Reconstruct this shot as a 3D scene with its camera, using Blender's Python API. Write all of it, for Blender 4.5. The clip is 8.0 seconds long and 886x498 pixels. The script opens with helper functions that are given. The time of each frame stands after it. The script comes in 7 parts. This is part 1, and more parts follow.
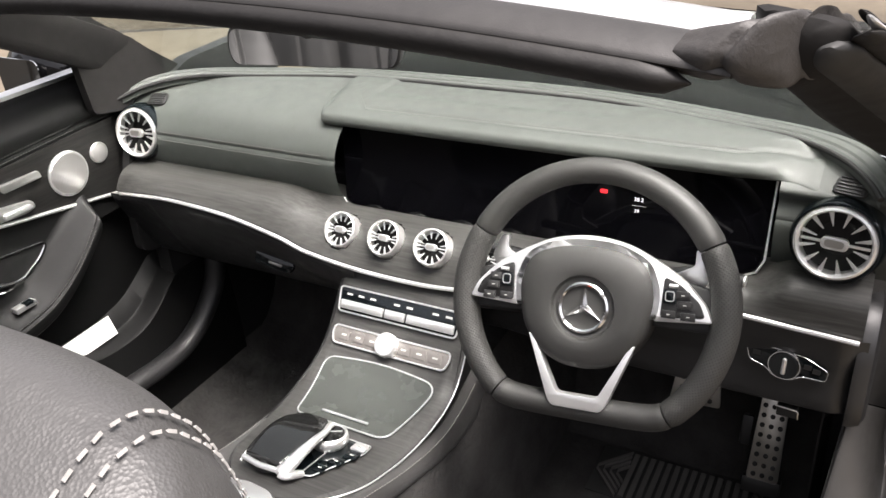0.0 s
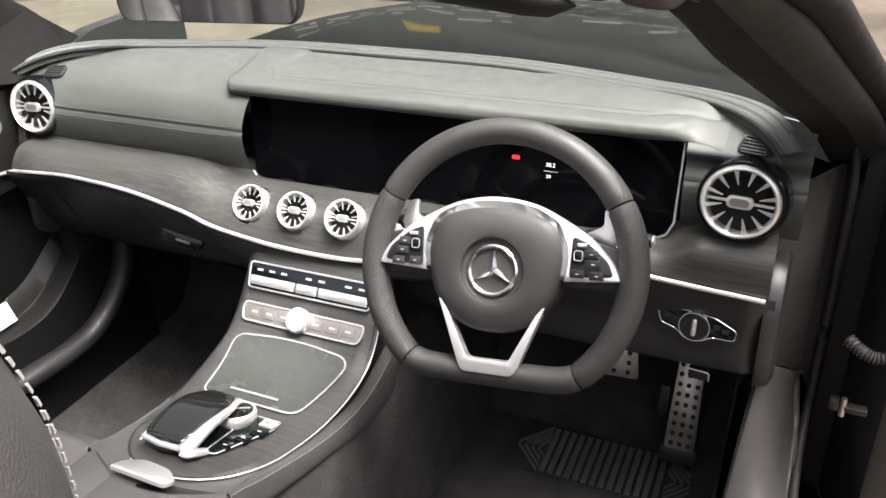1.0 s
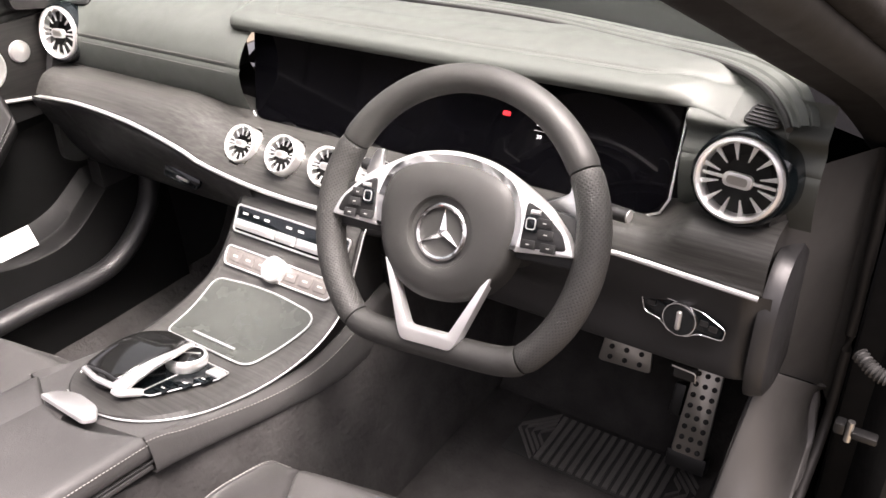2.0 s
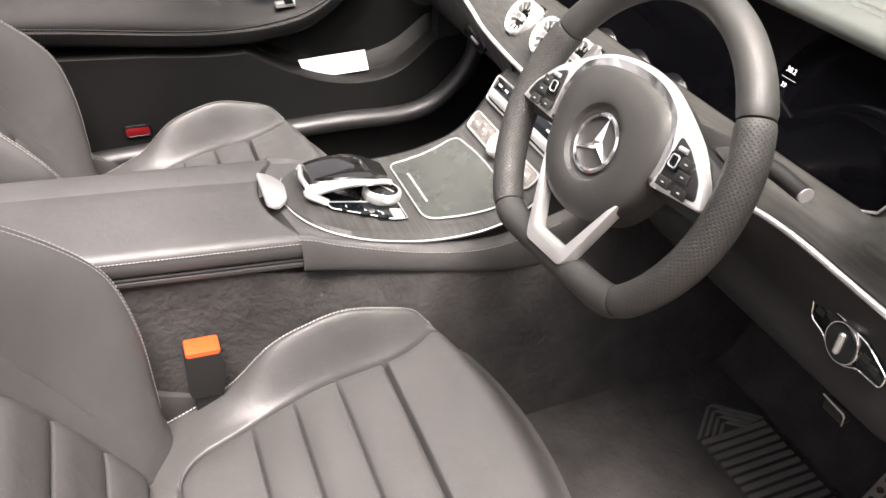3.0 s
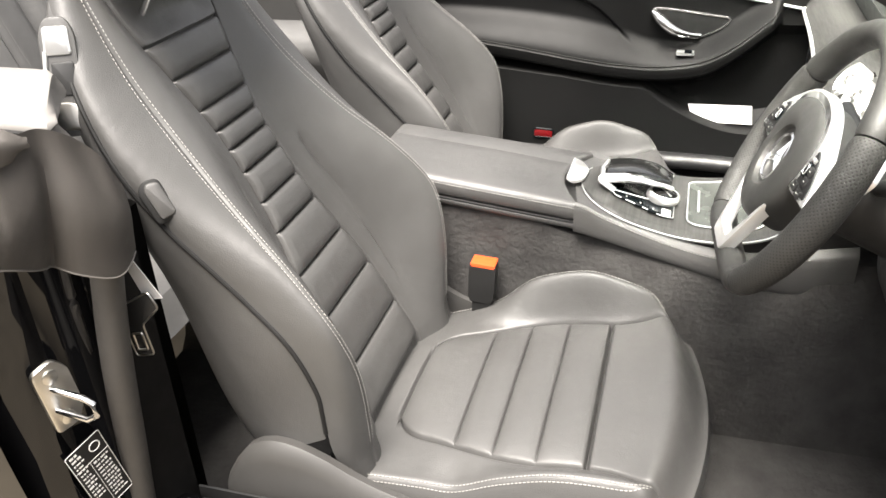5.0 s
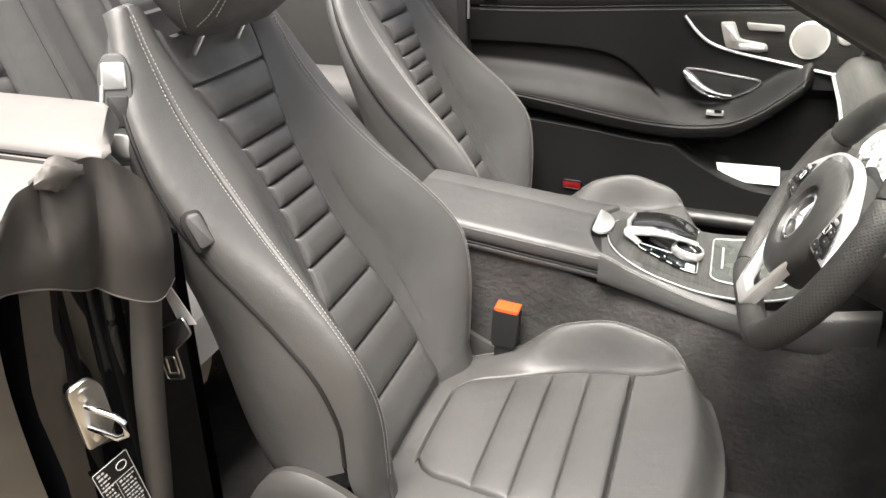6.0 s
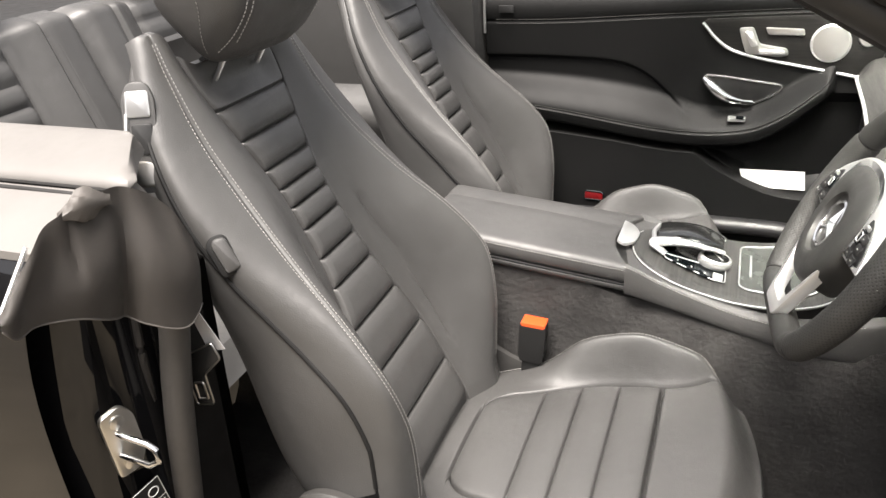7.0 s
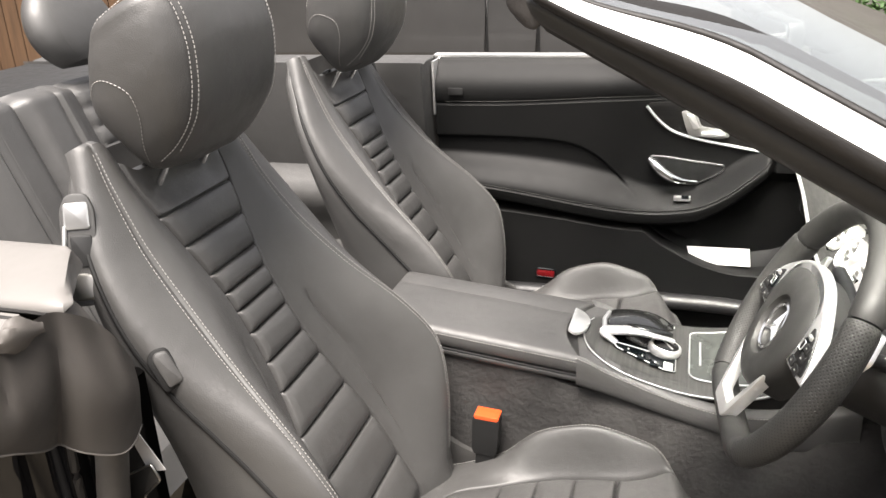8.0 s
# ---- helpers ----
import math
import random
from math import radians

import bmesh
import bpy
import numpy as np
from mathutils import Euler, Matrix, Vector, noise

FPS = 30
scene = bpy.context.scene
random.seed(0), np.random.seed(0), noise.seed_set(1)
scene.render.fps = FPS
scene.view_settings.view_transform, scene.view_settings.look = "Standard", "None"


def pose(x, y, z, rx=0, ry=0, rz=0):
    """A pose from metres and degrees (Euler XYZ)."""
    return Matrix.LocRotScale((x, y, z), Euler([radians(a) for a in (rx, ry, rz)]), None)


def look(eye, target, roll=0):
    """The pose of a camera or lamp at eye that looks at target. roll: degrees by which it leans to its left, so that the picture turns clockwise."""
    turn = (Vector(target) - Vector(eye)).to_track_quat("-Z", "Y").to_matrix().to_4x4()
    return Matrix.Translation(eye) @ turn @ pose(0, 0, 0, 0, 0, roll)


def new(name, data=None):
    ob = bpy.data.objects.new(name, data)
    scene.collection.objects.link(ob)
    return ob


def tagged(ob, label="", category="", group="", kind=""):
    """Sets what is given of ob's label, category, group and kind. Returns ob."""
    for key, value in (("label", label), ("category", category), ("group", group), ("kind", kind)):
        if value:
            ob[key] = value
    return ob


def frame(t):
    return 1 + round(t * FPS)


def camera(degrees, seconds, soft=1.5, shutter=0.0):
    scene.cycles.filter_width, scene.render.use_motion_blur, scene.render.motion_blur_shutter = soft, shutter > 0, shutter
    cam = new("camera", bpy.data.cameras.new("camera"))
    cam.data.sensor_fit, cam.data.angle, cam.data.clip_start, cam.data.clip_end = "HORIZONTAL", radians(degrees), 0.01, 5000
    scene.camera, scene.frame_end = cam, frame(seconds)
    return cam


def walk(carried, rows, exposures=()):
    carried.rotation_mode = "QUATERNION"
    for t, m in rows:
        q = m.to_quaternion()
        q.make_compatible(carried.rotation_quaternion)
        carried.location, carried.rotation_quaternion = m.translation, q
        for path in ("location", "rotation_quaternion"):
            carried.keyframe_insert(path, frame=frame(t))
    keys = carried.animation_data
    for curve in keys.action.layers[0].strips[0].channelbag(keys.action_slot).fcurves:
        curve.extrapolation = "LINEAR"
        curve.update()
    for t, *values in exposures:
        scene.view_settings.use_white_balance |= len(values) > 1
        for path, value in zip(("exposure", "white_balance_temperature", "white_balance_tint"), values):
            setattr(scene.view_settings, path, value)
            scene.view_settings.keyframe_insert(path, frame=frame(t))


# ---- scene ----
cam = camera(56.9, 8.0)
EXPOSURES = [(0.0, 1.8, 6650, 16), (1.2, 2.06, 6650, 18), (2.3, 2.38, 6950, 25), (3.1, 2.37, 6950, 19), (3.6, 2.52, 6900, 16), (4.5, 2.71, 6850, 11), (6.0, 2.34, 6850, 12), (8.0, 2.18, 6850, 13)]
PATH = [
    (0, (0.6994, -0.8629, 1.4397), (-0.1904, 0.6466, 0.4755), -4.70),
    (0.5, (0.7102, -0.8661, 1.425), (-0.0941, 0.664, 0.419), -4.01),
    (1, (0.73, -0.8442, 1.3806), (-0.0194, 0.7325, 0.4046), -3.10),
    (1.2, (0.7581, -0.8105, 1.3513), (0.0134, 0.7743, 0.3849), -2.64),
    (2.3, (0.9556, -0.5962, 1.2953), (-0.2035, 0.6324, 0.2243), -1.68),
    (2.5, (1.0145, -0.54, 1.2826), (-0.2613, 0.5322, 0.1769), -0.48),
    (3, (1.075, -0.4208, 1.2558), (-0.4308, 0.174, 0.0817), 0.42),
    (3.5, (1.1004, -0.3043, 1.2503), (-0.4514, -0.1968, -0.0069), -0.41),
    (4, (1.2794, -0.1948, 1.2641), (-0.262, -0.5079, 0.0288), -1.86),
    (4.5, (1.4077, -0.1125, 1.2617), (-0.2084, -0.5685, 0.1753), -3.20),
    (6, (1.4975, -0.0894, 1.2733), (-0.1955, -0.6805, 0.3877), -0.83),
    (6.5, (1.505, -0.0986, 1.2752), (-0.1879, -0.7381, 0.4237), -1.88),
    (7, (1.4927, -0.098, 1.2781), (-0.1967, -0.7401, 0.4218), -3.13),
    (7.5, (1.4698, -0.1025, 1.3019), (-0.2384, -0.7154, 0.4615), -2.93),
    (8, (1.4529, -0.0961, 1.341), (-0.3209, -0.6483, 0.6001), -2.57),
]
walk(cam, [(t, look(eye, target, roll)) for t, eye, target, roll in PATH], EXPOSURES)

# ---- light: overcast sky with a wide soft sun ----
world = bpy.data.worlds.new("world")
scene.world = world
world.use_nodes = True
wn = world.node_tree.nodes
wl = world.node_tree.links
sky = wn.new("ShaderNodeTexSky")
sky.sky_type = "NISHITA"
sky.sun_disc = False
sky.sun_elevation = radians(70)
sky.sun_rotation = radians(96)
sky.air_density, sky.dust_density, sky.ozone_density = 1.0, 3.0, 0.6
haze = wn.new("ShaderNodeHueSaturation")
haze.inputs["Saturation"].default_value = 0.22
wl.new(sky.outputs[0], haze.inputs["Color"])
wl.new(haze.outputs[0], wn["Background"].inputs["Color"])
wn["Background"].inputs["Strength"].default_value = 0.078
sun_data = bpy.data.lights.new("sun", "SUN")
sun_data.energy, sun_data.angle, sun_data.color = 2.6, radians(32), (1.0, 0.97, 0.93)
sun = new("sun", sun_data)
sun.matrix_world = look((4.0 * math.sin(radians(96)), 4.0 * math.cos(radians(96)), 11.6), (0, 0, 0.6))


# ---- materials ----
def nodes_of(m):
    return m.node_tree.nodes, m.node_tree.links


def surface(name, base, rough=0.5, metal=0.0, grain=0.0, grain_scale=900.0, vary=0.12, vary_scale=7.0, rough_vary=0.06,
            kind="noise", coat=0.0, spec=0.5, stretch=(1, 1, 1), wave=0.0):
    """A procedural surface: base colour with two scales of variation, roughness and fine relief."""
    m = bpy.data.materials.new(name)
    m.use_nodes = True
    n, l = nodes_of(m)
    b = n["Principled BSDF"]
    co = n.new("ShaderNodeTexCoord")
    mp = n.new("ShaderNodeMapping")
    mp.inputs["Scale"].default_value = stretch
    l.new(co.outputs["Object"], mp.inputs["Vector"])
    big = n.new("ShaderNodeTexNoise")
    big.inputs["Scale"].default_value = vary_scale
    big.inputs["Detail"].default_value = 5
    l.new(mp.outputs[0], big.inputs["Vector"])
    ramp = n.new("ShaderNodeMapRange")
    ramp.inputs["From Min"].default_value, ramp.inputs["From Max"].default_value = 0.3, 0.7
    ramp.inputs["To Min"].default_value, ramp.inputs["To Max"].default_value = 1 - vary, 1 + vary
    l.new(big.outputs["Fac"], ramp.inputs["Value"])
    mix = n.new("ShaderNodeVectorMath")
    mix.operation = "SCALE"
    mix.inputs[0].default_value = base
    l.new(ramp.outputs[0], mix.inputs["Scale"])
    l.new(mix.outputs[0], b.inputs["Base Color"])
    rr = n.new("ShaderNodeMapRange")
    rr.inputs["From Min"].default_value, rr.inputs["From Max"].default_value = 0.3, 0.7
    rr.inputs["To Min"].default_value, rr.inputs["To Max"].default_value = max(0.02, rough - rough_vary), min(1, rough + rough_vary)
    mid = n.new("ShaderNodeTexNoise")
    mid.inputs["Scale"].default_value = vary_scale * 6
    mid.inputs["Detail"].default_value = 4
    l.new(mp.outputs[0], mid.inputs["Vector"])
    l.new(mid.outputs["Fac"], rr.inputs["Value"])
    l.new(rr.outputs[0], b.inputs["Roughness"])
    b.inputs["Metallic"].default_value = metal
    b.inputs["Specular IOR Level"].default_value = spec
    b.inputs["Coat Weight"].default_value = coat
    b.inputs["Coat Roughness"].default_value = 0.06
    if grain:
        if kind == "voronoi":
            g = n.new("ShaderNodeTexVoronoi")
            g.inputs["Scale"].default_value = grain_scale
            out = g.outputs["Distance"]
        else:
            g = n.new("ShaderNodeTexNoise")
            g.inputs["Scale"].default_value = grain_scale
            g.inputs["Detail"].default_value = 3
            out = g.outputs["Fac"]
        l.new(mp.outputs[0], g.inputs["Vector"])
        bp = n.new("ShaderNodeBump")
        bp.inputs["Strength"].default_value = grain
        bp.inputs["Distance"].default_value = 0.001
        l.new(out, bp.inputs["Height"])
        if wave:
            b2 = n.new("ShaderNodeBump")
            b2.inputs["Strength"].default_value = wave
            b2.inputs["Distance"].default_value = 0.01
            l.new(mid.outputs["Fac"], b2.inputs["Height"])
            l.new(b2.outputs[0], bp.inputs["Normal"])
        l.new(bp.outputs[0], b.inputs["Normal"])
    return m


def perforated(name, base, rough):
    """Leather with rows of small holes, on the rim's own coordinates."""
    m = surface(name, base, rough, grain=0.12, grain_scale=900, kind="voronoi")
    n, l = nodes_of(m)
    b = n["Principled BSDF"]
    uv = n.new("ShaderNodeUVMap")
    mp = n.new("ShaderNodeMapping")
    mp.inputs["Rotation"].default_value = (0, 0, radians(45))
    l.new(uv.outputs[0], mp.inputs["Vector"])
    fr = n.new("ShaderNodeVectorMath")
    fr.operation = "FRACTION"
    l.new(mp.outputs[0], fr.inputs[0])
    ds = n.new("ShaderNodeVectorMath")
    ds.operation = "DISTANCE"
    ds.inputs[1].default_value = (0.5, 0.5, 0)
    l.new(fr.outputs[0], ds.inputs[0])
    st = n.new("ShaderNodeMapRange")
    st.inputs["From Min"].default_value, st.inputs["From Max"].default_value = 0.2, 0.32
    l.new(ds.outputs["Value"], st.inputs["Value"])
    old = b.inputs["Base Color"].links[0].from_socket
    mx = n.new("ShaderNodeVectorMath")
    mx.operation = "SCALE"
    l.new(old, mx.inputs[0])
    hold = n.new("ShaderNodeMapRange")
    hold.inputs["To Min"].default_value = 0.25
    l.new(st.outputs[0], hold.inputs["Value"])
    l.new(hold.outputs[0], mx.inputs["Scale"])
    l.new(mx.outputs[0], b.inputs["Base Color"])
    bp = n.new("ShaderNodeBump")
    bp.inputs["Strength"].default_value = 0.5
    bp.inputs["Distance"].default_value = 0.001
    l.new(st.outputs[0], bp.inputs["Height"])
    l.new(bp.outputs[0], b.inputs["Normal"])
    return m


def wood(name, contrast=0.4, relief=0.45, along=0, tone=(0.07, 0.066, 0.062), rough=0.38):
    """Dark open-pored ash: fine grain lines along x over soft broad bands."""
    m = surface(name, tone, rough, grain=relief, grain_scale=55, stretch=(0.5, 14, 14) if along == 0 else (14, 0.5, 14), vary=0.3, vary_scale=14, coat=0.0, spec=0.32, rough_vary=0.03)
    n, l = nodes_of(m)
    b = n["Principled BSDF"]
    co = n.new("ShaderNodeTexCoord")
    mp = n.new("ShaderNodeMapping")
    mp.inputs["Scale"].default_value = (1.6, 30, 30) if along == 0 else (30, 1.6, 30)
    l.new(co.outputs["Object"], mp.inputs["Vector"])
    w = n.new("ShaderNodeTexNoise")
    w.inputs["Scale"].default_value = 9
    w.inputs["Detail"].default_value = 6
    w.inputs["Roughness"].default_value = 0.7
    l.new(mp.outputs[0], w.inputs["Vector"])
    old = b.inputs["Base Color"].links[0].from_socket
    mr = n.new("ShaderNodeMapRange")
    mr.inputs["From Min"].default_value, mr.inputs["From Max"].default_value = 0.35, 0.65
    mr.inputs["To Min"].default_value, mr.inputs["To Max"].default_value = 1 - contrast, 1 + contrast
    l.new(w.outputs["Fac"], mr.inputs["Value"])
    mx = n.new("ShaderNodeVectorMath")
    mx.operation = "SCALE"
    l.new(old, mx.inputs[0])
    l.new(mr.outputs[0], mx.inputs["Scale"])
    l.new(mx.outputs[0], b.inputs["Base Color"])
    return m


LEATHER = surface("black_nappa_leather", (0.064, 0.0628, 0.0612), 0.46, spec=0.64, grain=0.25, grain_scale=720, kind="voronoi", vary=0.1, wave=0.13, vary_scale=5)
DASH_LEATHER = surface("dash_leather", (0.050, 0.056, 0.0507), 0.56, grain=0.16, grain_scale=800, kind="voronoi", vary=0.08)
# door leather: its shade is put into the near-black base colour
SHADED_DOOR_LEATHER = surface("shaded_door_leather", (0.0058, 0.0059, 0.0058), 0.54, spec=0.2, grain=0.16, grain_scale=800, kind="voronoi", vary=0.08, rough_vary=0.015)
RIM_LEATHER = surface("rim_leather", (0.026, 0.026, 0.0245), 0.56, grain=0.12, grain_scale=900, kind="voronoi")
RIM_PERF = perforated("perforated_rim_leather", (0.032, 0.032, 0.03), 0.6)
PLASTIC = surface("soft_black_plastic", (0.016, 0.016, 0.016), 0.5, grain=0.15, grain_scale=1400, vary=0.1)
DARK_PLASTIC = surface("dark_plastic", (0.012, 0.012, 0.012), 0.42, grain=0.1, grain_scale=1200)
GLOSS_BLACK = surface("gloss_black", (0.004, 0.006, 0.007), 0.12, vary=0.1, rough_vary=0.03)
SCREEN = surface("screen_glass", (0.0015, 0.0015, 0.002), 0.05, vary=0.1, rough_vary=0.0, spec=0.12)
CHROME = surface("chrome", (0.88, 0.88, 0.88), 0.16, metal=1.0, vary=0.03, rough_vary=0.04)
SATIN = surface("satin_silver", (0.9, 0.9, 0.89), 0.36, metal=0.86, vary=0.04, rough_vary=0.05, grain=0.03, grain_scale=1500)
PALE_METAL = surface("pale_brushed_metal", (0.66, 0.655, 0.64), 0.34, metal=0.9, vary=0.06, grain=0.05, grain_scale=600)
STEEL = surface("brushed_steel", (0.62, 0.6, 0.56), 0.34, metal=1.0, vary=0.1, grain=0.08, grain_scale=400)
THREAD = surface("pale_thread", (0.34, 0.33, 0.315), 0.8, vary=0.15, vary_scale=300)
WOOD = wood("dark_ash_wood", 0.22, 0.14, 0, (0.036, 0.0358, 0.0338), 0.4)
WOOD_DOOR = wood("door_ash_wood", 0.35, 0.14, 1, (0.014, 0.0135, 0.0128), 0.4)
WOOD_FINE = wood("fine_ash_wood", 0.1, 0.1, 0, (0.046, 0.0455, 0.0435), 0.46)
LID = surface("lacquered_lid", (0.05, 0.054, 0.049), 0.27, vary=0.05, vary_scale=5, rough_vary=0.01)
# gloss black panel with the sky's pale reflection painted into its base
SKY_SHEEN = surface("sky_sheen_panel", (0.15, 0.14, 0.132), 0.22, vary=0.15, vary_scale=12)
TOUCH = surface("touchpad_glass", (0.012, 0.0122, 0.012), 0.07, vary=0.1, vary_scale=20, rough_vary=0.02, spec=0.7)
LOWER = surface("lower_dash_plastic", (0.016, 0.016, 0.0165), 0.42, grain=0.14, grain_scale=900, kind="voronoi", vary=0.1)
SIDE_COVER = surface("seat_side_plastic", (0.05, 0.0485, 0.0465), 0.42, grain=0.12, grain_scale=1200, vary=0.08)
SIDE_PANEL = surface("grey_side_plastic", (0.09, 0.087, 0.083), 0.5, grain=0.12, grain_scale=1200, vary=0.08)
HEEL = surface("heel_rubber", (0.11, 0.106, 0.1), 0.55, grain=0.3, grain_scale=600, vary=0.2)
PILLAR_CLOTH = surface("pillar_lining", (0.011, 0.0102, 0.0097), 0.75, grain=0.3, grain_scale=1500, vary=0.2, spec=0.3)
VENT_BLACK = surface("vent_black", (0.002, 0.002, 0.002), 0.7, vary=0.1)
GAITER = surface("soft_gaiter", (0.03, 0.0285, 0.0275), 0.5, grain=0.2, grain_scale=900, vary=0.15, wave=0.06, vary_scale=10)
CRINKLE = surface("crumpled_gaiter", (0.05, 0.0465, 0.044), 0.5, grain=0.25, grain_scale=900, vary=0.15, wave=0.2, vary_scale=10)
CARPET = surface("carpet", (0.048, 0.0463, 0.045), 0.95, grain=1.0, grain_scale=900, vary=0.25, vary_scale=14, spec=0.15, wave=0.4)
RUBBER = surface("rubber", (0.03, 0.03, 0.029), 0.62, grain=0.2, grain_scale=500, vary=0.2)
SEAL = surface("seal_rubber", (0.011, 0.010, 0.0093), 0.6, grain=0.15, grain_scale=500, vary=0.2, wave=0.15)
FLAP = surface("cloth_rubber", (0.085, 0.077, 0.07), 0.55, grain=0.2, grain_scale=1200, vary=0.12, wave=0.08, vary_scale=9)
TUBE = surface("seal_tube_rubber", (0.046, 0.0425, 0.039), 0.6, grain=0.2, grain_scale=1200, vary=0.12, wave=0.1, vary_scale=9)
PAINT = surface("black_paint", (0.004, 0.004, 0.0045), 0.045, vary=0.15, rough_vary=0.015)
# sky glare on dark trim and body shoulder, painted as a pale base
SKYLIT_TRIM = surface("skylit_top_trim", (0.165, 0.157, 0.149), 0.5, grain=0.15, grain_scale=900, vary=0.06)
ORANGE = surface("orange_plastic", (0.7, 0.085, 0.02), 0.4, vary=0.08)
RED = surface("dark_red_plastic", (0.16, 0.006, 0.008), 0.25, vary=0.1)
PAPER = surface("white_paper", (0.85, 0.85, 0.84), 0.7, vary=0.02)
LABEL_INK = surface("label_print", (0.7, 0.7, 0.68), 0.6, vary=0.1)
WEBBING = surface("grey_webbing", (0.42, 0.41, 0.4), 0.7, grain=0.4, grain_scale=1500, vary=0.1)
PALE_GREY = surface("pale_grey_plastic", (0.45, 0.45, 0.43), 0.45, vary=0.08)
LIT = bpy.data.materials.new("lit_display")
LIT.use_nodes = True
LIT.node_tree.nodes["Principled BSDF"].inputs["Base Color"].default_value = (0.02, 0.02, 0.02, 1)
LIT.node_tree.nodes["Principled BSDF"].inputs["Emission Color"].default_value = (1, 1, 1, 1)
LIT.node_tree.nodes["Principled BSDF"].inputs["Emission Strength"].default_value = 0.5
LIT_RED = LIT.copy()
LIT_RED.name = "lit_red_lamp"
LIT_RED.node_tree.nodes["Principled BSDF"].inputs["Emission Color"].default_value = (1, 0.02, 0.03, 1)
GLASS = bpy.data.materials.new("glass")
GLASS.use_nodes = True
gb = GLASS.node_tree.nodes["Principled BSDF"]
gb.inputs["Base Color"].default_value = (0.86, 0.93, 0.89, 1)
gb.inputs["Roughness"].default_value = 0.0
gb.inputs["Transmission Weight"].default_value = 1.0
gb.inputs["IOR"].default_value = 1.45
MIRROR = surface("mirror_glass", (0.75, 0.76, 0.75), 0.03, metal=1.0, vary=0.01, rough_vary=0.0)
GROUND = surface("sandy_paving", (0.155, 0.132, 0.1), 0.9, grain=0.8, grain_scale=60, vary=0.16, vary_scale=3.5, spec=0.2)
VAN_PAINT = surface("dark_grey_paint", (0.035, 0.034, 0.033), 0.35, vary=0.1, coat=0.3)
BOARD = surface("dark_board", (0.02, 0.02, 0.02), 0.6, vary=0.2)
CHALK = surface("white_lettering", (0.5, 0.5, 0.48), 0.7, vary=0.1)
YELLOW = surface("yellow_badge", (0.7, 0.55, 0.04), 0.6, vary=0.05)
LEAF = surface("leaf", (0.05, 0.1, 0.03), 0.55, vary=0.4, vary_scale=3)
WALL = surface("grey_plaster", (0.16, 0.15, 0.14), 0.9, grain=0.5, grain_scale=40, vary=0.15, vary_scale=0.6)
FENCE = surface("brown_fence", (0.1, 0.055, 0.028), 0.8, grain=0.5, grain_scale=50, vary=0.3, vary_scale=3, stretch=(6, 6, 0.6))
BARK = surface("bark", (0.09, 0.065, 0.045), 0.9, grain=0.8, grain_scale=60, vary=0.3)


# ---- mesh helpers ----
def thing(name, m, label, category, group="", kind="", local=False):
    """A top-level Empty at a thing's base. local: its parts are built in its own coordinates."""
    ob = new(name)
    ob.matrix_basis = m
    ob.empty_display_size = 0.05
    ob["local"] = 1 if local else 0
    return tagged(ob, label, category, group, kind)


def settle(p):
    """Fits the front cabin parts to the car: the fascia sits slightly forward, higher and wider on the driver's side."""
    k = smooth01((p.y + 0.27) / 0.25)
    w = 0.048 * smooth01((p.y + 0.35) / 0.3)
    return Vector((p.x * (1 + w) if p.x > 0 else p.x, p.y + 0.024 * k, p.z + k * (0.006 + 0.016 * smooth01((p.z - 0.58) / 0.2))))


def part(name, bm, material, parent=None, label="", smooth=True, kind=""):
    """Links a bmesh as one mesh object under a thing or under a part."""
    top = parent
    while top is not None and top.parent is not None:
        top = top.parent
    if top is not None and top.name in ("dashboard", "centre_console"):
        for v in bm.verts:
            v.co = settle(v.co)
    me = bpy.data.meshes.new(name)
    bm.normal_update()
    bm.to_mesh(me)
    bm.free()
    return link(name, me, material, parent, label, smooth, kind)


def link(name, me, material, parent=None, label="", smooth=True, kind=""):
    if material:
        me.materials.append(material)
    if smooth:
        me.polygons.foreach_set("use_smooth", [True] * len(me.polygons))
        me.set_sharp_from_angle(angle=radians(38))
    ob = new(name, me)
    if parent:
        ob.parent = parent
        if parent.parent is None and parent.type == "EMPTY" and not parent["local"]:
            ob.matrix_parent_inverse = parent.matrix_basis.inverted()
    return tagged(ob, label, kind=kind)


def solo(name, bm, material, label, category, kind="", group="", smooth=True):
    return tagged(part(name, bm, material, None, "", smooth), label, category, group, kind)


def curve_at(table, v):
    """Smooth interpolation through (position, value...) rows."""
    n = len(table)
    if v <= table[0][0]:
        return table[0][1]
    if v >= table[-1][0]:
        return table[-1][1]
    i = 0
    while table[i + 1][0] < v:
        i += 1
    x0, y0 = table[i][0], table[i][1]
    x1, y1 = table[i + 1][0], table[i + 1][1]
    s0 = (y1 - table[i - 1][1]) / (x1 - table[i - 1][0]) if i > 0 else (y1 - y0) / (x1 - x0)
    s1 = (table[i + 2][1] - y0) / (table[i + 2][0] - x0) if i + 2 < n else (y1 - y0) / (x1 - x0)
    h = x1 - x0
    u = (v - x0) / h
    return ((2 * u ** 3 - 3 * u * u + 1) * y0 + (u ** 3 - 2 * u * u + u) * h * s0
            + (-2 * u ** 3 + 3 * u * u) * y1 + (u ** 3 - u * u) * h * s1)


def smooth01(u):
    u = max(0.0, min(1.0, u))
    return u * u * (3 - 2 * u)


def bump_at(d, w):
    return math.exp(-(d / w) ** 2)


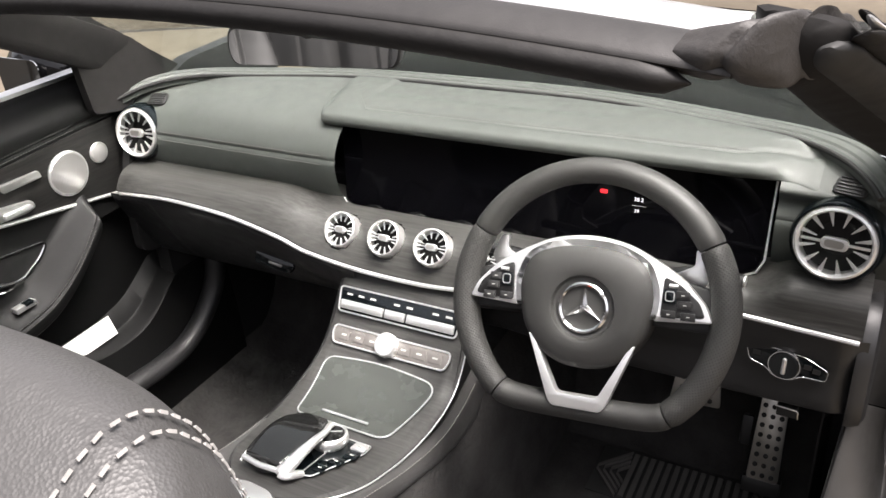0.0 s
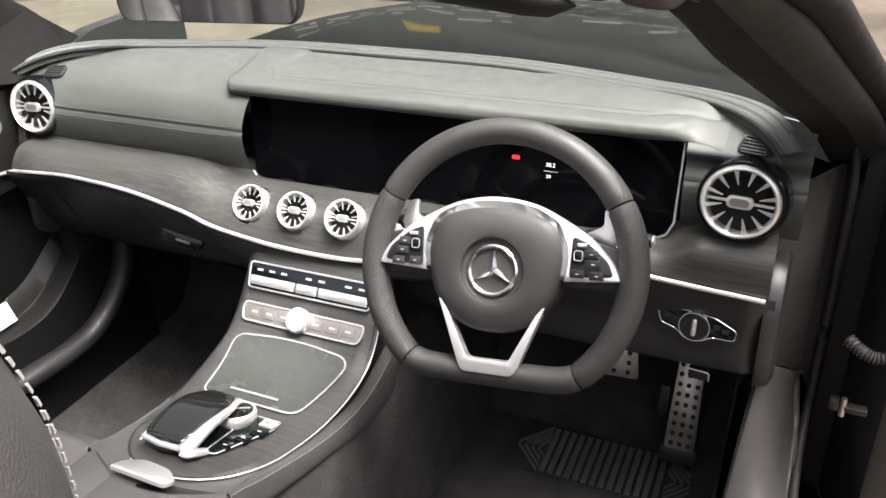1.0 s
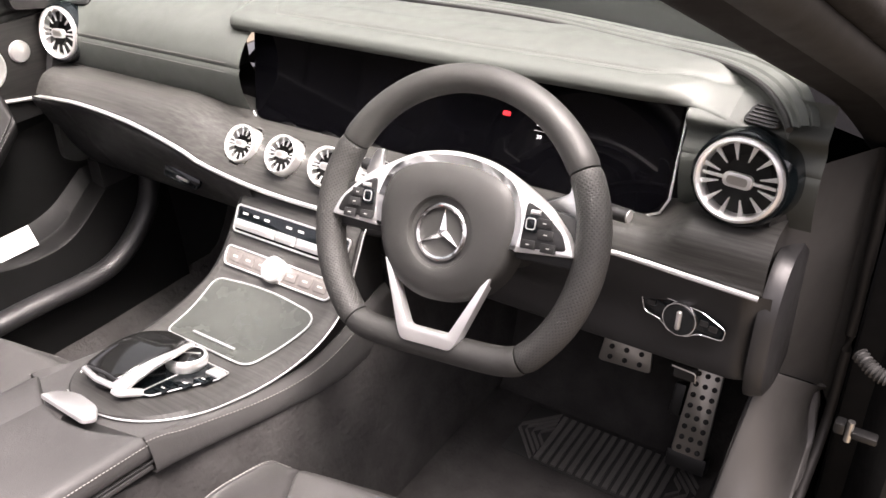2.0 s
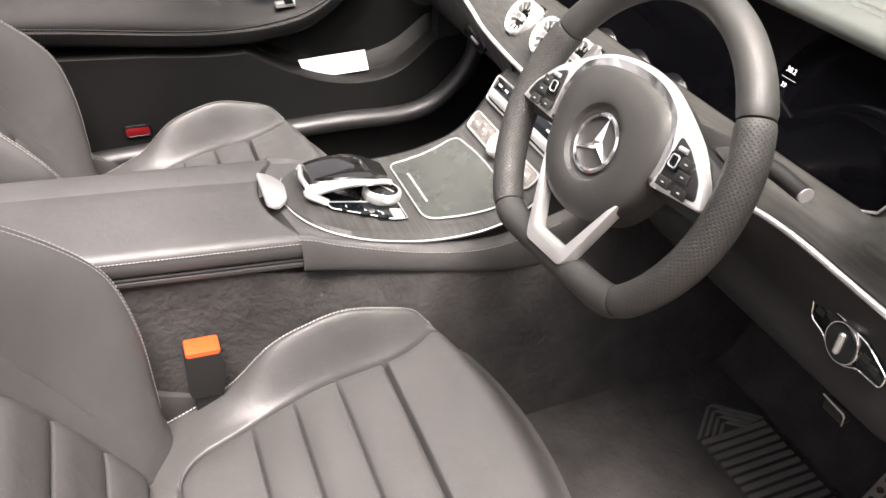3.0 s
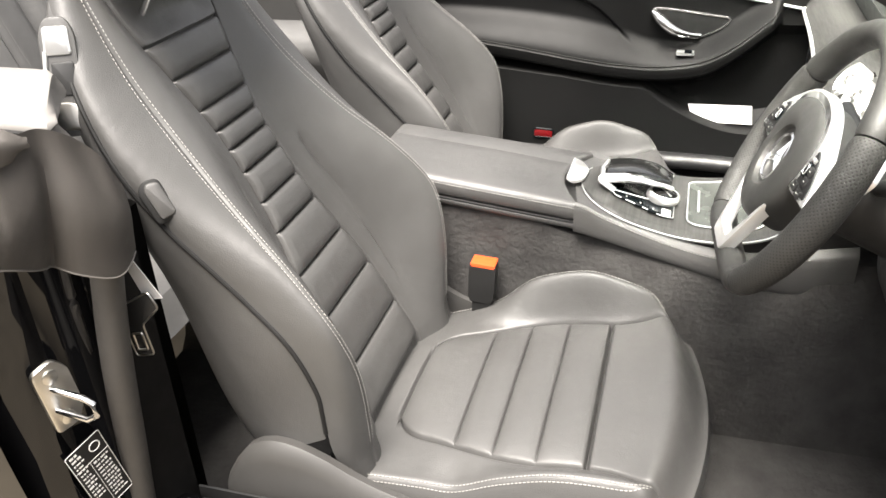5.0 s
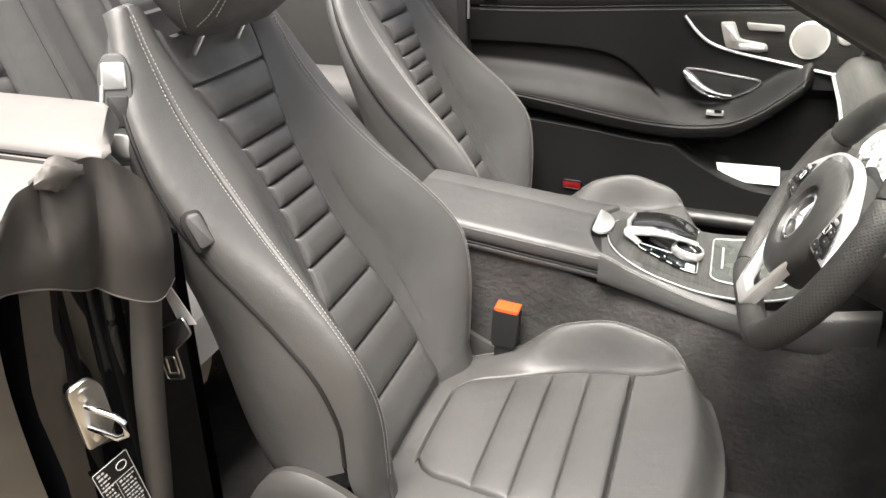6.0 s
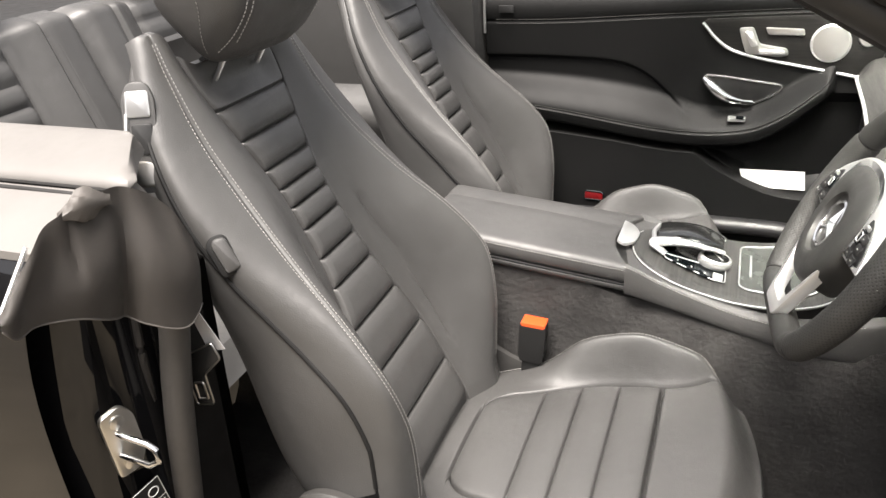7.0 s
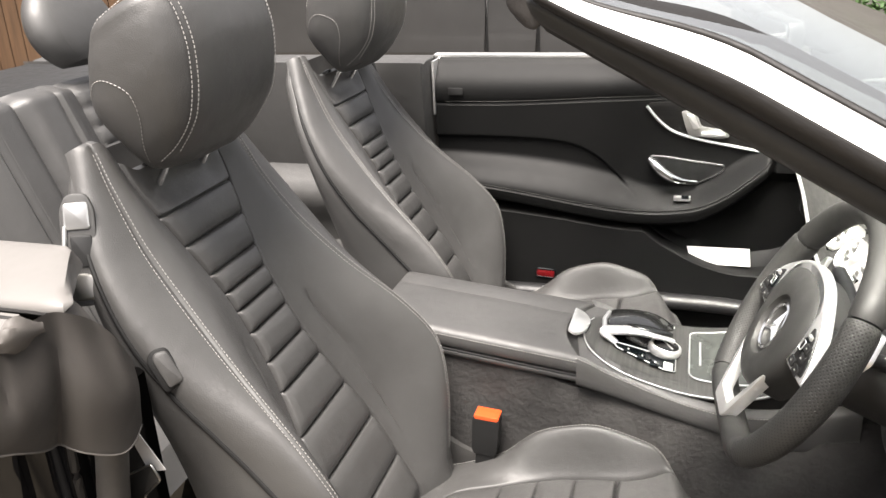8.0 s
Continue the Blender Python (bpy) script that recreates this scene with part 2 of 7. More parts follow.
def spline(pts, per=8, closed=False):
    """A Catmull-Rom line through the points."""
    p = [Vector(q) for q in pts]
    n = len(p)
    out = []
    for i in range(n if closed else n - 1):
        a = p[(i - 1) % n] if closed or i > 0 else p[0] * 2 - p[1]
        b, c = p[i], p[(i + 1) % n]
        d = p[(i + 2) % n] if closed or i + 2 < n else c * 2 - b
        for k in range(per):
            t = k / per
            out.append(0.5 * ((2 * b) + (c - a) * t + (2 * a - 5 * b + 4 * c - d) * t * t + (3 * b - a - 3 * c + d) * t ** 3))
    if not closed:
        out.append(p[-1])
    return out


def grid(rows, bm=None, close_u=False, close_v=False):
    """A quad sheet over rows of points."""
    bm = bm or bmesh.new()
    vs = [[bm.verts.new(q) for q in r] for r in rows]
    nr, nc = len(vs), len(vs[0])
    for i in range(nr if close_v else nr - 1):
        for j in range(nc if close_u else nc - 1):
            a, b = vs[i], vs[(i + 1) % nr]
            bm.faces.new((a[j], a[(j + 1) % nc], b[(j + 1) % nc], b[j]))
    return bm, vs


def cap(bm, loop):
    try:
        bm.faces.new(loop)
    except ValueError:
        pass


def loft(rows, caps=True, bm=None):
    """Closed rings joined into a body."""
    bm, vs = grid(rows, bm, close_u=True)
    if caps:
        cap(bm, list(reversed(vs[0])))
        cap(bm, vs[-1])
    bmesh.ops.recalc_face_normals(bm, faces=bm.faces)
    return bm


def tube(pts, r, seg=10, closed=False, bm=None, flat=1.0, up=(0, 0, 1), caps=True):
    """A round or oval bar along a line; r may be a list. flat squeezes it along the up direction."""
    p = [Vector(q) for q in pts]
    n = len(p)
    rows = []
    for i in range(n):
        a = p[(i - 1) % n] if closed or i > 0 else p[i]
        b = p[(i + 1) % n] if closed or i < n - 1 else p[i]
        t = (b - a).normalized()
        side = t.cross(Vector(up))
        if side.length < 1e-4:
            side = t.cross(Vector((0, 1, 0)))
        side.normalize()
        w = side.cross(t)
        rr = r[i] if isinstance(r, (list, tuple)) else r
        rows.append([p[i] + side * rr * math.cos(2 * math.pi * k / seg) + w * rr * flat * math.sin(2 * math.pi * k / seg) for k in range(seg)])
    if closed:
        bm, _ = grid(rows, bm, close_u=True, close_v=True)
        bmesh.ops.recalc_face_normals(bm, faces=bm.faces)
        return bm
    return loft(rows, caps, bm)


def rounded(pts, r, seg=4):
    """A 2D outline with rounded corners; r is one radius or one for each corner."""
    out = []
    n = len(pts)
    for i in range(n):
        a, b, c = Vector(pts[i - 1]), Vector(pts[i]), Vector(pts[(i + 1) % n])
        rr = r[i] if isinstance(r, (list, tuple)) else r
        u, w = (a - b), (c - b)
        rr = min(rr, u.length * 0.48, w.length * 0.48)
        p, q = b + u.normalized() * rr, b + w.normalized() * rr
        for k in range(seg + 1):
            t = k / seg
            out.append((1 - t) ** 2 * p + 2 * t * (1 - t) * b + t * t * q)
    return [tuple(v) for v in out]


def slab(outline, thick, m=Matrix(), bevel=0.0, bm=None):
    """A plate: a 2D outline in x, y, raised along z by thick, with eased front edges, laid in the frame m."""
    bm = bm or bmesh.new()
    area = sum(outline[i - 1][0] * outline[i][1] - outline[i][0] * outline[i - 1][1] for i in range(len(outline)))
    pts = list(outline) if area > 0 else list(reversed(outline))
    n = len(pts)
    c = Vector((sum(p[0] for p in pts) / n, sum(p[1] for p in pts) / n))
    rows = []
    levels = [(0.0, 0.0)] + ([(thick - bevel, 0.0), (thick - bevel * 0.3, bevel * 0.3), (thick, bevel)] if bevel else [(thick, 0.0)])
    for h, inset in levels:
        ring = []
        for i in range(n):
            p = Vector(pts[i])
            d = Vector(pts[(i + 1) % n]) - Vector(pts[i - 1])
            nn = Vector((-d.y, d.x)).normalized() if d.length else Vector((0, 0))
            q = p + nn * inset
            ring.append(m @ Vector((q.x, q.y, h)))
        rows.append(ring)
    bm2, vs = grid(rows, bm, close_u=True)
    cap(bm2, list(reversed(vs[0])))
    cap(bm2, vs[-1])
    return bm2


def frame_of(o, x, y):
    """A frame at o with its axes along x and y, and z across them."""
    x = Vector(x).normalized()
    z = x.cross(Vector(y)).normalized()
    y = z.cross(x)
    m = Matrix((x, y, z)).transposed().to_4x4()
    m.translation = o
    return m


def box(lo, hi, bevel=0.004, bm=None):
    bm = bm or bmesh.new()
    new_v = bmesh.ops.create_cube(bm, size=1)["verts"]
    for v in new_v:
        v.co = Vector([lo[i] + (v.co[i] + 0.5) * (hi[i] - lo[i]) for i in range(3)])
    if bevel:
        edges = list({e for v in new_v for e in v.link_edges})
        bmesh.ops.bevel(bm, geom=edges, offset=bevel, segments=2, affect="EDGES", profile=0.6)
    return bm


def revolve(profile, m=Matrix(), seg=28, bm=None, caps=True):
    """A turned body: (radius, height) rows round the z axis of m."""
    rows = [[m @ Vector((r * math.cos(2 * math.pi * k / seg), r * math.sin(2 * math.pi * k / seg), h)) for k in range(seg)] for r, h in profile]
    bm, vs = grid(rows, bm, close_u=True)
    if caps:
        if profile[0][0] > 1e-6:
            cap(bm, list(reversed(vs[0])))
        if profile[-1][0] > 1e-6:
            cap(bm, vs[-1])
    bmesh.ops.remove_doubles(bm, verts=bm.verts, dist=1e-6)
    bmesh.ops.recalc_face_normals(bm, faces=bm.faces)
    return bm


def ring_bar(outline, r, m=Matrix(), seg=6, bm=None):
    """A thin bar along a closed 2D outline in the frame m."""
    return tube([m @ Vector((p[0], p[1], 0)) for p in outline], r, seg, closed=True, bm=bm, up=m.to_3x3() @ Vector((0, 0, 1)))


def stitches(line, normals, dash=0.0045, gap=0.0028, width=0.0011, lift=0.0006, bm=None):
    """Short thread stitches along a line."""
    bm = bm or bmesh.new()
    p = [Vector(q) for q in line]
    step = dash + gap
    acc = 0.0
    for i in range(len(p) - 1):
        d = p[i + 1] - p[i]
        length = d.length
        if length < 1e-7:
            continue
        t = d / length
        nn = Vector(normals[i] if isinstance(normals, list) else normals).normalized()
        s = t.cross(nn).normalized()
        pos = acc
        while pos < length:
            c = p[i] + t * pos + nn * lift
            a, b = c - t * dash / 2, c + t * dash / 2
            q = [a - s * width, a + nn * width * 1.2, a + s * width, b - s * width, b + nn * width * 1.2, b + s * width]
            v = [bm.verts.new(k) for k in q]
            for f in ((0, 3, 4, 1), (1, 4, 5, 2), (0, 1, 2), (3, 5, 4)):
                bm.faces.new([v[k] for k in f])
            pos += step
        acc = pos - length
    return bm


# ---- floor, ground, body shell ----
def flat_box(name, lo, hi, material, label, category, bevel=0.004, kind="structure"):
    return solo(name, box(lo, hi, bevel), material, label, category, kind)


bm = bmesh.new()
bmesh.ops.create_grid(bm, x_segments=40, y_segments=40, size=60)
for v in bm.verts:
    v.co.z = -0.12
solo("ground", bm, GROUND, "sandy beige gravel yard under the parked cars", "ground", "structure")

carpet_rows = []
for i in range(60):
    y = -1.15 + i * 1.95 / 59
    row = []
    for j in range(61):
        x = -0.72 + j * 1.44 / 60
        z = 0.143 + 0.46 * smooth01((y - 0.5) / 0.3) + 0.08 * smooth01((abs(x) - 0.62) / 0.1)
        z += 0.12 * smooth01((0.16 - abs(x)) / 0.05) + 0.004 * noise.noise(Vector((x * 9, y * 9, 0)))
        row.append((x, y, z))
    carpet_rows.append(row)
bm, _ = grid(carpet_rows)
solo("floor", bm, CARPET, "black carpet on the car floor, slightly scuffed", "carpet", "structure")


# ---- dashboard ----
STRIP = [(-0.685, 0.147, 0.739), (-0.60, 0.135, 0.751), (-0.513, 0.13, 0.757), (-0.38, 0.13, 0.749), (-0.258, 0.13, 0.727), (-0.196, 0.132, 0.708),
         (-0.093, 0.14, 0.69), (0.016, 0.145, 0.684), (0.098, 0.15, 0.686), (0.25, 0.158, 0.7), (0.4, 0.168, 0.722), (0.5, 0.174, 0.731), (0.618, 0.179, 0.7235), (0.692, 0.18, 0.719)]
SY = [(p[0], p[1]) for p in STRIP]
SZ = [(p[0], p[2]) for p in STRIP]


def strip_at(x):
    return curve_at(SY, x), curve_at(SZ, x)


FOOT = [(0.0, 0.446), (0.24, 0.446), (0.43, 0.400), (0.56, 0.362), (0.64, 0.30), (0.72, 0.25)]


def screen_base(x):
    """The windscreen's lower line in plan."""
    return curve_at(FOOT, abs(x))


VENTS = [(frame_of((-0.141 + 0.0945 * k, 0.182, 0.734), (1, 0.03, 0), (0, 0.62, 0.78)) @ pose(0, 0, 0.006), 0.0325) for k in range(4)]
for sx in (-1, 1):
    VENTS.append((frame_of((0.6415 if sx > 0 else -0.676, 0.228, 0.842 if sx > 0 else 0.846), (1, -0.12 * sx, 0), (0, 0.2, 0.98)) @ pose(0, 0, 0.006), 0.0525))
VENTS = [(m, m.inverted(), r) for m, r in VENTS]


def sunk(p):
    """Pushes the surface back behind the round vents."""
    for m, inv, r in VENTS:
        q = inv @ p
        if abs(q.z) < 0.06 and q.x * q.x + q.y * q.y < (r * 0.93) ** 2:
            return m @ Vector((q.x, q.y, min(q.z, -0.034)))
    return p


dash = thing("dashboard", pose(0, 0.4, 0.5), "black leather dashboard with dark wood trim and twin screen", "dashboard")


def fascia_profile(x):
    """Side fascia from the trim's top edge over the shoulder to the windscreen."""
    k = smooth01((abs(x) - 0.5) / 0.14)
    yb = screen_base(x)
    sh = 0.004 * k
    pts = [(0.236, 0.772), (0.227, 0.794), (0.2215, 0.822), (0.223, 0.848), (0.236, 0.874 - sh * 0.4), (0.258, 0.897 - sh * 0.8),
           (0.295, 0.915 - sh), (0.35, 0.926 - sh * 0.8), (max(0.372, (0.35 + yb) / 2 + 0.01), 0.932 - sh * 0.6), (max(yb + 0.004, 0.39), 0.934 - sh * 0.4)]
    if x > 0:
        pts = [(min(y, max(yb, 0.27) + 0.008 - 0.004 * (0.94 - z) / 0.02) if z > 0.9 else y + 0.032 * smooth01((0.893 - z) / 0.02), z) for y, z in pts]
    return pts


def fascia(x0, x1, name, n):
    rows = []
    for i in range(n + 1):
        x = x0 + (x1 - x0) * i / n
        line = spline([(x, y, z) for y, z in fascia_profile(x)], 6)
        out = []
        for q in line:
            d = abs(q.z - 0.848)
            q.y += 0.0025 * bump_at(d, 0.003)
            out.append(sunk(q))
        rows.append(out)
    bm, _ = grid(rows)
    bmesh.ops.recalc_face_normals(bm, faces=bm.faces)
    ob = part(name, bm, DASH_LEATHER, dash)
    return ob


fascia(-0.72, -0.1705, "fascia", 130)
fascia(0.561, 0.72, "fascia", 52)
for x0, x1 in ((-0.61, -0.205),):
    bm = None
    for dz in (0.0075, -0.0075):
        line = [(x0 + (x1 - x0) * i / 30, 0.2215 + (0.003 if dz > 0 else -0.002), 0.848 + dz) for i in range(31)]
        bm = stitches(line, (0, -1, 0.3), bm=bm, dash=0.003, gap=0.002, width=0.0006)
    part("stitching", bm, surface("dark_thread", (0.09, 0.09, 0.085), 0.8), dash, "fine grey double stitching", kind="stuff")

# raised, stitched hood over the screens
rows = []
nx = 170
for i in range(nx + 1):
    x = -0.268 + 0.888 * i / nx
    full = smooth01((x + 0.268) / 0.055) * smooth01((0.637 - x) / 0.075)
    lip = 0.256 + 0.115 * (1 - smooth01((x + 0.268) / 0.06)) + 0.012 * (1 - smooth01((0.637 - x) / 0.16))
    low = 0.902 + 0.016 * (1 - full) - 0.012 * smooth01((x - 0.55) / 0.1)
    yb = screen_base(x) - 0.002
    m = max(0.25, min(1.0, (yb - lip) / 0.1))
    prof = [(lip + 0.045, low + 0.001), (lip + 0.012, low), (lip + 0.002, low + 0.006), (lip, low + 0.014), (lip + 0.007, low + 0.024),
            (lip + 0.03 * m, 0.9275 + 0.0035 * full), (lip + 0.06 * m, 0.934 + 0.003 * full), ((lip + 0.06 * m + yb) / 2, 0.938 + 0.003 * full), (yb, 0.937)]
    # towards the driver's vent the hood melts into the fascia
    k = smooth01((x - 0.525) / 0.09)
    shoulder = spline([(a, b, 0) for a, b in fascia_profile(x)[4:]], 8)
    shoulder = [Vector((min(q.x, screen_base(x) + 0.006), q.y, 0)) for q in shoulder]
    n = len(shoulder) - 1
    prof = [((1 - k) * a + k * shoulder[int(n * (0.15 + 0.85 * j / 8))].x, (1 - k) * b + k * (shoulder[int(n * (0.15 + 0.85 * j / 8))].y + 0.0015 - 0.004 * smooth01((x - 0.6) / 0.02))) for j, (a, b) in enumerate(prof)]
    line = spline([(x, a, b) for a, b in prof], 6)
    out = []
    for q in line:
        # seam of the inner panel
        d = abs(q.y - (0.292 + 1.2 * max(0, -0.13 - x) + 0.35 * max(0, x - 0.5)))
        if q.z > 0.915 and -0.22 < x < 0.6:
            q.z -= 0.003 * bump_at(d, 0.004)
        e = abs(q.y - (yb - 0.045))
        if q.z > 0.92 and -0.18 < x < 0.35:
            q.z -= 0.004 * smooth01((q.y - 0.352) / 0.008) * smooth01((x + 0.165) / 0.02) * smooth01((0.34 - x) / 0.06)
        out.append(q)
    rows.append(out)
bm, _ = grid(rows[4:])
bmesh.ops.recalc_face_normals(bm, faces=bm.faces)
part("hood", bm, DASH_LEATHER, dash, "grey-black leather hood over the screens")
bm = None
for off in (0.006, -0.005):
    line = []
    for i in range(80):
        x = -0.235 + 0.745 * i / 79
        line.append((x, 0.292 + off + 1.2 * max(0, -0.13 - x) + 0.35 * max(0, x - 0.5), 0.9335 + 0.004 * smooth01((-0.13 - x) / 0.05) - 0.010 * smooth01((x - 0.50) / 0.11)))
    bm = stitches(line, (0, -0.1, 1), bm=bm, dash=0.004, gap=0.002, width=0.0006)
part("stitching", bm, bpy.data.materials["dark_thread"], dash, "fine grey stitching", kind="stuff")

# twin screen panel
tilt = radians(18)
SM = frame_of((0.18, 0.268, 0.828), (1, 0, 0), (0, math.sin(tilt), math.cos(tilt)))
out = rounded([(-0.352, -0.07), (-0.335, -0.077), (0.350, -0.078), (0.372, -0.06), (0.372, 0.083), (-0.372, 0.083)], [0.02, 0.02, 0.03, 0.03, 0.02, 0.01], 5)
bezel = part("screen_panel", slab(out, 0.014, SM @ pose(0, 0, -0.012), 0.003), SCREEN, dash, "glossy black twin display panel, switched off", smooth=False)
part("screen_rim", tube([SM @ Vector((a, b, 0.001)) for a, b in [(-0.357, -0.066), (-0.35, -0.074), (-0.34, -0.0785), (-0.1, -0.0795), (0.2, -0.0795), (0.345, -0.0795), (0.366, -0.07), (0.3745, -0.05), (0.3745, 0.07)]], 0.0018, 6), SATIN, dash, "thin silver edge")
# lit digits on the driver's display
for body, dx, dz in (("38.2", 0.178, 0.0095), ("39", 0.1805, -0.0085)):
    font = bpy.data.curves.new("digits", "FONT")
    font.body, font.size, font.extrude = body, 0.0088 if dz > 0 else 0.0078, 0.0002
    letters = bpy.data.objects.new("digits", font)
    scene.collection.objects.link(letters)
    bpy.context.view_layer.update()
    shape = bpy.data.meshes.new_from_object(letters.evaluated_get(bpy.context.evaluated_depsgraph_get()))
    bpy.data.objects.remove(letters)
    bm = bmesh.new()
    bm.from_mesh(shape)
    bm.transform(SM @ pose(dx, dz, 0.0028))
    part("digits", bm, LIT, bezel, smooth=False)
part("lamp_dot", slab(rounded([(0.176, 0.0022), (0.198, 0.0022), (0.198, 0.0028), (0.176, 0.0028)], 0.0002, 2), 0.0006, SM @ pose(0, 0, 0.0025)), bpy.data.materials["pale_grey_plastic"], bezel, smooth=False)
part("lamp_dot", slab(rounded([(0.1245, 0.015), (0.1365, 0.015), (0.1365, 0.0215), (0.1245, 0.0215)], 0.002, 3), 0.0006, SM @ pose(0, 0, 0.0025)), LIT_RED, bezel, "small red warning lamp", smooth=False)

# wood trim band, chrome strip
rows = []
for i in range(421):
    x = -0.70 + 1.395 * i / 420
    y, z = strip_at(x)
    k = smooth01((x + 0.31) / 0.17) * smooth01((0.6 - x) / 0.06)
    ty, tz = 0.214 + 0.028 * k, 0.783 - 0.027 * k
    line = spline([(x, ty + 0.06, tz + 0.002), (x, ty + 0.02, tz + 0.002), (x, ty, tz), (x, (ty + y) / 2 - 0.006, (tz + z) / 2 + 0.012), (x, y + 0.004, z + 0.006), (x, y + 0.006, z)], 9)
    rows.append([sunk(q) for q in line])
bm, _ = grid(rows)
bmesh.ops.recalc_face_normals(bm, faces=bm.faces)
part("wood_trim", bm, WOOD, dash, "dark grey open-pore ash trim")
line = spline([(x, y - 0.001, z) for x, y, z in STRIP], 6)
part("chrome_strip", tube(line, 0.0042, 8, flat=0.8), SATIN, dash, "thin silver strip")

# lower dash: passenger side with glovebox, driver's knee panel
rows = []
for i in range(80):
    x = -0.72 + 0.62 * i / 79
    y, z = strip_at(x)
    g = 0.0
    line = spline([(x, y + 0.002, z - 0.004), (x, y + 0.004, z - 0.02), (x, y + 0.025 + g, z - 0.06), (x, 0.2, 0.62), (x, 0.25, 0.56), (x, 0.36, 0.5), (x, 0.6, 0.46)], 7)
    for q in line:
        for d in (abs(q.x + 0.15), abs(q.x + 0.6)):
            q.y += 0.004 * bump_at(d, 0.003) * (1 if q.z < z - 0.018 else 0)
    rows.append(line)
bm, _ = grid(rows)
bmesh.ops.recalc_face_normals(bm, faces=bm.faces)
part("lower_panel", bm, LOWER, dash)
HM = frame_of((-0.31, 0.170, 0.648), (1, 0, -0.12), (0, 0.55, 0.83))
part("glovebox_handle", slab(rounded([(-0.045, -0.012), (0.04, -0.012), (0.048, 0.002), (0.04, 0.012), (-0.05, 0.012)], 0.008, 4), 0.006, HM, 0.002), GLOSS_BLACK, dash, "dark glovebox latch recess")
part("latch", slab(rounded([(-0.012, -0.006), (0.02, -0.006), (0.022, -0.001), (-0.012, -0.001)], 0.003, 3), 0.009, HM, 0.002), STEEL, dash, "slim steel glovebox latch")
rows = []
for i in range(70):
    x = 0.10 + 0.605 * i / 69
    y, z = strip_at(x)
    b = 0.0 + 0.02 * smooth01((0.3 - x) / 0.15)
    edge = 0.012 * smooth01((x - 0.67) / 0.035)
    line = spline([(x, y + 0.002 + edge, z - 0.004), (x, y + 0.004 + edge, z - 0.03), (x, 0.19 + b + edge, 0.65), (x, 0.187 + b + edge, 0.605), (x, 0.2 + b + edge, 0.588), (x, 0.28 + b, 0.575), (x, 0.5, 0.56), (x, 0.62, 0.5)], 6)
    rows.append(line)
bm, _ = grid(rows)
bmesh.ops.recalc_face_normals(bm, faces=bm.faces)
part("knee_panel", bm, LOWER, dash)

# end cap beside the door opening
cap_out = rounded([(0.176, 0.61), (0.196, 0.566), (0.25, 0.545), (0.33, 0.553), (0.40, 0.60), (0.41, 0.70), (0.37, 0.742), (0.235, 0.748), (0.188, 0.70)], 0.03, 5)
far_out = rounded([(0.172, 0.60), (0.20, 0.585), (0.45, 0.57), (0.47, 0.70), (0.44, 0.9), (0.33, 0.895), (0.25, 0.88), (0.205, 0.80), (0.178, 0.72)], 0.02, 4)
part("end_cap", slab(cap_out, 0.026, frame_of((0.692, 0, 0), (0, 1, 0), (0, 0, 1)), 0.018), LOWER, dash, "rounded black end of the dashboard")
part("end_cap", slab(far_out, -0.02, frame_of((-0.70, 0, 0), (0, 1, 0), (0, 0, 1))), PLASTIC, dash, "rounded grey plastic end cap")

# headlight switch panel
LM = frame_of((0.606, 0.186, 0.662), (1, -0.06, -0.02), (0, 0.05, 1)) @ Matrix.Scale(0.84, 4)
panel_out = rounded([(-0.063, 0.018), (-0.035, 0.026), (0.0, 0.024), (0.03, 0.022), (0.068, 0.006), (0.066, -0.012), (0.03, -0.014), (0.012, -0.026), (-0.014, -0.026), (-0.03, -0.012), (-0.056, -0.006)], 0.006, 3)
lamp_switch = part("light_switch", slab(panel_out, 0.006, LM @ pose(0, 0, -0.002), 0.001), GLOSS_BLACK, dash, "gloss black light switch panel")
part("switch_rim", ring_bar(panel_out, 0.0008, LM @ pose(0, 0, 0.004)), CHROME, lamp_switch)
part("dial", revolve([(0.0255, 0.003), (0.0255, 0.007), (0.023, 0.0095), (0.0, 0.0095)], LM), GLOSS_BLACK, lamp_switch)
part("dial_ring", revolve([(0.0262, 0.003), (0.0268, 0.006), (0.0258, 0.0085), (0.0245, 0.0085)], LM, caps=False), CHROME, lamp_switch)
part("dial_grip", slab(rounded([(-0.0038, -0.015), (0.0038, -0.015), (0.0038, 0.015), (-0.0038, 0.015)], 0.0035, 3), 0.015, LM, 0.003), SATIN, lamp_switch, "silver grip")
for k, (a, b) in enumerate(((-0.046, 0.01), (0.036, 0.006), (0.05, 0.002))):
    part("button", slab(rounded([(a - 0.006, b - 0.004), (a + 0.006, b - 0.004), (a + 0.006, b + 0.004), (a - 0.006, b + 0.004)], 0.001, 2), 0.002, LM @ pose(0, 0, 0.004)), PLASTIC, lamp_switch, smooth=False)
brake = part("parking_brake_handle", box((0.604, 0.19, 0.566), (0.633, 0.204, 0.585), 0.003), DARK_PLASTIC, dash, "small black parking brake lever")
part("lever_edge", tube([(0.602, 0.189, 0.5855), (0.631, 0.189, 0.583), (0.6335, 0.189, 0.580), (0.6335, 0.19, 0.567)], 0.0012, 6), STEEL, brake, "bright edge")


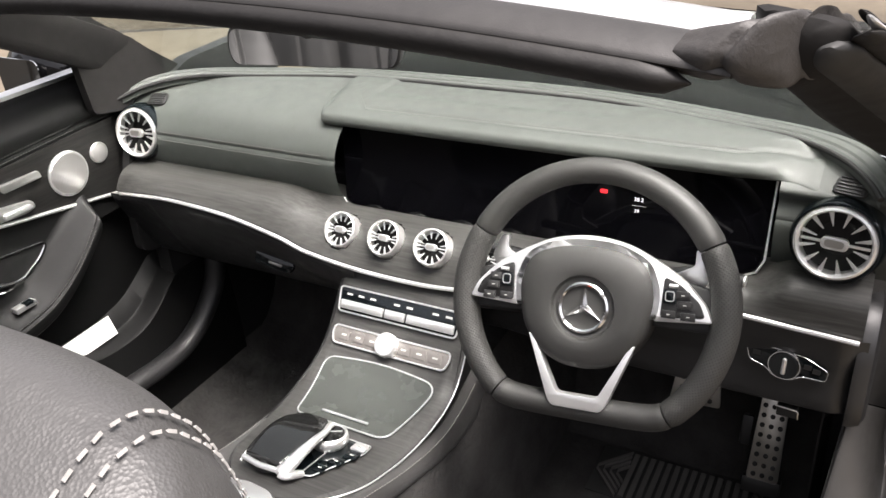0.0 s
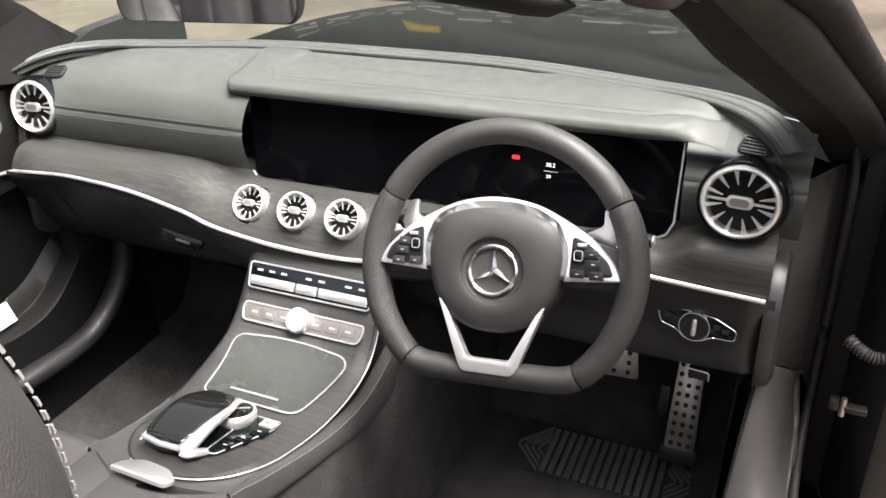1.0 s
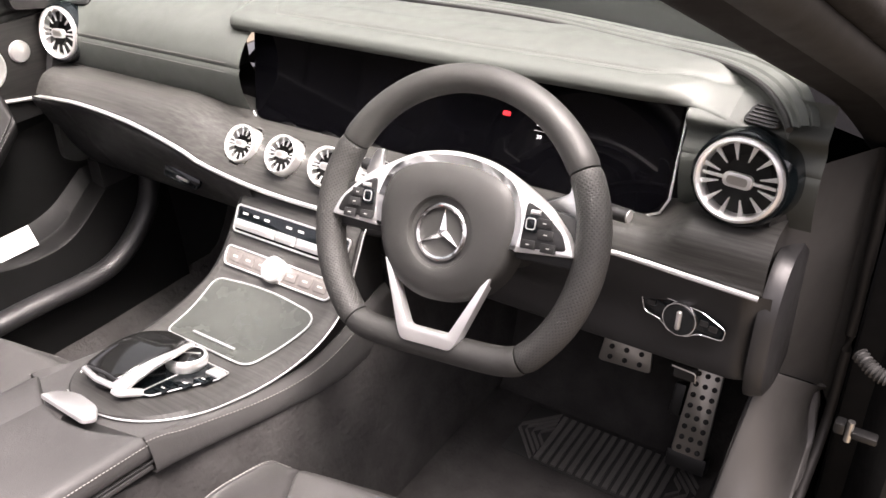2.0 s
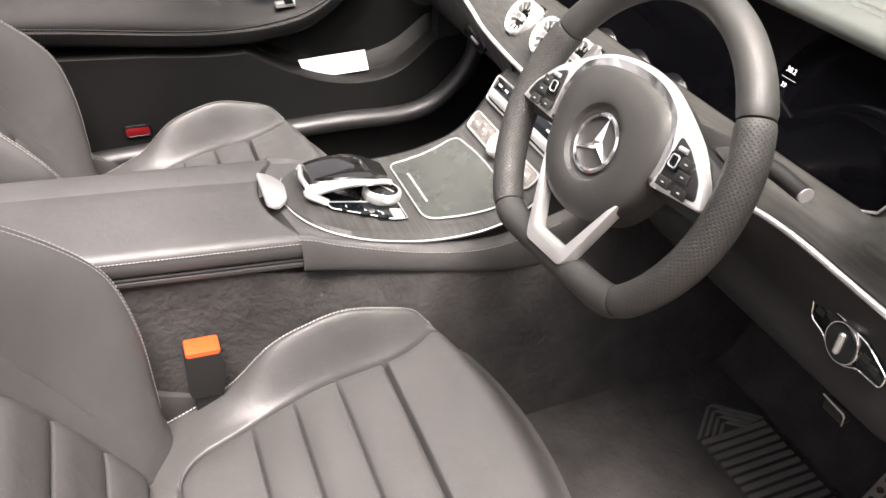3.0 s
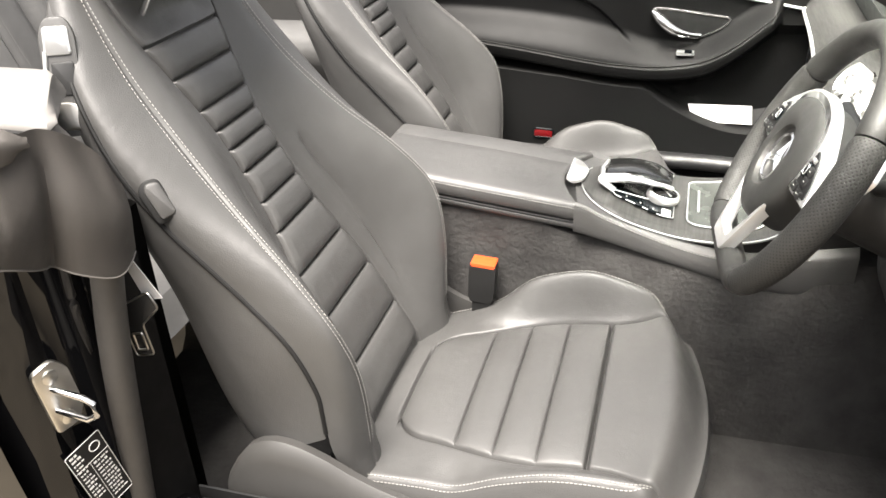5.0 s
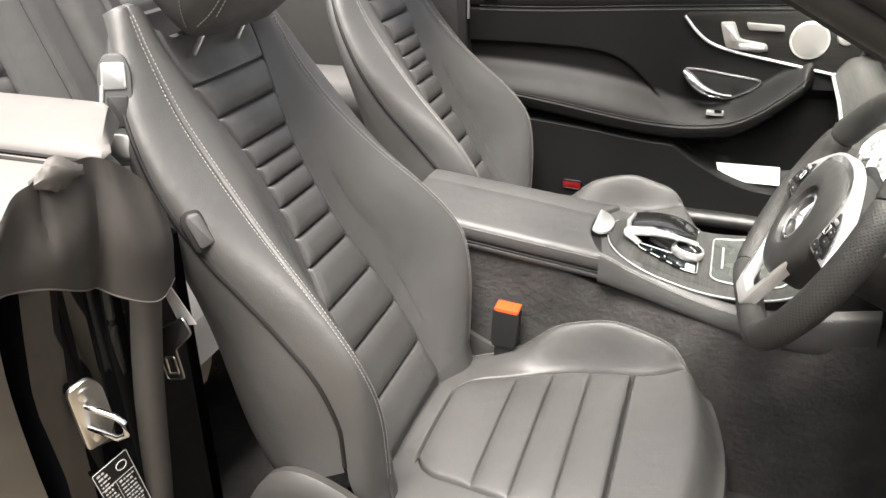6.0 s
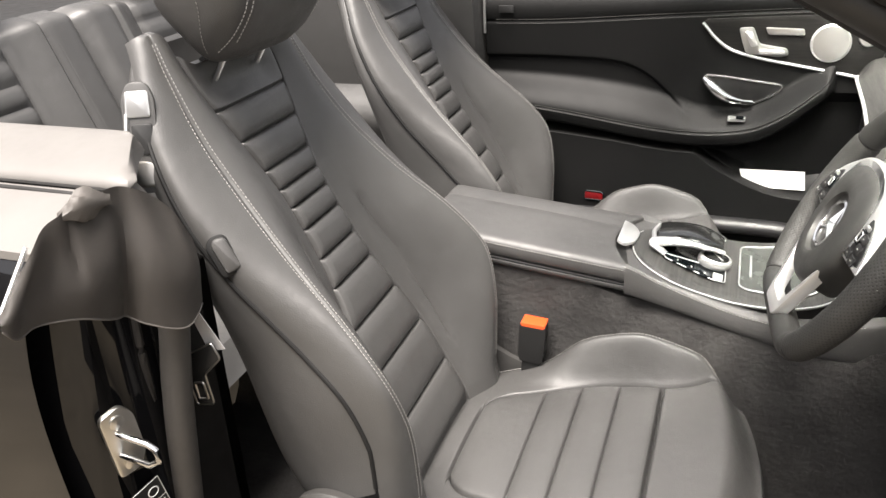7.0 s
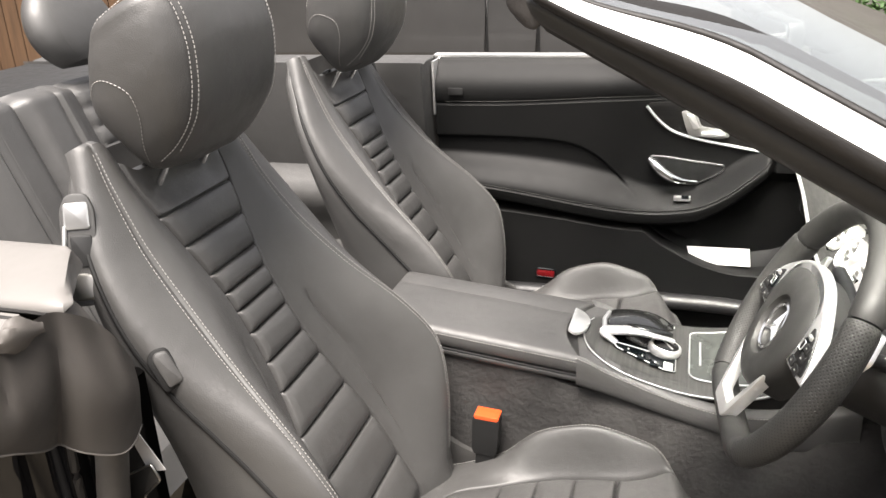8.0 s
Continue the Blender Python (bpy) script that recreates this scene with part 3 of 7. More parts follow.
def air_vent(m, r, name="air_vent"):
    """A turbine-style round vent: ring, dark bowl, twelve vanes, centre boss with a cross bar."""
    bowl = part(name, revolve([(r * 0.86, 0.004), (r * 0.84, -0.012), (r * 0.5, -0.03), (0.0, -0.032)], m, 28, caps=False), VENT_BLACK, dash, "turbine air vent with silver ring")
    part("ring", revolve([(r * 0.83, -0.01), (r * 0.84, 0.003), (r * 0.86, 0.0075), (r * 0.91, 0.0105), (r * 0.97, 0.009), (r * 1.0, 0.002), (r * 1.01, -0.02)], m, 36, caps=False), SATIN, bowl, "bright silver ring")
    for k in range(12):
        a = 2 * math.pi * (k + 0.5) / 12
        if abs(math.sin(a)) < 0.1:
            continue
        mm = m @ pose(0, 0, 0, 0, 0, math.degrees(a))
        o = [(r * 0.46, -r * 0.012), (r * 0.86, -r * 0.062), (r * 0.86, r * 0.062), (r * 0.46, r * 0.012)]
        part("vane", slab(o, 0.003, mm @ pose(0, 0, 0.0), 0.0004), SATIN, bowl)
    part("cross_bar", slab(rounded([(-r * 0.82, -r * 0.035), (r * 0.82, -r * 0.035), (r * 0.82, r * 0.035), (-r * 0.82, r * 0.035)], 0.0005, 2), 0.004, m @ pose(0, 0, 0.0), 0.0006), SATIN, bowl)
    part("boss", slab(rounded([(-r * 0.33, -r * 0.17), (r * 0.33, -r * 0.17), (r * 0.33, r * 0.17), (-r * 0.33, r * 0.17)], r * 0.16, 4), 0.007, m @ pose(0, 0, 0.001), 0.0012), SATIN, bowl)
    part("boss_face", slab(rounded([(-r * 0.23, -r * 0.1), (r * 0.23, -r * 0.1), (r * 0.23, r * 0.1), (-r * 0.23, r * 0.1)], r * 0.09, 4), 0.0085, m @ pose(0, 0, 0.0)), STEEL, bowl)
    return bowl


for m, inv, r in VENTS[:4]:
    air_vent(m, r)
for sx, (m, inv, r) in zip((-1, 1), VENTS[4:]):
    VM = m @ pose(0, 0, -0.006)
    pod = part("vent_pod", revolve([(0.060, -0.05), (0.0605, -0.02), (0.059, 0.002), (0.0565, 0.009), (0.054, 0.009), (0.052, -0.004)], VM, 36, caps=False), GLOSS_BLACK, dash, "gloss black vent housing")
    air_vent(m, r)
    # side window demister
    DM = frame_of((0.648 * sx, 0.272, 0.9065), (1, -0.25 * sx, 0), (0, 0.9, 0.42)) @ Matrix.Scale(0.72, 4)
    dem = part("demister", slab(rounded([(-0.03, -0.022), (0.03, -0.022), (0.03, 0.022), (-0.03, 0.022)], 0.012, 4), 0.004, DM @ pose(0, 0, -0.001), 0.001), DARK_PLASTIC, dash, "small slotted demister grille")
    for q in range(5):
        bm = box((-0.024, -0.017 + q * 0.0085, 0.002), (0.024, -0.0135 + q * 0.0085, 0.0055), 0)
        bm.transform(DM)
        part("slat", bm, PLASTIC, dem, smooth=False)


# ---- steering wheel ----
TAU = radians(27.7)
WM = frame_of((0.3835, 0.0325, 0.8245), (1, 0.0295, 0), (0, math.sin(TAU), math.cos(TAU))) @ pose(0, 0, 0, 0, 0, 4.1) @ Matrix.Scale(1.055, 4)
HUB = WM @ pose(0, -0.0055, 0)
wheel = thing("steering_wheel", pose(0.3835, 0.0325, 0.8245), "flat-bottomed black leather steering wheel with silver spokes", "steering wheel")


def rim_point(a):
    """The rim's centre line: a circle flattened at the bottom."""
    r = 0.1745
    x, y = r * math.cos(a), r * math.sin(a)
    flat = -0.1405
    if y < flat + 0.02:
        y = flat + 0.02 - 0.02 * math.tanh((flat + 0.02 - y) / 0.02)
    return Vector((x, y, -0.028))


def rim_piece(a0, a1, n, material, label):
    bm = bmesh.new()
    uvl = bm.loops.layers.uv.new("UVMap")
    seg = 20
    rows = []
    for i in range(n + 1):
        a = a0 + (a1 - a0) * i / n
        p = rim_point(a)
        t = (rim_point(a + 0.01) - rim_point(a - 0.01)).normalized()
        side = t.cross(Vector((0, 0, 1))).normalized()
        end = 0.93 if i in (0, n) else 1.0
        rr = 0.0172 + 0.0018 * bump_at(math.degrees(a) % 360 - 180, 40) + 0.0018 * bump_at((math.degrees(a) + 180) % 360 - 180, 40)
        rows.append([WM @ (p + side * rr * end * math.cos(2 * math.pi * k / seg) + Vector((0, 0, 1)) * rr * 1.1 * end * math.sin(2 * math.pi * k / seg)) for k in range(seg)])
    vs = [[bm.verts.new(q) for q in r] for r in rows]
    for i in range(n):
        for k in range(seg):
            f = bm.faces.new((vs[i][k], vs[i][(k + 1) % seg], vs[i + 1][(k + 1) % seg], vs[i + 1][k]))
            for lp, (u, w) in zip(f.loops, ((i, k), (i, k + 1), (i + 1, k + 1), (i + 1, k))):
                lp[uvl].uv = (u * abs(a1 - a0) * 0.1725 / n / 0.0036, w * 0.118 / seg / 0.0036)
    cap(bm, list(reversed(vs[0])))
    cap(bm, vs[-1])
    bmesh.ops.recalc_face_normals(bm, faces=bm.faces)
    return part("rim_section", bm, material, wheel, label)


g = 0.35
rim_piece(radians(29.4 + g), radians(150.6 - g), 60, RIM_LEATHER, "smooth black leather rim")
rim_piece(radians(150.6 + g), radians(229.2 - g), 40, RIM_PERF, "perforated black leather grip")
rim_piece(radians(229.2 + g), radians(310.8 - g), 44, RIM_LEATHER, "smooth black leather rim")
rim_piece(radians(-49.2 + g), radians(29.4 - g), 40, RIM_PERF, "perforated black leather grip")

# airbag cover: a domed shield
PAD = [(0.0, 0.083), (0.045, 0.078), (0.078, 0.062), (0.0905, 0.03), (0.089, -0.002), (0.079, -0.035), (0.058, -0.062), (0.03, -0.077), (0.0, -0.081)]
loop2 = PAD + [(-x, y) for x, y in reversed(PAD[1:-1])]
ring = [Vector((p.x, p.y, 0)) for p in spline([(x, y, 0) for x, y in loop2], 5, closed=True)]
rows = []
for s, h in ((1.0, -0.05), (1.0, -0.022), (0.985, -0.013), (0.95, -0.0075), (0.86, -0.003), (0.7, 0.0005), (0.56, 0.0015), (0.5, 0.0), (0.47, -0.006), (0.4, -0.0085), (0.2, -0.0085), (0.03, -0.0085)):
    if s <= 0.5:
        # round recess for the emblem
        rr = 0.0425 * s / 0.5
        rows.append([HUB @ Vector((rr * math.cos(math.atan2(q.y, q.x)), rr * math.sin(math.atan2(q.y, q.x)), h)) for q in ring])
    else:
        rows.append([HUB @ Vector((q.x * s, q.y * s, h)) for q in ring])
bm = loft(rows)
part("airbag_cover", bm, RIM_LEATHER, wheel, "soft grey-black airbag cover")
bm = revolve([(0.0285, -0.009), (0.0285, -0.0045), (0.031, -0.003), (0.0335, -0.0045), (0.0335, -0.009)], HUB, 40, caps=False)
part("emblem_ring", bm, CHROME, wheel, "chrome ring")
for k in range(3):
    a = math.pi / 2 + k * 2 * math.pi / 3
    d, s = Vector((math.cos(a), math.sin(a), 0)), Vector((-math.sin(a), math.cos(a), 0))
    bm = bmesh.new()
    pts = [Vector((0, 0, 0)) + s * 0.0055 + d * 0.003, d * 0.0295, -s * 0.0055 + d * 0.003, Vector((0, 0, 0)) - d * 0.001]
    low = [bm.verts.new(HUB @ (q + Vector((0, 0, -0.009)))) for q in pts]
    top = bm.verts.new(HUB @ (d * 0.003 + Vector((0, 0, -0.002))))
    tip = bm.verts.new(HUB @ (d * 0.029 + Vector((0, 0, -0.005))))
    for f in ((low[0], low[1], tip, top), (low[1], low[2], top, tip), (low[2], low[3], top), (low[3], low[0], top)):
        bm.faces.new(f)
    bmesh.ops.recalc_face_normals(bm, faces=bm.faces)
    part("emblem_bar", bm, CHROME, wheel, smooth=False)

# silver yoke over the pad, with side pods
half = [(0.05, 0.0825), (0.087, 0.065), (0.122, 0.0445), (0.152, 0.014), (0.161, -0.0075), (0.089, -0.0125), (0.0925, 0.0), (0.094, 0.026), (0.081, 0.06), (0.046, 0.0775)]
radii = [0.02, 0.02, 0.014, 0.01, 0.004, 0.004, 0.006, 0.01, 0.015, 0.02]
outer_line, inner_line = half[:5], half[5:]
full = [(-x, y) for x, y in reversed(outer_line)] + [(0.0, 0.0905)] + outer_line + inner_line + [(0.0, 0.0825)] + [(-x, y) for x, y in reversed(inner_line)]
full_r = list(reversed(radii[:5])) + [0.03] + radii[:5] + radii[5:] + [0.03] + list(reversed(radii[5:]))
part("upper_spoke", slab(rounded(full, full_r, 4), 0.014, WM @ pose(0, 0, -0.024), 0.0022), SATIN, wheel, "satin silver upper spoke")
vee = [(0.0715, -0.046), (0.064, -0.049), (0.0275, -0.1205), (-0.0275, -0.1205), (-0.064, -0.049), (-0.0715, -0.046), (-0.0395, -0.129), (-0.033, -0.1385), (0.033, -0.1385), (0.0395, -0.129)]
part("lower_spoke", slab(rounded(vee, [0.003, 0.003, 0.006, 0.006, 0.003, 0.003, 0.008, 0.008, 0.008, 0.008], 4), 0.015, WM @ pose(0, 0, -0.0215), 0.0007), SATIN, wheel, "satin silver open lower spoke")
for sx in (1, -1):
    pod_o = rounded([(sx * x, y) for x, y in ((0.0975, -0.0065), (0.1525, -0.002), (0.1445, 0.0165), (0.119, 0.0375), (0.0995, 0.0455))], 0.006, 4)
    pod = part("button_pod", slab(pod_o, 0.003, WM @ pose(0, 0, -0.0115), 0.001), DARK_PLASTIC, wheel, "black thumb-button pod")
    part("touch_pad", slab(rounded([(sx * 0.1, 0.012), (sx * 0.116, 0.012), (sx * 0.116, 0.03), (sx * 0.1, 0.03)], 0.003, 3), 0.003, WM @ pose(0, 0, -0.009), 0.001), GLOSS_BLACK, pod)
    part("touch_rim", ring_bar(rounded([(sx * 0.103, 0.0155), (sx * 0.1135, 0.0155), (sx * 0.1135, 0.0275), (sx * 0.103, 0.0275)], 0.003, 3), 0.0008, WM @ pose(0, 0, -0.0058)), SATIN, pod)
    for a, b in ((0.108, -0.001), (0.132, -0.002), (0.127, 0.012), (0.124, 0.024)):
        part("button", slab(rounded([(sx * (a - 0.009), b - 0.005), (sx * (a + 0.009), b - 0.005), (sx * (a + 0.008), b + 0.005), (sx * (a - 0.009), b + 0.005)], 0.001, 2), 0.0022, WM @ pose(0, 0, -0.0085), 0.0006), PLASTIC, pod)
        part("symbol", slab([(sx * (a - 0.002), b - 0.0006), (sx * (a + 0.002), b - 0.0006), (sx * (a + 0.002), b + 0.0006), (sx * (a - 0.002), b + 0.0006)], 0.0003, WM @ pose(0, 0, -0.0061)), PALE_GREY, pod, smooth=False)
    part("roller", tube([WM @ Vector((sx * 0.1065, 0.0345, -0.0075)), WM @ Vector((sx * 0.1175, 0.0345, -0.0075))], 0.0028, 10), SATIN, pod, "small silver roller")
    # black inner spoke joining the rim
    part("spoke_backing", slab(rounded([(sx * 0.08, -0.02), (sx * 0.168, -0.022), (sx * 0.168, 0.03), (sx * 0.08, 0.05)], 0.008, 3), 0.016, WM @ pose(0, 0, -0.042), 0.003), PLASTIC, wheel)
    # shift paddle
    pd = rounded([(sx * 0.098, 0.045), (sx * 0.142, 0.032), (sx * 0.152, 0.05), (sx * 0.14, 0.08), (sx * 0.128, 0.082), (sx * 0.128, 0.06)], 0.005, 4)
    part("paddle", slab(pd, 0.006, WM @ pose(0, 0, -0.062), 0.002), SATIN, wheel, "silver shift paddle")
rows = []
for h, s in ((-0.05, 0.78), (-0.075, 0.72), (-0.12, 0.66), (-0.2, 0.62), (-0.3, 0.6)):
    rows.append([WM @ Vector((q.x * s, q.y * s - 0.0, h)) for q in ring])
part("column_shroud", loft(rows), PLASTIC, wheel, "black plastic column shroud")
for sx, col in ((-1, "left"), (1, "right")):
    pts = [WM @ Vector((sx * 0.05, 0.03, -0.11)), WM @ Vector((sx * 0.12, 0.05, -0.105)), WM @ Vector((sx * 0.185, 0.045 if sx > 0 else 0.06, -0.1))]
    st = part("stalk", tube(spline(pts, 6), [0.013 - 0.0002 * i for i in range(13)], 12, flat=0.8), DARK_PLASTIC, wheel, "black column stalk")
    part("stalk_end", tube([pts[2] - (pts[2] - pts[1]).normalized() * 0.003, pts[2] + (pts[2] - pts[1]).normalized() * 0.002], 0.0095, 14, flat=0.8), SATIN, st, "slim silver stalk end")


# ---- centre console ----
console = thing("centre_console", pose(0, -0.2, 0.3), "centre console with dark wood top and shift-side touchpad", "console")
# plan half-width and height along the console, front to back
CW = [(-0.30, 0.112), (-0.25, 0.114), (-0.18, 0.121), (-0.1, 0.131), (0.0, 0.139), (0.06, 0.139), (0.12, 0.135), (0.2, 0.128)]
CZ = [(-0.30, 0.594), (-0.26, 0.587), (-0.205, 0.574), (-0.16, 0.561), (-0.11, 0.549), (-0.07, 0.5445), (-0.02, 0.546), (0.03, 0.557), (0.06, 0.571), (0.09, 0.598), (0.125, 0.643), (0.145, 0.668), (0.2, 0.70)]


def deck_frame(x, y, h=0.0):
    """The frame on the console's top at plan place x, y: z stands on the surface."""
    z0, z1 = curve_at(CZ, y - 0.012), curve_at(CZ, y + 0.012)
    return frame_of((x, y, curve_at(CZ, y)), (1, 0, 0), (0, 0.024, z1 - z0)) @ pose(0, 0, h)


rows = []
ys = [-0.262 + 0.06 * (i / 30) ** 2 for i in range(30)] + [-0.202 + 0.362 * i / 70 for i in range(71)]
for y in ys:
    w = curve_at(CW, y)
    # rounded rear end of the wood top
    if y < -0.15:
        w *= math.sqrt(max(0.0, 1 - ((-0.15 - y) / 0.1121) ** 2.4))
    m = deck_frame(0, y)
    rows.append([m @ Vector((w * s, 0, 0.0 if abs(s) < 0.985 else -0.008)) for s in [-1, -0.99] + [k / 10 for k in range(-9, 10)] + [0.99, 1]])
bm, _ = grid(rows)
bmesh.ops.recalc_face_normals(bm, faces=bm.faces)
for f in bm.faces:
    if f.normal.z < 0:
        f.normal_flip()
part("wood_top", bm, WOOD_FINE, console, "dark ash console top")
edge = []
for sgn in (1, -1):
    side = []
    for y in ys:
        w = curve_at(CW, y)
        if y < -0.15:
            w *= math.sqrt(max(0.0, 1 - ((-0.15 - y) / 0.1121) ** 2.4))
        side.append(deck_frame(0, y) @ Vector((sgn * (w + 0.002), 0, -0.003)))
    edge.append(side)
part("chrome_edge", tube(list(reversed(edge[0])) + edge[1][:14], 0.0014, 8), SATIN, console, "thin silver edging")

# leather body below the top: flanks with a stitched shoulder, dark skirt under the deck
ST_Z = [(-0.31, 0.600), (-0.246, 0.584), (-0.205, 0.567), (-0.105, 0.538), (-0.017, 0.522), (0.06, 0.522), (0.22, 0.545)]
LO_Z = [(-0.31, 0.541), (-0.212, 0.523), (-0.1, 0.500), (0.007, 0.477), (0.1, 0.462), (0.22, 0.45)]


def unsettle(q):
    """The place that settle() carries to q."""
    q = Vector(q)
    p = q.copy()
    for _ in range(5):
        p = p + (q - settle(p))
    return p


def deck_z(y):
    p = unsettle((0, y, 0.56))
    return settle(Vector((0, p.y, curve_at(CZ, p.y)))).z


for sgn in (1, -1):
    rows, skirt, line = [], [], []
    for i in range(71):
        y = -0.262 + 0.482 * i / 70
        w, dz, st, lo = curve_at(CW, y - 0.012) * (1.02 if sgn > 0 else 1.0), deck_z(y), curve_at(ST_Z, y), curve_at(LO_Z, y)
        top = min(dz - 0.006, st + 0.012)
        prof = [(w - 0.02, top - 0.004), (w + 0.001, top), (w + 0.007, st + 0.004), (w + 0.0105, st), (w + 0.013, st - 0.006), (w + 0.0155, st * 0.55 + lo * 0.45), (w + 0.016, lo + 0.008), (w + 0.0135, lo + 0.002), (w + 0.006, lo), (w - 0.03, lo - 0.003)]
        rows.append([unsettle((sgn * a, y, b)) for a, b in prof])
        skirt.append([unsettle((sgn * a, y, b)) for a, b in ((w * 0.9 - 0.004, dz - 0.008), (w - 0.001, dz - 0.006), (w - 0.002, top - 0.02))])
        line.append(unsettle((sgn * (w + 0.0118), y, st - 0.001)))
    bm, _ = grid([[q for p0, p1 in zip(r, r[1:]) for q in (p0, p0.lerp(p1, 0.5))] + [r[-1]] for r in rows])
    bmesh.ops.recalc_face_normals(bm, faces=bm.faces)
    part("side_panel", bm, LEATHER, console, "smooth black leather console flank")
    k0 = next(i for i in range(71) if -0.262 + 0.482 * i / 70 > -0.15)
    bm, _ = grid(skirt[k0:])
    bmesh.ops.recalc_face_normals(bm, faces=bm.faces)
    part("deck_skirt", bm, VENT_BLACK, console, "black gap under the deck's edge")
    part("stitching", stitches(line[:60], (sgn * 0.7, 0, 0.7), dash=0.0032, gap=0.002, width=0.0007, lift=0.0006), THREAD, console, "pale stitching", kind="stuff")
# leather round the rear end of the deck
rows = []
for i in range(30):
    y = -0.315 + 0.235 * i / 29
    w, dz, st = curve_at(CW, y - 0.012), deck_z(y), curve_at(ST_Z, y)
    rows.append([unsettle((w * u, y, (dz - 0.007) * (1 - smooth01((abs(u) - 0.55) / 0.45)) + min(dz - 0.006, st + 0.012) * smooth01((abs(u) - 0.55) / 0.45))) for u in [k / 12 - 1 for k in range(25)]])
bm, _ = grid(rows)
bmesh.ops.recalc_face_normals(bm, faces=bm.faces)
part("deck_surround", bm, LEATHER, console, "black leather round the deck's rear end")
# carpeted tunnel flank under it
rows = []
for i in range(30):
    y = -0.72 + 1.3 * i / 29
    t = 0.022 * smooth01((y + 0.3) / 0.2) - 0.005 * smooth01((-0.3 - y) / 0.2)
    zt = 0.515 + 0.045 * smooth01((-0.22 - y) / 0.2)
    rows.append([(0.155 + t, y, 0.13), (0.137 + t, y, 0.34), (0.122 + t, y, 0.48), (0.10 + t if y > -0.25 else 0.116 + t, y, zt), (-0.10 - t, y, zt), (-0.122 - t, y, 0.48), (-0.137 - t, y, 0.34), (-0.155 - t, y, 0.13)])
bm, _ = grid(rows)
bmesh.ops.recalc_face_normals(bm, faces=bm.faces)
part("tunnel", bm, CARPET, console, "carpeted tunnel side")

# audio key row, climate panel with round controller
KM = deck_frame(0, 0.122, 0.0015)
o = rounded([(-0.118, -0.022), (0.118, -0.022), (0.122, 0.02), (-0.122, 0.02)], 0.007, 4)
keys = part("key_panel", slab(o, 0.003, KM @ pose(0, 0, 0.0), 0.001), GLOSS_BLACK, console, "gloss black key row")
part("key_rim", ring_bar(o, 0.0018, KM @ pose(0, 0, 0.003)), SATIN, keys)
for a, b in ((-0.114, -0.024), (-0.02, 0.02), (0.024, 0.114)):
    part("key", slab(rounded([(a, -0.017), (b, -0.017), (b, -0.002), (a, -0.002)], 0.002, 3), 0.006, KM @ pose(0, 0, 0.002), 0.0015), SATIN, keys, "silver rocker key")
for k in range(9):
    if k in (3, 6):
        continue
    a = -0.1 + 0.025 * k
    part("symbol", slab([(a - 0.006, 0.007), (a + 0.006, 0.007), (a + 0.006, 0.0105), (a - 0.006, 0.0105)], 0.0004, KM @ pose(0, 0, 0.0032)), PALE_GREY, keys, smooth=False)
CM = deck_frame(0, 0.083, 0.0015)
o = rounded([(-0.112, -0.017), (0.112, -0.017), (0.118, 0.002), (0.116, 0.015), (-0.116, 0.015), (-0.118, 0.002)], 0.008, 4)
clim = part("climate_panel", slab(o, 0.003, CM, 0.001), SKY_SHEEN, console, "gloss black climate panel, sky reflection painted pale")
part("climate_rim", ring_bar(o, 0.0018, CM @ pose(0, 0, 0.003)), SATIN, clim)
for k in range(6):
    a = -0.092 + 0.03 * k if k < 3 else -0.092 + 0.03 * k + 0.034
    part("key", slab(rounded([(a - 0.012, -0.009), (a + 0.012, -0.009), (a + 0.012, 0.008), (a - 0.012, 0.008)], 0.002, 3), 0.0025, CM @ pose(0, 0, 0.002), 0.0006), SKY_SHEEN, clim)
    part("symbol", slab([(a - 0.005, -0.0015), (a + 0.005, -0.0015), (a + 0.005, 0.0015), (a - 0.005, 0.0015)], 0.0003, CM @ pose(0, 0, 0.0046)), PALE_GREY, clim, smooth=False)
part("controller", revolve([(0.0215, 0.002), (0.0215, 0.014), (0.019, 0.017), (0.0, 0.0175)], CM, 32), SATIN, clim, "round satin silver controller")

# stowage lid with a roller cover and its silver surround


def on_deck(bm, lift=0.0):
    """Lays a flat mesh, x and y in plan and z its height, on the curved deck."""
    for v in bm.verts:
        v.co = deck_frame(v.co.x, v.co.y, v.co.z + lift).translation
    return bm


TMx = pose(0, -0.013, 0.002)
o = rounded([(-0.087, -0.070), (0.087, -0.070), (0.114, 0.060), (0.0, 0.071), (-0.112, 0.060)], [0.014, 0.02, 0.03, 0.08, 0.022], 6)
fine = []
for i, p in enumerate(o):
    q = o[(i + 1) % len(o)]
    n = max(1, int(math.dist(p, q) / 0.012))
    fine += [(p[0] + (q[0] - p[0]) * k / n, p[1] + (q[1] - p[1]) * k / n) for k in range(n)]
rows = []
for i in range(25):
    y = min(p[1] for p in o) + (max(p[1] for p in o) - min(p[1] for p in o)) * (0.004 + 0.992 * i / 24)
    xs = []
    for p, q in zip(o, o[1:] + o[:1]):
        if (p[1] - y) * (q[1] - y) <= 0 and p[1] != q[1]:
            xs.append(p[0] + (q[0] - p[0]) * (y - p[1]) / (q[1] - p[1]))
    rows.append([TMx @ Vector((min(xs) + (max(xs) - min(xs)) * k / 8, y, 0.0012)) for k in range(9)])
bm, _ = grid(rows)
bmesh.ops.recalc_face_normals(bm, faces=bm.faces)
bmesh.ops.solidify(bm, geom=bm.faces[:], thickness=0.002)
lid = part("stowage_lid", on_deck(bm), LID, console, "dark lacquered roller lid")
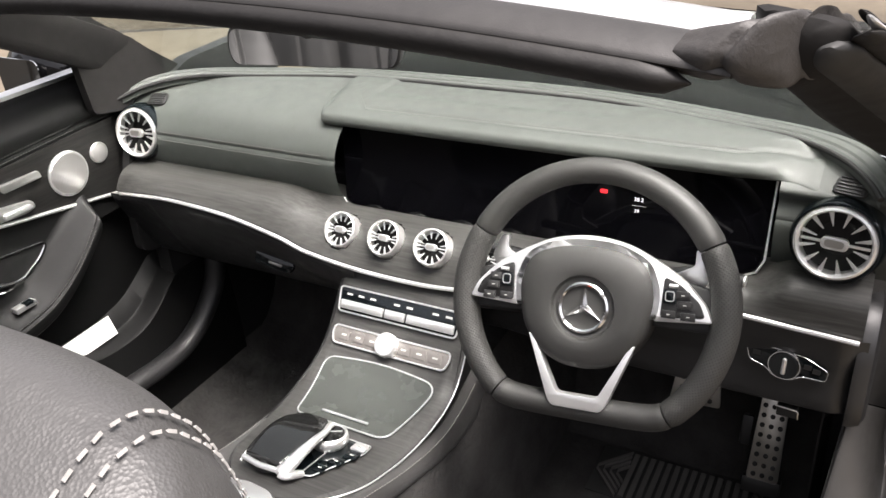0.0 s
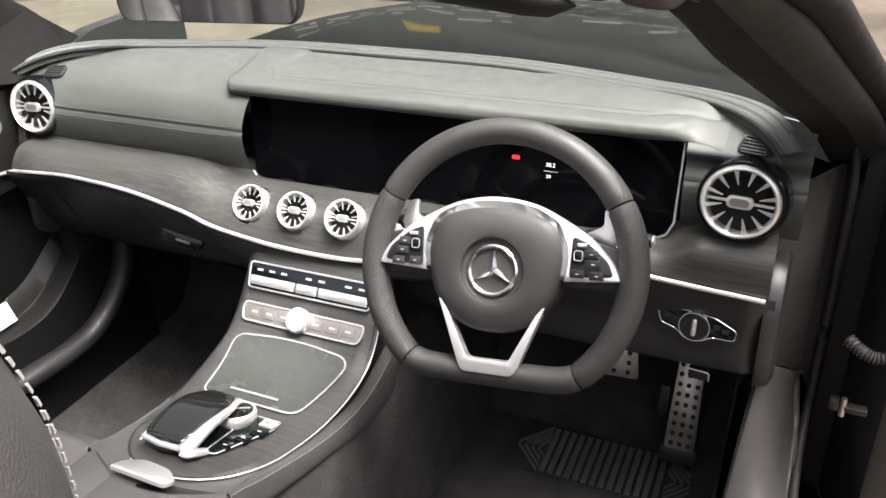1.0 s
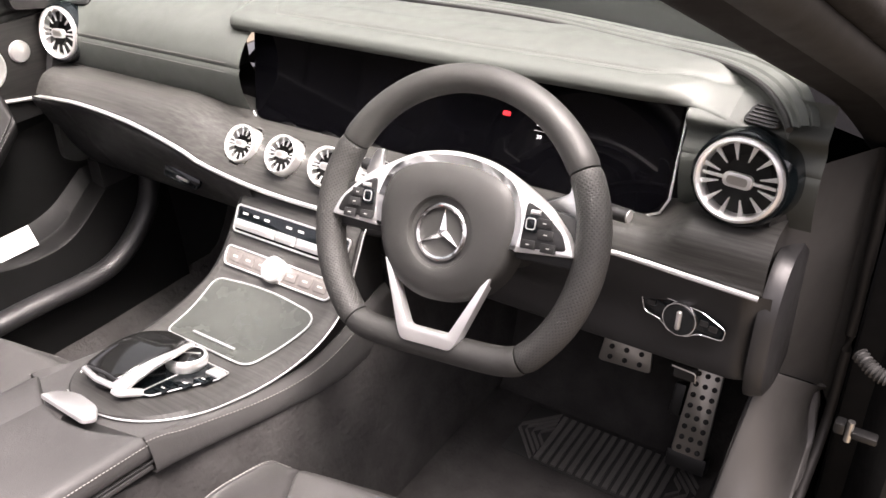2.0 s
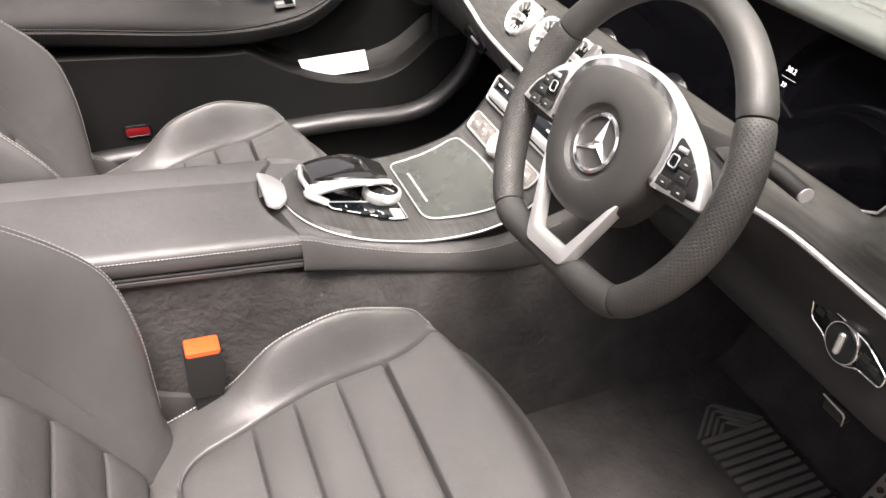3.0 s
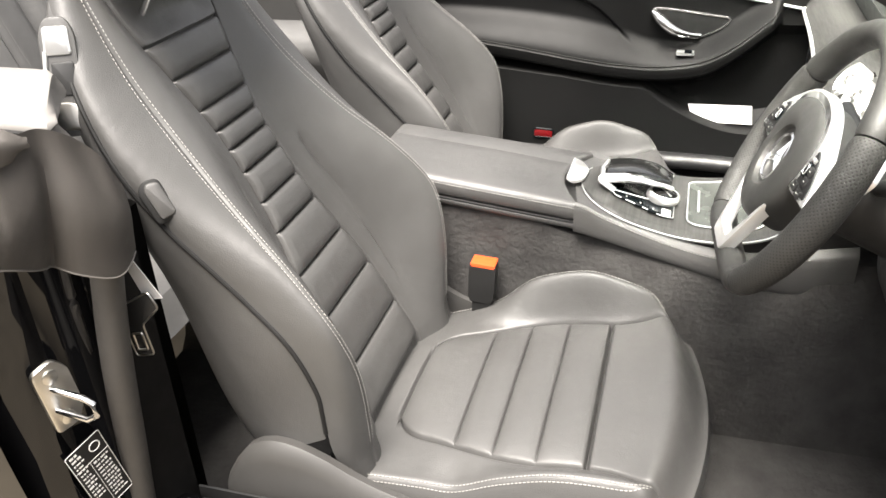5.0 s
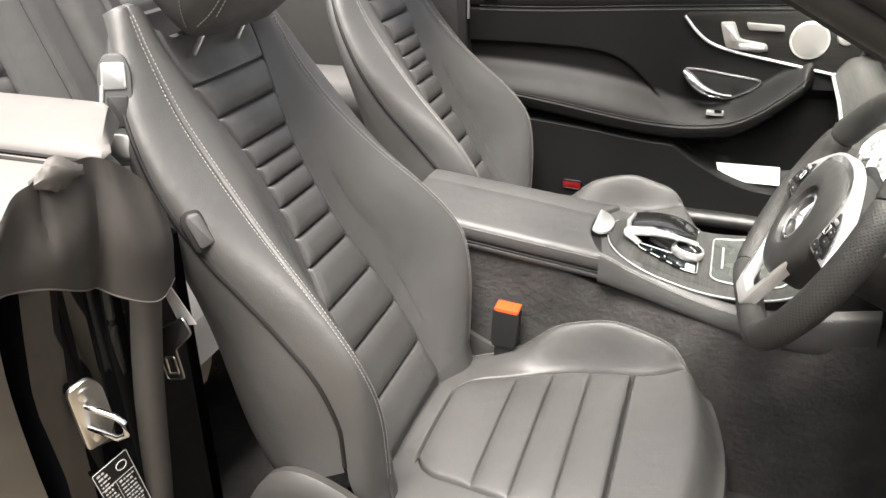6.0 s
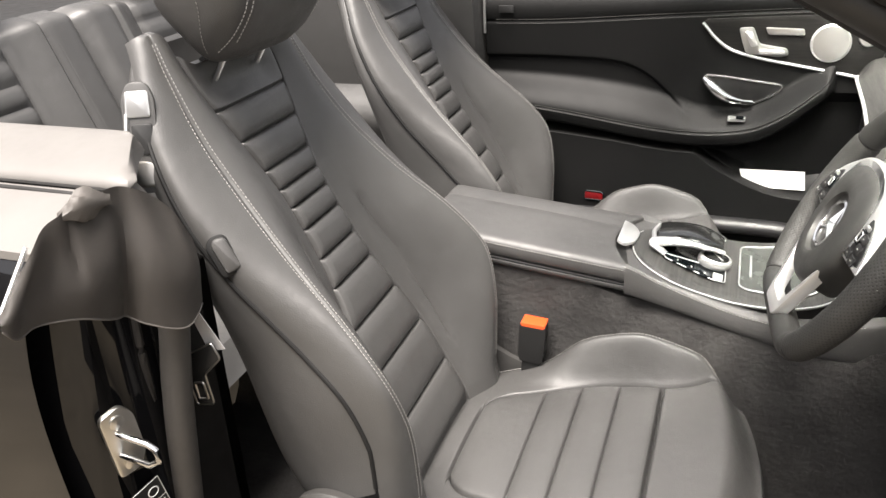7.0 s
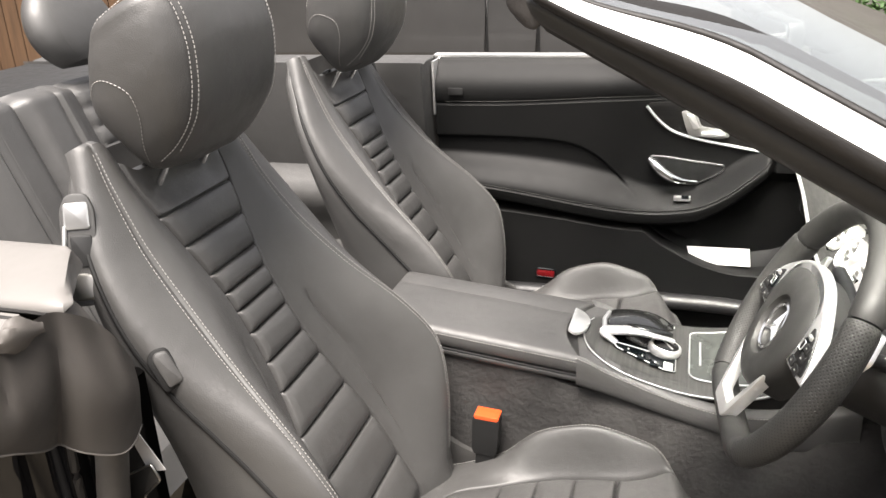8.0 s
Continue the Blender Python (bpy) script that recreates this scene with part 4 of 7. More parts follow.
part("lid_rim", on_deck(ring_bar(fine, 0.0016, TMx @ pose(0, 0, 0.001))), SATIN, lid)
bm = box((-0.045, -0.054, 0.002), (0.045, -0.050, 0.0045), 0.0006)
bm.transform(TMx)
part("lid_grip", on_deck(bm), SATIN, lid, smooth=False)

# touchpad controller with its arched bridge and round rotary knob, and mode keys
PM = deck_frame(0.0, -0.16, 0.002)
o = rounded([(-0.048, 0.054), (0.078, 0.056), (0.080, 0.036), (0.048, -0.044), (0.03, -0.056), (-0.04, -0.056), (-0.056, -0.03)], 0.006, 5)
base = part("control_plate", slab(o, 0.003, PM, 0.001), GLOSS_BLACK, console, "gloss black control plate")
# keys down the driver's flank of the plate, inside a thin silver outline
flank = [(0.03, 0.056), (0.079, 0.056), (0.081, 0.036), (0.048, -0.044), (0.03, -0.05)]
part("key_outline", ring_bar(rounded(flank, 0.004, 3), 0.0011, PM @ pose(0, 0, 0.0034)), SATIN, base, "thin silver outline")
for a, b, w in ((0.066, 0.044, 0.012), (0.068, 0.022, 0.011), (0.058, 0.0, 0.011), (0.047, -0.024, 0.010)):
    key = part("key", slab(rounded([(a - w, b - 0.008), (a + w, b - 0.008), (a + w, b + 0.008), (a - w, b + 0.008)], 0.002, 3), 0.0026, PM @ pose(0, 0, 0.003), 0.0006), SATIN if b > 0.04 else GLOSS_BLACK, base)
    part("symbol", slab([(a - 0.003, b - 0.0012), (a + 0.003, b - 0.0012), (a + 0.003, b + 0.0012), (a - 0.003, b + 0.0012)], 0.0003, PM @ pose(0, 0, 0.0057)), PALE_GREY, key, smooth=False)
KN = PM @ pose(0.019, 0.034, 0)
knob = part("rotary_knob", revolve([(0.024, 0.002), (0.0275, 0.007), (0.028, 0.014), (0.0265, 0.019), (0.0235, 0.021), (0.0215, 0.0195)], KN, 36, caps=False), SATIN, base, "silver rotary knob with a dark face")
part("knob_face", revolve([(0.0218, 0.0185), (0.0215, 0.0205), (0.012, 0.0225), (0.0, 0.023)], KN, 32), TOUCH, knob, "dark glossy face")
part("knob_line", slab([(-0.018, -0.0012), (0.018, -0.0012), (0.018, 0.0012), (-0.018, 0.0012)], 0.0012, KN @ pose(0, 0, 0.0222, 0, 0, 35)), SATIN, knob, smooth=False)


def pad_height(t):
    return 0.010 + 0.028 * math.sin(math.pi * (0.14 + 0.58 * t))


# bridge: arched glass pad carried over the knob
rows = []
for i in range(25):
    t = i / 24
    y = -0.068 + 0.108 * t
    h = pad_height(t)
    w = 0.035 + 0.004 * math.sin(math.pi * t) - 0.009 * smooth01((t - 0.7) / 0.3)
    if i in (0, 24):
        w *= 0.93
    cx = -0.020 + 0.006 * t
    rows.append([PM @ Vector((cx + w * math.copysign(abs(math.cos(a)) ** 0.4, math.cos(a)), y, h + 0.0062 * math.copysign(abs(math.sin(a)) ** 0.7, math.sin(a)))) for a in [2 * math.pi * k / 28 for k in range(28)]])
bridge = part("touchpad", loft(rows), TOUCH, console, "arched glossy black touchpad")
for sgn in (1, -1):
    pts = []
    for i in range(25):
        t = i / 24
        y = -0.074 + 0.118 * t
        w = 0.037 + 0.004 * math.sin(math.pi * t) - 0.009 * smooth01((t - 0.7) / 0.3)
        pts.append(PM @ Vector((-0.020 + 0.006 * t + sgn * w, y, pad_height(t) - 0.0035 - 0.006 * (1 - t) ** 3)))
    if sgn > 0:
        rr = [0.0125 - 0.0065 * smooth01(i / 22) for i in range(25)]
        part("touchpad_arm", tube(pts, rr, 12, flat=0.72), SATIN, bridge, "silver arm along the pad's flank")
        leg = spline([pts[1], PM @ Vector((0.026, -0.068, 0.012)), PM @ Vector((0.034, -0.046, 0.004))], 6)
        part("touchpad_leg", tube(leg, [0.0115 - 0.0004 * i for i in range(13)], 10, flat=0.7), SATIN, bridge, "silver leg of the arm")
    else:
        part("touchpad_trim", tube(pts, 0.002, 8), SATIN, bridge, "thin silver edge")
part("pad_lip", tube([PM @ Vector((-0.055, -0.070, pad_height(0) - 0.004)), PM @ Vector((-0.02, -0.076, pad_height(0) - 0.004)), PM @ Vector((0.016, -0.072, pad_height(0) - 0.005))], 0.0042, 10), SATIN, bridge, "silver rear lip")
part("bridge_foot", tube([PM @ Vector((-0.02, -0.055, 0.0)), PM @ Vector((-0.02, -0.05, 0.016))], 0.02, 16), DARK_PLASTIC, bridge)

# armrest: a padded lid in two leaves with a stitched edge, bowed round the release tab, over a slim box
def arm_top(y):
    return 0.590 + 0.105 * max(0.0, -0.26 - y)


def arm_width(y):
    return 0.1225 - 0.004 * smooth01((-0.3 - y) / 0.3)


rows = []
for y, k in ((-0.256, 0.0), (-0.2565, 0.6), (-0.2585, 0.9), (-0.263, 1.0), (-0.30, 1.0), (-0.36, 1.0), (-0.45, 1.0), (-0.54, 1.0), (-0.62, 1.0), (-0.65, 0.96), (-0.662, 0.8), (-0.665, 0.3)):
    w, top = arm_width(y), arm_top(y)
    e = 0.006 * (1 - k)
    half = [(0.0, 0.0024), (0.02, 0.0024), (0.0455, 0.0022), (0.0485, 0.0021), (0.05, 0.0021), (0.0515, 0.0021), (0.0545, 0.0021), (0.085, 0.0014), (w - 0.014, -0.0005), (w - 0.006, -0.003), (w - 0.0018, -0.0075), (w, -0.011), (w + 0.0012, -0.020), (w + 0.0005, -0.031), (w - 0.003, -0.0365), (w - 0.01, -0.038), (w - 0.05, -0.038)]
    ring_pts = []
    for a, b in half + [(-a, b - 0.0016 * bump_at(a - 0.05, 0.004)) for a, b in reversed(half[1:])]:
        bow = 0.040 * (1 - min(1.0, abs(a) / 0.118) ** 2) * smooth01((y + 0.42) / 0.14)
        ring_pts.append((a * (1 - 0.03 * (1 - k)), y - bow, top + b - (e if b > -0.015 else -e)))
    rows.append(ring_pts)
part("armrest_lid", loft(rows), LEATHER, console, "padded black leather armrest lid")
for sgn in (1, -1):
    gap = [(sgn * (arm_width(-0.26) + 0.001), -0.2568, arm_top(-0.26) - q) for q in (0.004, 0.014, 0.024, 0.034)] + [(sgn * (arm_width(-0.26) + 0.0006), -0.2605, arm_top(-0.26) - 0.0385)]
    gap += [(sgn * (arm_width(y) + 0.0004), y, arm_top(y) - 0.0395) for y in [-0.268 - 0.38 * i / 20 for i in range(21)]]
    part("lid_gap", tube(spline(gap, 3), 0.0021, 8), VENT_BLACK, console, "dark gap round the lid")
line = [(arm_width(y) + 0.0004, y, arm_top(y) - 0.0112) for y in [-0.262 - 0.38 * i / 60 for i in range(61)]]
part("stitching", stitches(line, (0.95, 0, 0.3), dash=0.0032, gap=0.002, width=0.0007, lift=0.0006), THREAD, console, "pale stitching", kind="stuff")
rows = []
for i in range(24):
    y = -0.66 + 0.398 * i / 23
    w, zt = arm_width(y), arm_top(y) - 0.0415
    zb = zt - 0.011
    half = [(w - 0.03, zb - 0.004), (w - 0.004, zb - 0.003), (w - 0.0005, zb), (w + 0.001, zb + 0.003), (w + 0.001, zt - 0.003), (w - 0.0015, zt), (w - 0.006, zt + 0.0008), (w - 0.03, zt + 0.001)]
    rows.append([(a, y, b) for a, b in half] + [(-a, y, b) for a, b in reversed(half)])
part("armrest_box", loft(rows), LEATHER, console, "black armrest box")
TB = frame_of((-0.004, -0.278, 0.5945), (1, -0.04, 0), (0, 1, -0.28))
tab_o = rounded([(-0.05, -0.014), (0.044, -0.012), (0.052, 0.004), (0.026, 0.022), (-0.022, 0.024), (-0.046, 0.006)], [0.004, 0.006, 0.008, 0.012, 0.014, 0.012], 5)
part("cover_tab", slab(tab_o, 0.006, TB, 0.002), SATIN, console, "bright chrome release tab")

# ---- front seats ----
# cross-sections of the backrest by height v along the back: half-widths and forward offsets
BACK = radians(26.5)
BUP = Vector((0, -math.sin(BACK), math.cos(BACK)))
BN = Vector((0, math.cos(BACK), math.sin(BACK)))
S_ST = [(-0.06, 0.205), (0.0, 0.21), (0.09, 0.222), (0.18, 0.238), (0.28, 0.226), (0.39, 0.2), (0.5, 0.18), (0.59, 0.172), (0.67, 0.166), (0.73, 0.158), (0.76, 0.15)]
N_ST = [(-0.06, 0.03), (0.0, 0.062), (0.08, 0.1), (0.15, 0.12), (0.2, 0.12), (0.28, 0.099), (0.39, 0.057), (0.5, 0.026), (0.59, 0.012), (0.67, 0.012), (0.73, 0.014), (0.76, 0.0)]
W_IN = [(-0.06, 0.122), (0.045, 0.117), (0.13, 0.109), (0.21, 0.09), (0.285, 0.07), (0.34, 0.061), (0.43, 0.058), (0.47, 0.061), (0.505, 0.069), (0.56, 0.084), (0.62, 0.1), (0.68, 0.112), (0.76, 0.115)]
S_OUT = [(-0.06, 0.246), (0.0, 0.254), (0.08, 0.256), (0.18, 0.258), (0.26, 0.254), (0.33, 0.256), (0.4, 0.26), (0.5, 0.262), (0.6, 0.241), (0.68, 0.203), (0.73, 0.178), (0.76, 0.166)]
N_GR = [(-0.06, 0.0), (0.0, 0.012), (0.06, 0.038), (0.1, 0.054), (0.18, 0.06), (0.26, 0.038), (0.33, 0.018), (0.4, 0.0), (0.5, -0.012), (0.6, -0.016), (0.73, -0.012), (0.76, -0.02)]
N_BK = [(-0.06, -0.13), (0.08, -0.142), (0.21, -0.118), (0.3, -0.098), (0.4, -0.08), (0.5, -0.064), (0.6, -0.055), (0.7, -0.05), (0.76, -0.045)]
RIBS = (0.035, 0.128, 0.211, 0.286, 0.338, 0.392, 0.432, 0.466, 0.503, 0.559)
NECK = 0.62
H_MID = [(0.664, 0.08), (0.6779, 0.08), (0.7151, 0.102), (0.7802, 0.118), (0.8229, 0.136), (0.8545, 0.15), (0.887, 0.16), (0.914, 0.164)]
H_DEEP = [(0.664, 0.006), (0.6724, 0.034), (0.6872, 0.055), (0.7151, 0.078), (0.7802, 0.104), (0.8229, 0.099), (0.8545, 0.086), (0.8843, 0.06), (0.9047, 0.032), (0.914, 0.004)]
H_WIDE = [(0.664, 0.06), (0.674, 0.1), (0.692, 0.122), (0.714, 0.137), (0.762, 0.152), (0.80, 0.155), (0.85, 0.149), (0.876, 0.13), (0.887, 0.045), (0.9, 0.03), (0.914, 0.02)]
HEAD_X = 0.014


def back_top(s):
    """Height of the backrest's top edge: dipped for the headrest, with raised shoulders."""
    a = abs(s)
    return 0.69 + 0.056 * smooth01((a - 0.085) / 0.07)


def back_surface(u, v):
    """u in -1..1 across the pad, from groove to groove. Gives s and n."""
    ss, ns, wi, so, ng = (curve_at(tb, v) for tb in (S_ST, N_ST, W_IN, S_OUT, N_GR))
    a = abs(u)
    if a < 0.42:
        s = wi * a / 0.42
        n = 0.0
        if v < NECK:
            prev = max([r for r in (-0.05,) + RIBS if r <= v])
            nxt = min([r for r in RIBS + (NECK,) if r > v] or [NECK])
            t = (v - prev) / (nxt - prev)
            n = 0.0085 * (1 - abs(2 * t - 1) ** 3.6) - 0.0055 * (bump_at(v - prev, 0.0022) + bump_at(v - nxt, 0.0022))
            n *= 1 - 0.5 * smooth01((a - 0.33) / 0.09)
        else:
            n = 0.004 - 0.010 * math.sin(math.pi * min(1.0, (v - NECK) / 0.1)) * (1 - smooth01((a - 0.25) / 0.17)) - 0.007 * bump_at(v - NECK, 0.003)
        n -= 0.006 * bump_at(a - 0.42, 0.012)
    elif a < 0.8:
        t = (a - 0.42) / 0.38
        s = wi + (ss - wi) * t
        crest = smooth01(t ** 1.15)
        n = ns * crest + 0.012 * math.sin(math.pi * t) * (1 - min(1, ns / 0.12)) - 0.008 * bump_at(a - 0.42, 0.009)
        n -= 0.003 * bump_at(a - 0.8, 0.006) + 0.009 * bump_at(a - 0.545 - 0.04 * (v - 0.3), 0.011) * smooth01((v - 0.02) / 0.1) * smooth01((0.41 - v) / 0.05)
    else:
        t = (a - 0.8) / 0.2
        q = t * math.pi / 2
        s = ss + (so - ss) * math.sin(q) ** 0.9
        n = ng + (ns - ng) * math.cos(q) ** 0.85 if t < 1 else ng
        n -= 0.003 * bump_at(a - 0.8, 0.006)
    return (s if u >= 0 else -s), n


def back_pt(s, v, n):
    return Vector((s, 0, 0.2)) + BUP * v + BN * n


def back_on(u, v0):
    """A place on the pad with the top edge fitted to the shoulders."""
    s, n = back_surface(u, v0)
    v = v0 if v0 < 0.6 else 0.6 + (v0 - 0.6) * (back_top(s) - 0.6) / 0.124
    return back_pt(s, v, n)


def build_seat(loc, side):
    """side: 1 where the outer flank is on the right, -1 on the left."""
    seat = thing("front_seat", loc, "black leather front seat with ribbed insert and pale stitching", "car seat", "front seats", local=True)
    # backrest pad
    near = (-0.006, -0.0045, -0.003, -0.002, -0.001, 0.0, 0.001, 0.002, 0.003, 0.0045, 0.006)
    heights = {round(-0.05 + 0.774 * i / 130, 4) for i in range(131)}
    for q in RIBS + (NECK,):
        heights |= {round(q + d, 4) for d in near}
    across = {round(j / 60, 4) for j in range(61)} | {round(0.42 + d * 3.5, 4) for d in near} | {round(0.8 + d * 2, 4) for d in near}
    across = sorted(across | {-q for q in across})
    rows = []
    for v in sorted(heights):
        row = [back_on(q, v) for q in across]
        rows.append(row)
    rows.insert(0, [p - BUP * 0.07 - BN * 0.02 for p in rows[0]])
    # roll over the top
    last = rows[-1]
    for h, d in ((0.006, -0.008), (0.007, -0.022), (0.0, -0.045), (-0.03, -0.06)):
        rows.append([p + BUP * (h - 0.012 * smooth01((abs(q) - 0.7) / 0.3) * (-d / 0.06)) + BN * d * (1 - 0.85 * smooth01((abs(q) - 0.72) / 0.28)) - Vector((math.copysign(0.014 * smooth01((abs(q) - 0.7) / 0.3) * (-d / 0.06), q), 0, 0)) for p, q in zip(last, across)])
    bm, _ = grid(rows)
    bmesh.ops.recalc_face_normals(bm, faces=bm.faces)
    part("backrest_pad", bm, LEATHER, seat, "ribbed black leather backrest")
    # stitching along the bolsters
    for sgn in (1, -1):
        bm = None
        for uu in (0.785, 0.812):
            line = [back_on(sgn * uu, -0.03 + 0.745 * i / 160) for i in range(161)]
            nrm = [(BN * 0.9 + Vector((sgn * 0.35, 0, 0))) for _ in line]
            bm = stitches(line, nrm, dash=0.0038, gap=0.0024, width=0.0006, lift=0.0008, bm=bm)
        part("stitching", bm, THREAD, seat, "pale double stitching", kind="stuff")
    # back shell with a dark gap to the pad
    rows = []
    for i in range(61):
        v = 0.02 + 0.722 * i / 60
        so, ng, nb = curve_at(S_OUT, v), curve_at(N_GR, v) - 0.006, curve_at(N_BK, v)
        k = smooth01((0.752 - v) / 0.05)
        nb = ng - 0.008 + (nb - ng + 0.008) * math.sqrt(max(0.0, min(1.0, (0.744 - v) / 0.05)))
        row = []
        prof = [(0.90, ng), (0.985, ng - 0.001), (1.0, ng - 0.006), (1.0, (ng * 0.6 + nb * 0.4)), (0.97, ng * 0.3 + nb * 0.7), (0.86, nb), (0.5, nb - 0.012), (0.0, nb - 0.016)]
        pts = [back_pt(so * a * (0.9 + 0.1 * k), v, b) for a, b in prof]
        other = [Vector((-p.x, p.y, p.z)) for p in reversed(pts[:-1])]
        rows.append(spline(pts, 4)[:] + spline([pts[-1]] + other, 4)[1:])
    bm, _ = grid(rows)
    bmesh.ops.recalc_face_normals(bm, faces=bm.faces)
    part("back_shell", bm, LEATHER, seat, "smooth black back shell")
    rows = []
    for i in range(31):
        v = 0.0 + 0.7 * i / 30
        so, ng = curve_at(S_OUT, v) - 0.012, curve_at(N_GR, v) - 0.003
        rows.append([so, ng, v])
    for sgn in (1, -1):
        bm, _ = grid([[back_pt(sgn * so, v, ng), back_pt(sgn * (so - 0.05), v, ng - 0.03)] for so, ng, v in rows])
        part("gap_lining", bm, DARK_PLASTIC, seat)
        line = [back_pt(sgn * (curve_at(S_OUT, v) + 0.0004), v, curve_at(N_GR, v) - 0.003) for v in [0.03 + 0.62 * i / 50 for i in range(51)]]
        part("gap_seam", tube(line, 0.0036, 8), VENT_BLACK, seat, "dark gap between pad and shell")

    # cushion
    def inset(y):
        """Half-width of the sewn insert: rounded at the rear, flaring on the thigh support."""
        w = 0.186 - 0.05 * smooth01((-0.25 - y) / 0.26)
        if y < -0.445:
            w += math.sqrt(max(0.0, 0.055 ** 2 - (-0.445 - y) ** 2)) - 0.055
        return w + 0.024 * smooth01((y + 0.182) / 0.12)

    def cush(s, y):
        yl = y + 0.56
        base = 0.192 + (y + 0.182) * math.tan(radians(8))
        wi = inset(y)
        ext = y >= -0.182
        a = abs(s)
        if s > 0:
            bol = curve_at([(-0.6, 0.0), (-0.5, 0.0), (-0.42, -0.006), (-0.37, -0.01), (-0.3, 0.012), (-0.22, 0.026), (-0.12, 0.018), (-0.05, 0.004), (0.02, -0.01)], y)
        else:
            bol = curve_at([(-0.6, -0.02), (-0.52, -0.012), (-0.45, 0.004), (-0.4, 0.024), (-0.34, 0.068), (-0.28, 0.083), (-0.225, 0.084), (-0.155, 0.058), (-0.105, 0.034), (-0.05, 0.0), (0.02, -0.01)], y)
        z = base
        if a < wi:
            z += 0.004 * (1 - (a / wi) ** 2)
            if not ext and y > -0.50:
                seams = (-0.50, -0.39, -0.325, -0.257, -0.182)
                lo = max(q for q in seams if q <= y)
                hi = min(q for q in seams if q > y)
                t = (y - lo) / (hi - lo)
                z += (0.008 * (1 - abs(2 * t - 1) ** 3) - 0.005 * (bump_at(y - lo, 0.0018) + bump_at(y - hi, 0.0018))) * (1 - (a / wi) ** 8)
        if a >= wi * 0.9:
            t = (a - wi) / max(0.02, 0.228 - wi)
            z += bol * smooth01(t)
        z -= 0.009 * bump_at(a - wi, 0.0028) * (1 if y > -0.499 else 0)
        z -= 0.016 * bump_at(y + 0.182, 0.003) * smooth01((wi + 0.004 - a) / 0.008)
        z -= 0.009 * bump_at(y + 0.5, 0.0028) * smooth01((wi + 0.03 - a) / 0.03)
        # rounded outer edge and front
        z -= 0.05 * smooth01((a - 0.222) / 0.034) ** 2
        z -= 0.075 * smooth01((y + 0.085) / 0.105) ** 2
        yl -= 0.034 * smooth01((y + 0.16) / 0.16) * (s / 0.22) ** 2 + 0.024 * smooth01((y + 0.13) / 0.14)
        return Vector((s, yl, z - 0.004))

    rows = []
    near = (-0.006, -0.0045, -0.003, -0.002, -0.001, 0.0, 0.001, 0.002, 0.003, 0.0045, 0.006)
    stations = {round(-0.585 + 0.600 * i / 116, 4) for i in range(117)}
    for q in (-0.5, -0.39, -0.325, -0.257, -0.182):
        stations |= {round(q + d, 4) for d in near}
    for y in sorted(stations):
        narrow = 0.256 - 0.042 * smooth01((y + 0.12) / 0.14) ** 2 - 0.02 * smooth01((-0.5 - y) / 0.08)
        wi = inset(y)
        half = [(wi - 0.006) * j / 30 for j in range(30)] + [wi + d for d in near] + [wi + 0.006 + (narrow - wi - 0.006) * j / 30 for j in range(1, 31)]
        row = [cush(-q, y) for q in reversed(half[1:])] + [cush(q, y) for q in half]
        a, b = row[0], row[-1]
        low = 0.1
        row = [Vector((a.x + 0.012, a.y, low)), Vector((a.x - 0.001, a.y, a.z - 0.035)), Vector((a.x - 0.002, a.y, a.z - 0.012))] + row + [Vector((b.x + 0.002, b.y, b.z - 0.012)), Vector((b.x + 0.001, b.y, b.z - 0.035)), Vector((b.x - 0.012, b.y, low))]
        rows.append(row)
    last = rows[-1]
    for dy, dz in ((0.006, -0.02), (0.004, -0.045), (-0.02, -0.07)):
        rows.append([Vector((p.x * 0.985, p.y + dy, max(0.09, p.z + dz))) for p in last])
    bm, _ = grid(rows)
    bmesh.ops.recalc_face_normals(bm, faces=bm.faces)
    part("seat_cushion", bm, LEATHER, seat, "ribbed black leather cushion")
    for sgn in (1, -1):
        bm = None
        for off in (0.0, 0.006):
            line = []
            for i in range(120):
                y = -0.55 + 0.5 * i / 119
                line.append(cush(sgn * (0.231 - 0.026 * smooth01((y + 0.14) / 0.14) ** 2 + off), y))
            bm = stitches(line, (sgn * 0.5, 0, 0.9), dash=0.0042, gap=0.002, width=0.0008, lift=0.0014, bm=bm)
        part("stitching", bm, THREAD, seat, "pale double stitching", kind="stuff")
    # base frame and side covers
    part("seat_base", box((-0.2, 0.05, -0.05), (0.2, 0.5, 0.105), 0.01), DARK_PLASTIC, seat, "dark seat base and runners")
    for sgn in (1, -1):
        rows = []
        for i in range(31):
            t = i / 30
            y = -0.16 + 0.62 * t
            top = curve_at([(0.0, 0.14), (0.06, 0.198), (0.14, 0.22), (0.24, 0.205), (0.36, 0.165), (0.5, 0.135), (0.75, 0.1), (1.0, 0.08)], t)
            low = -0.02
            x0, x1 = 0.252, 0.29 - 0.012 * t
            ring_pts = []
            for (a, b) in [(x0, low), (x1 - 0.006, low), (x1, low + 0.02), (x1, top - 0.03), (x1 - 0.006, top - 0.01), (x1 - 0.016, top), (x0 + 0.004, top - 0.004), (x0, top - 0.02)]:
                ring_pts.append((sgn * a, y, max(b, low)))
            rows.append(ring_pts)
        part("side_cover", loft(rows), SIDE_COVER, seat, "dark plastic seat side cover")
    # headrest: leans forward of the backrest
    hb = []
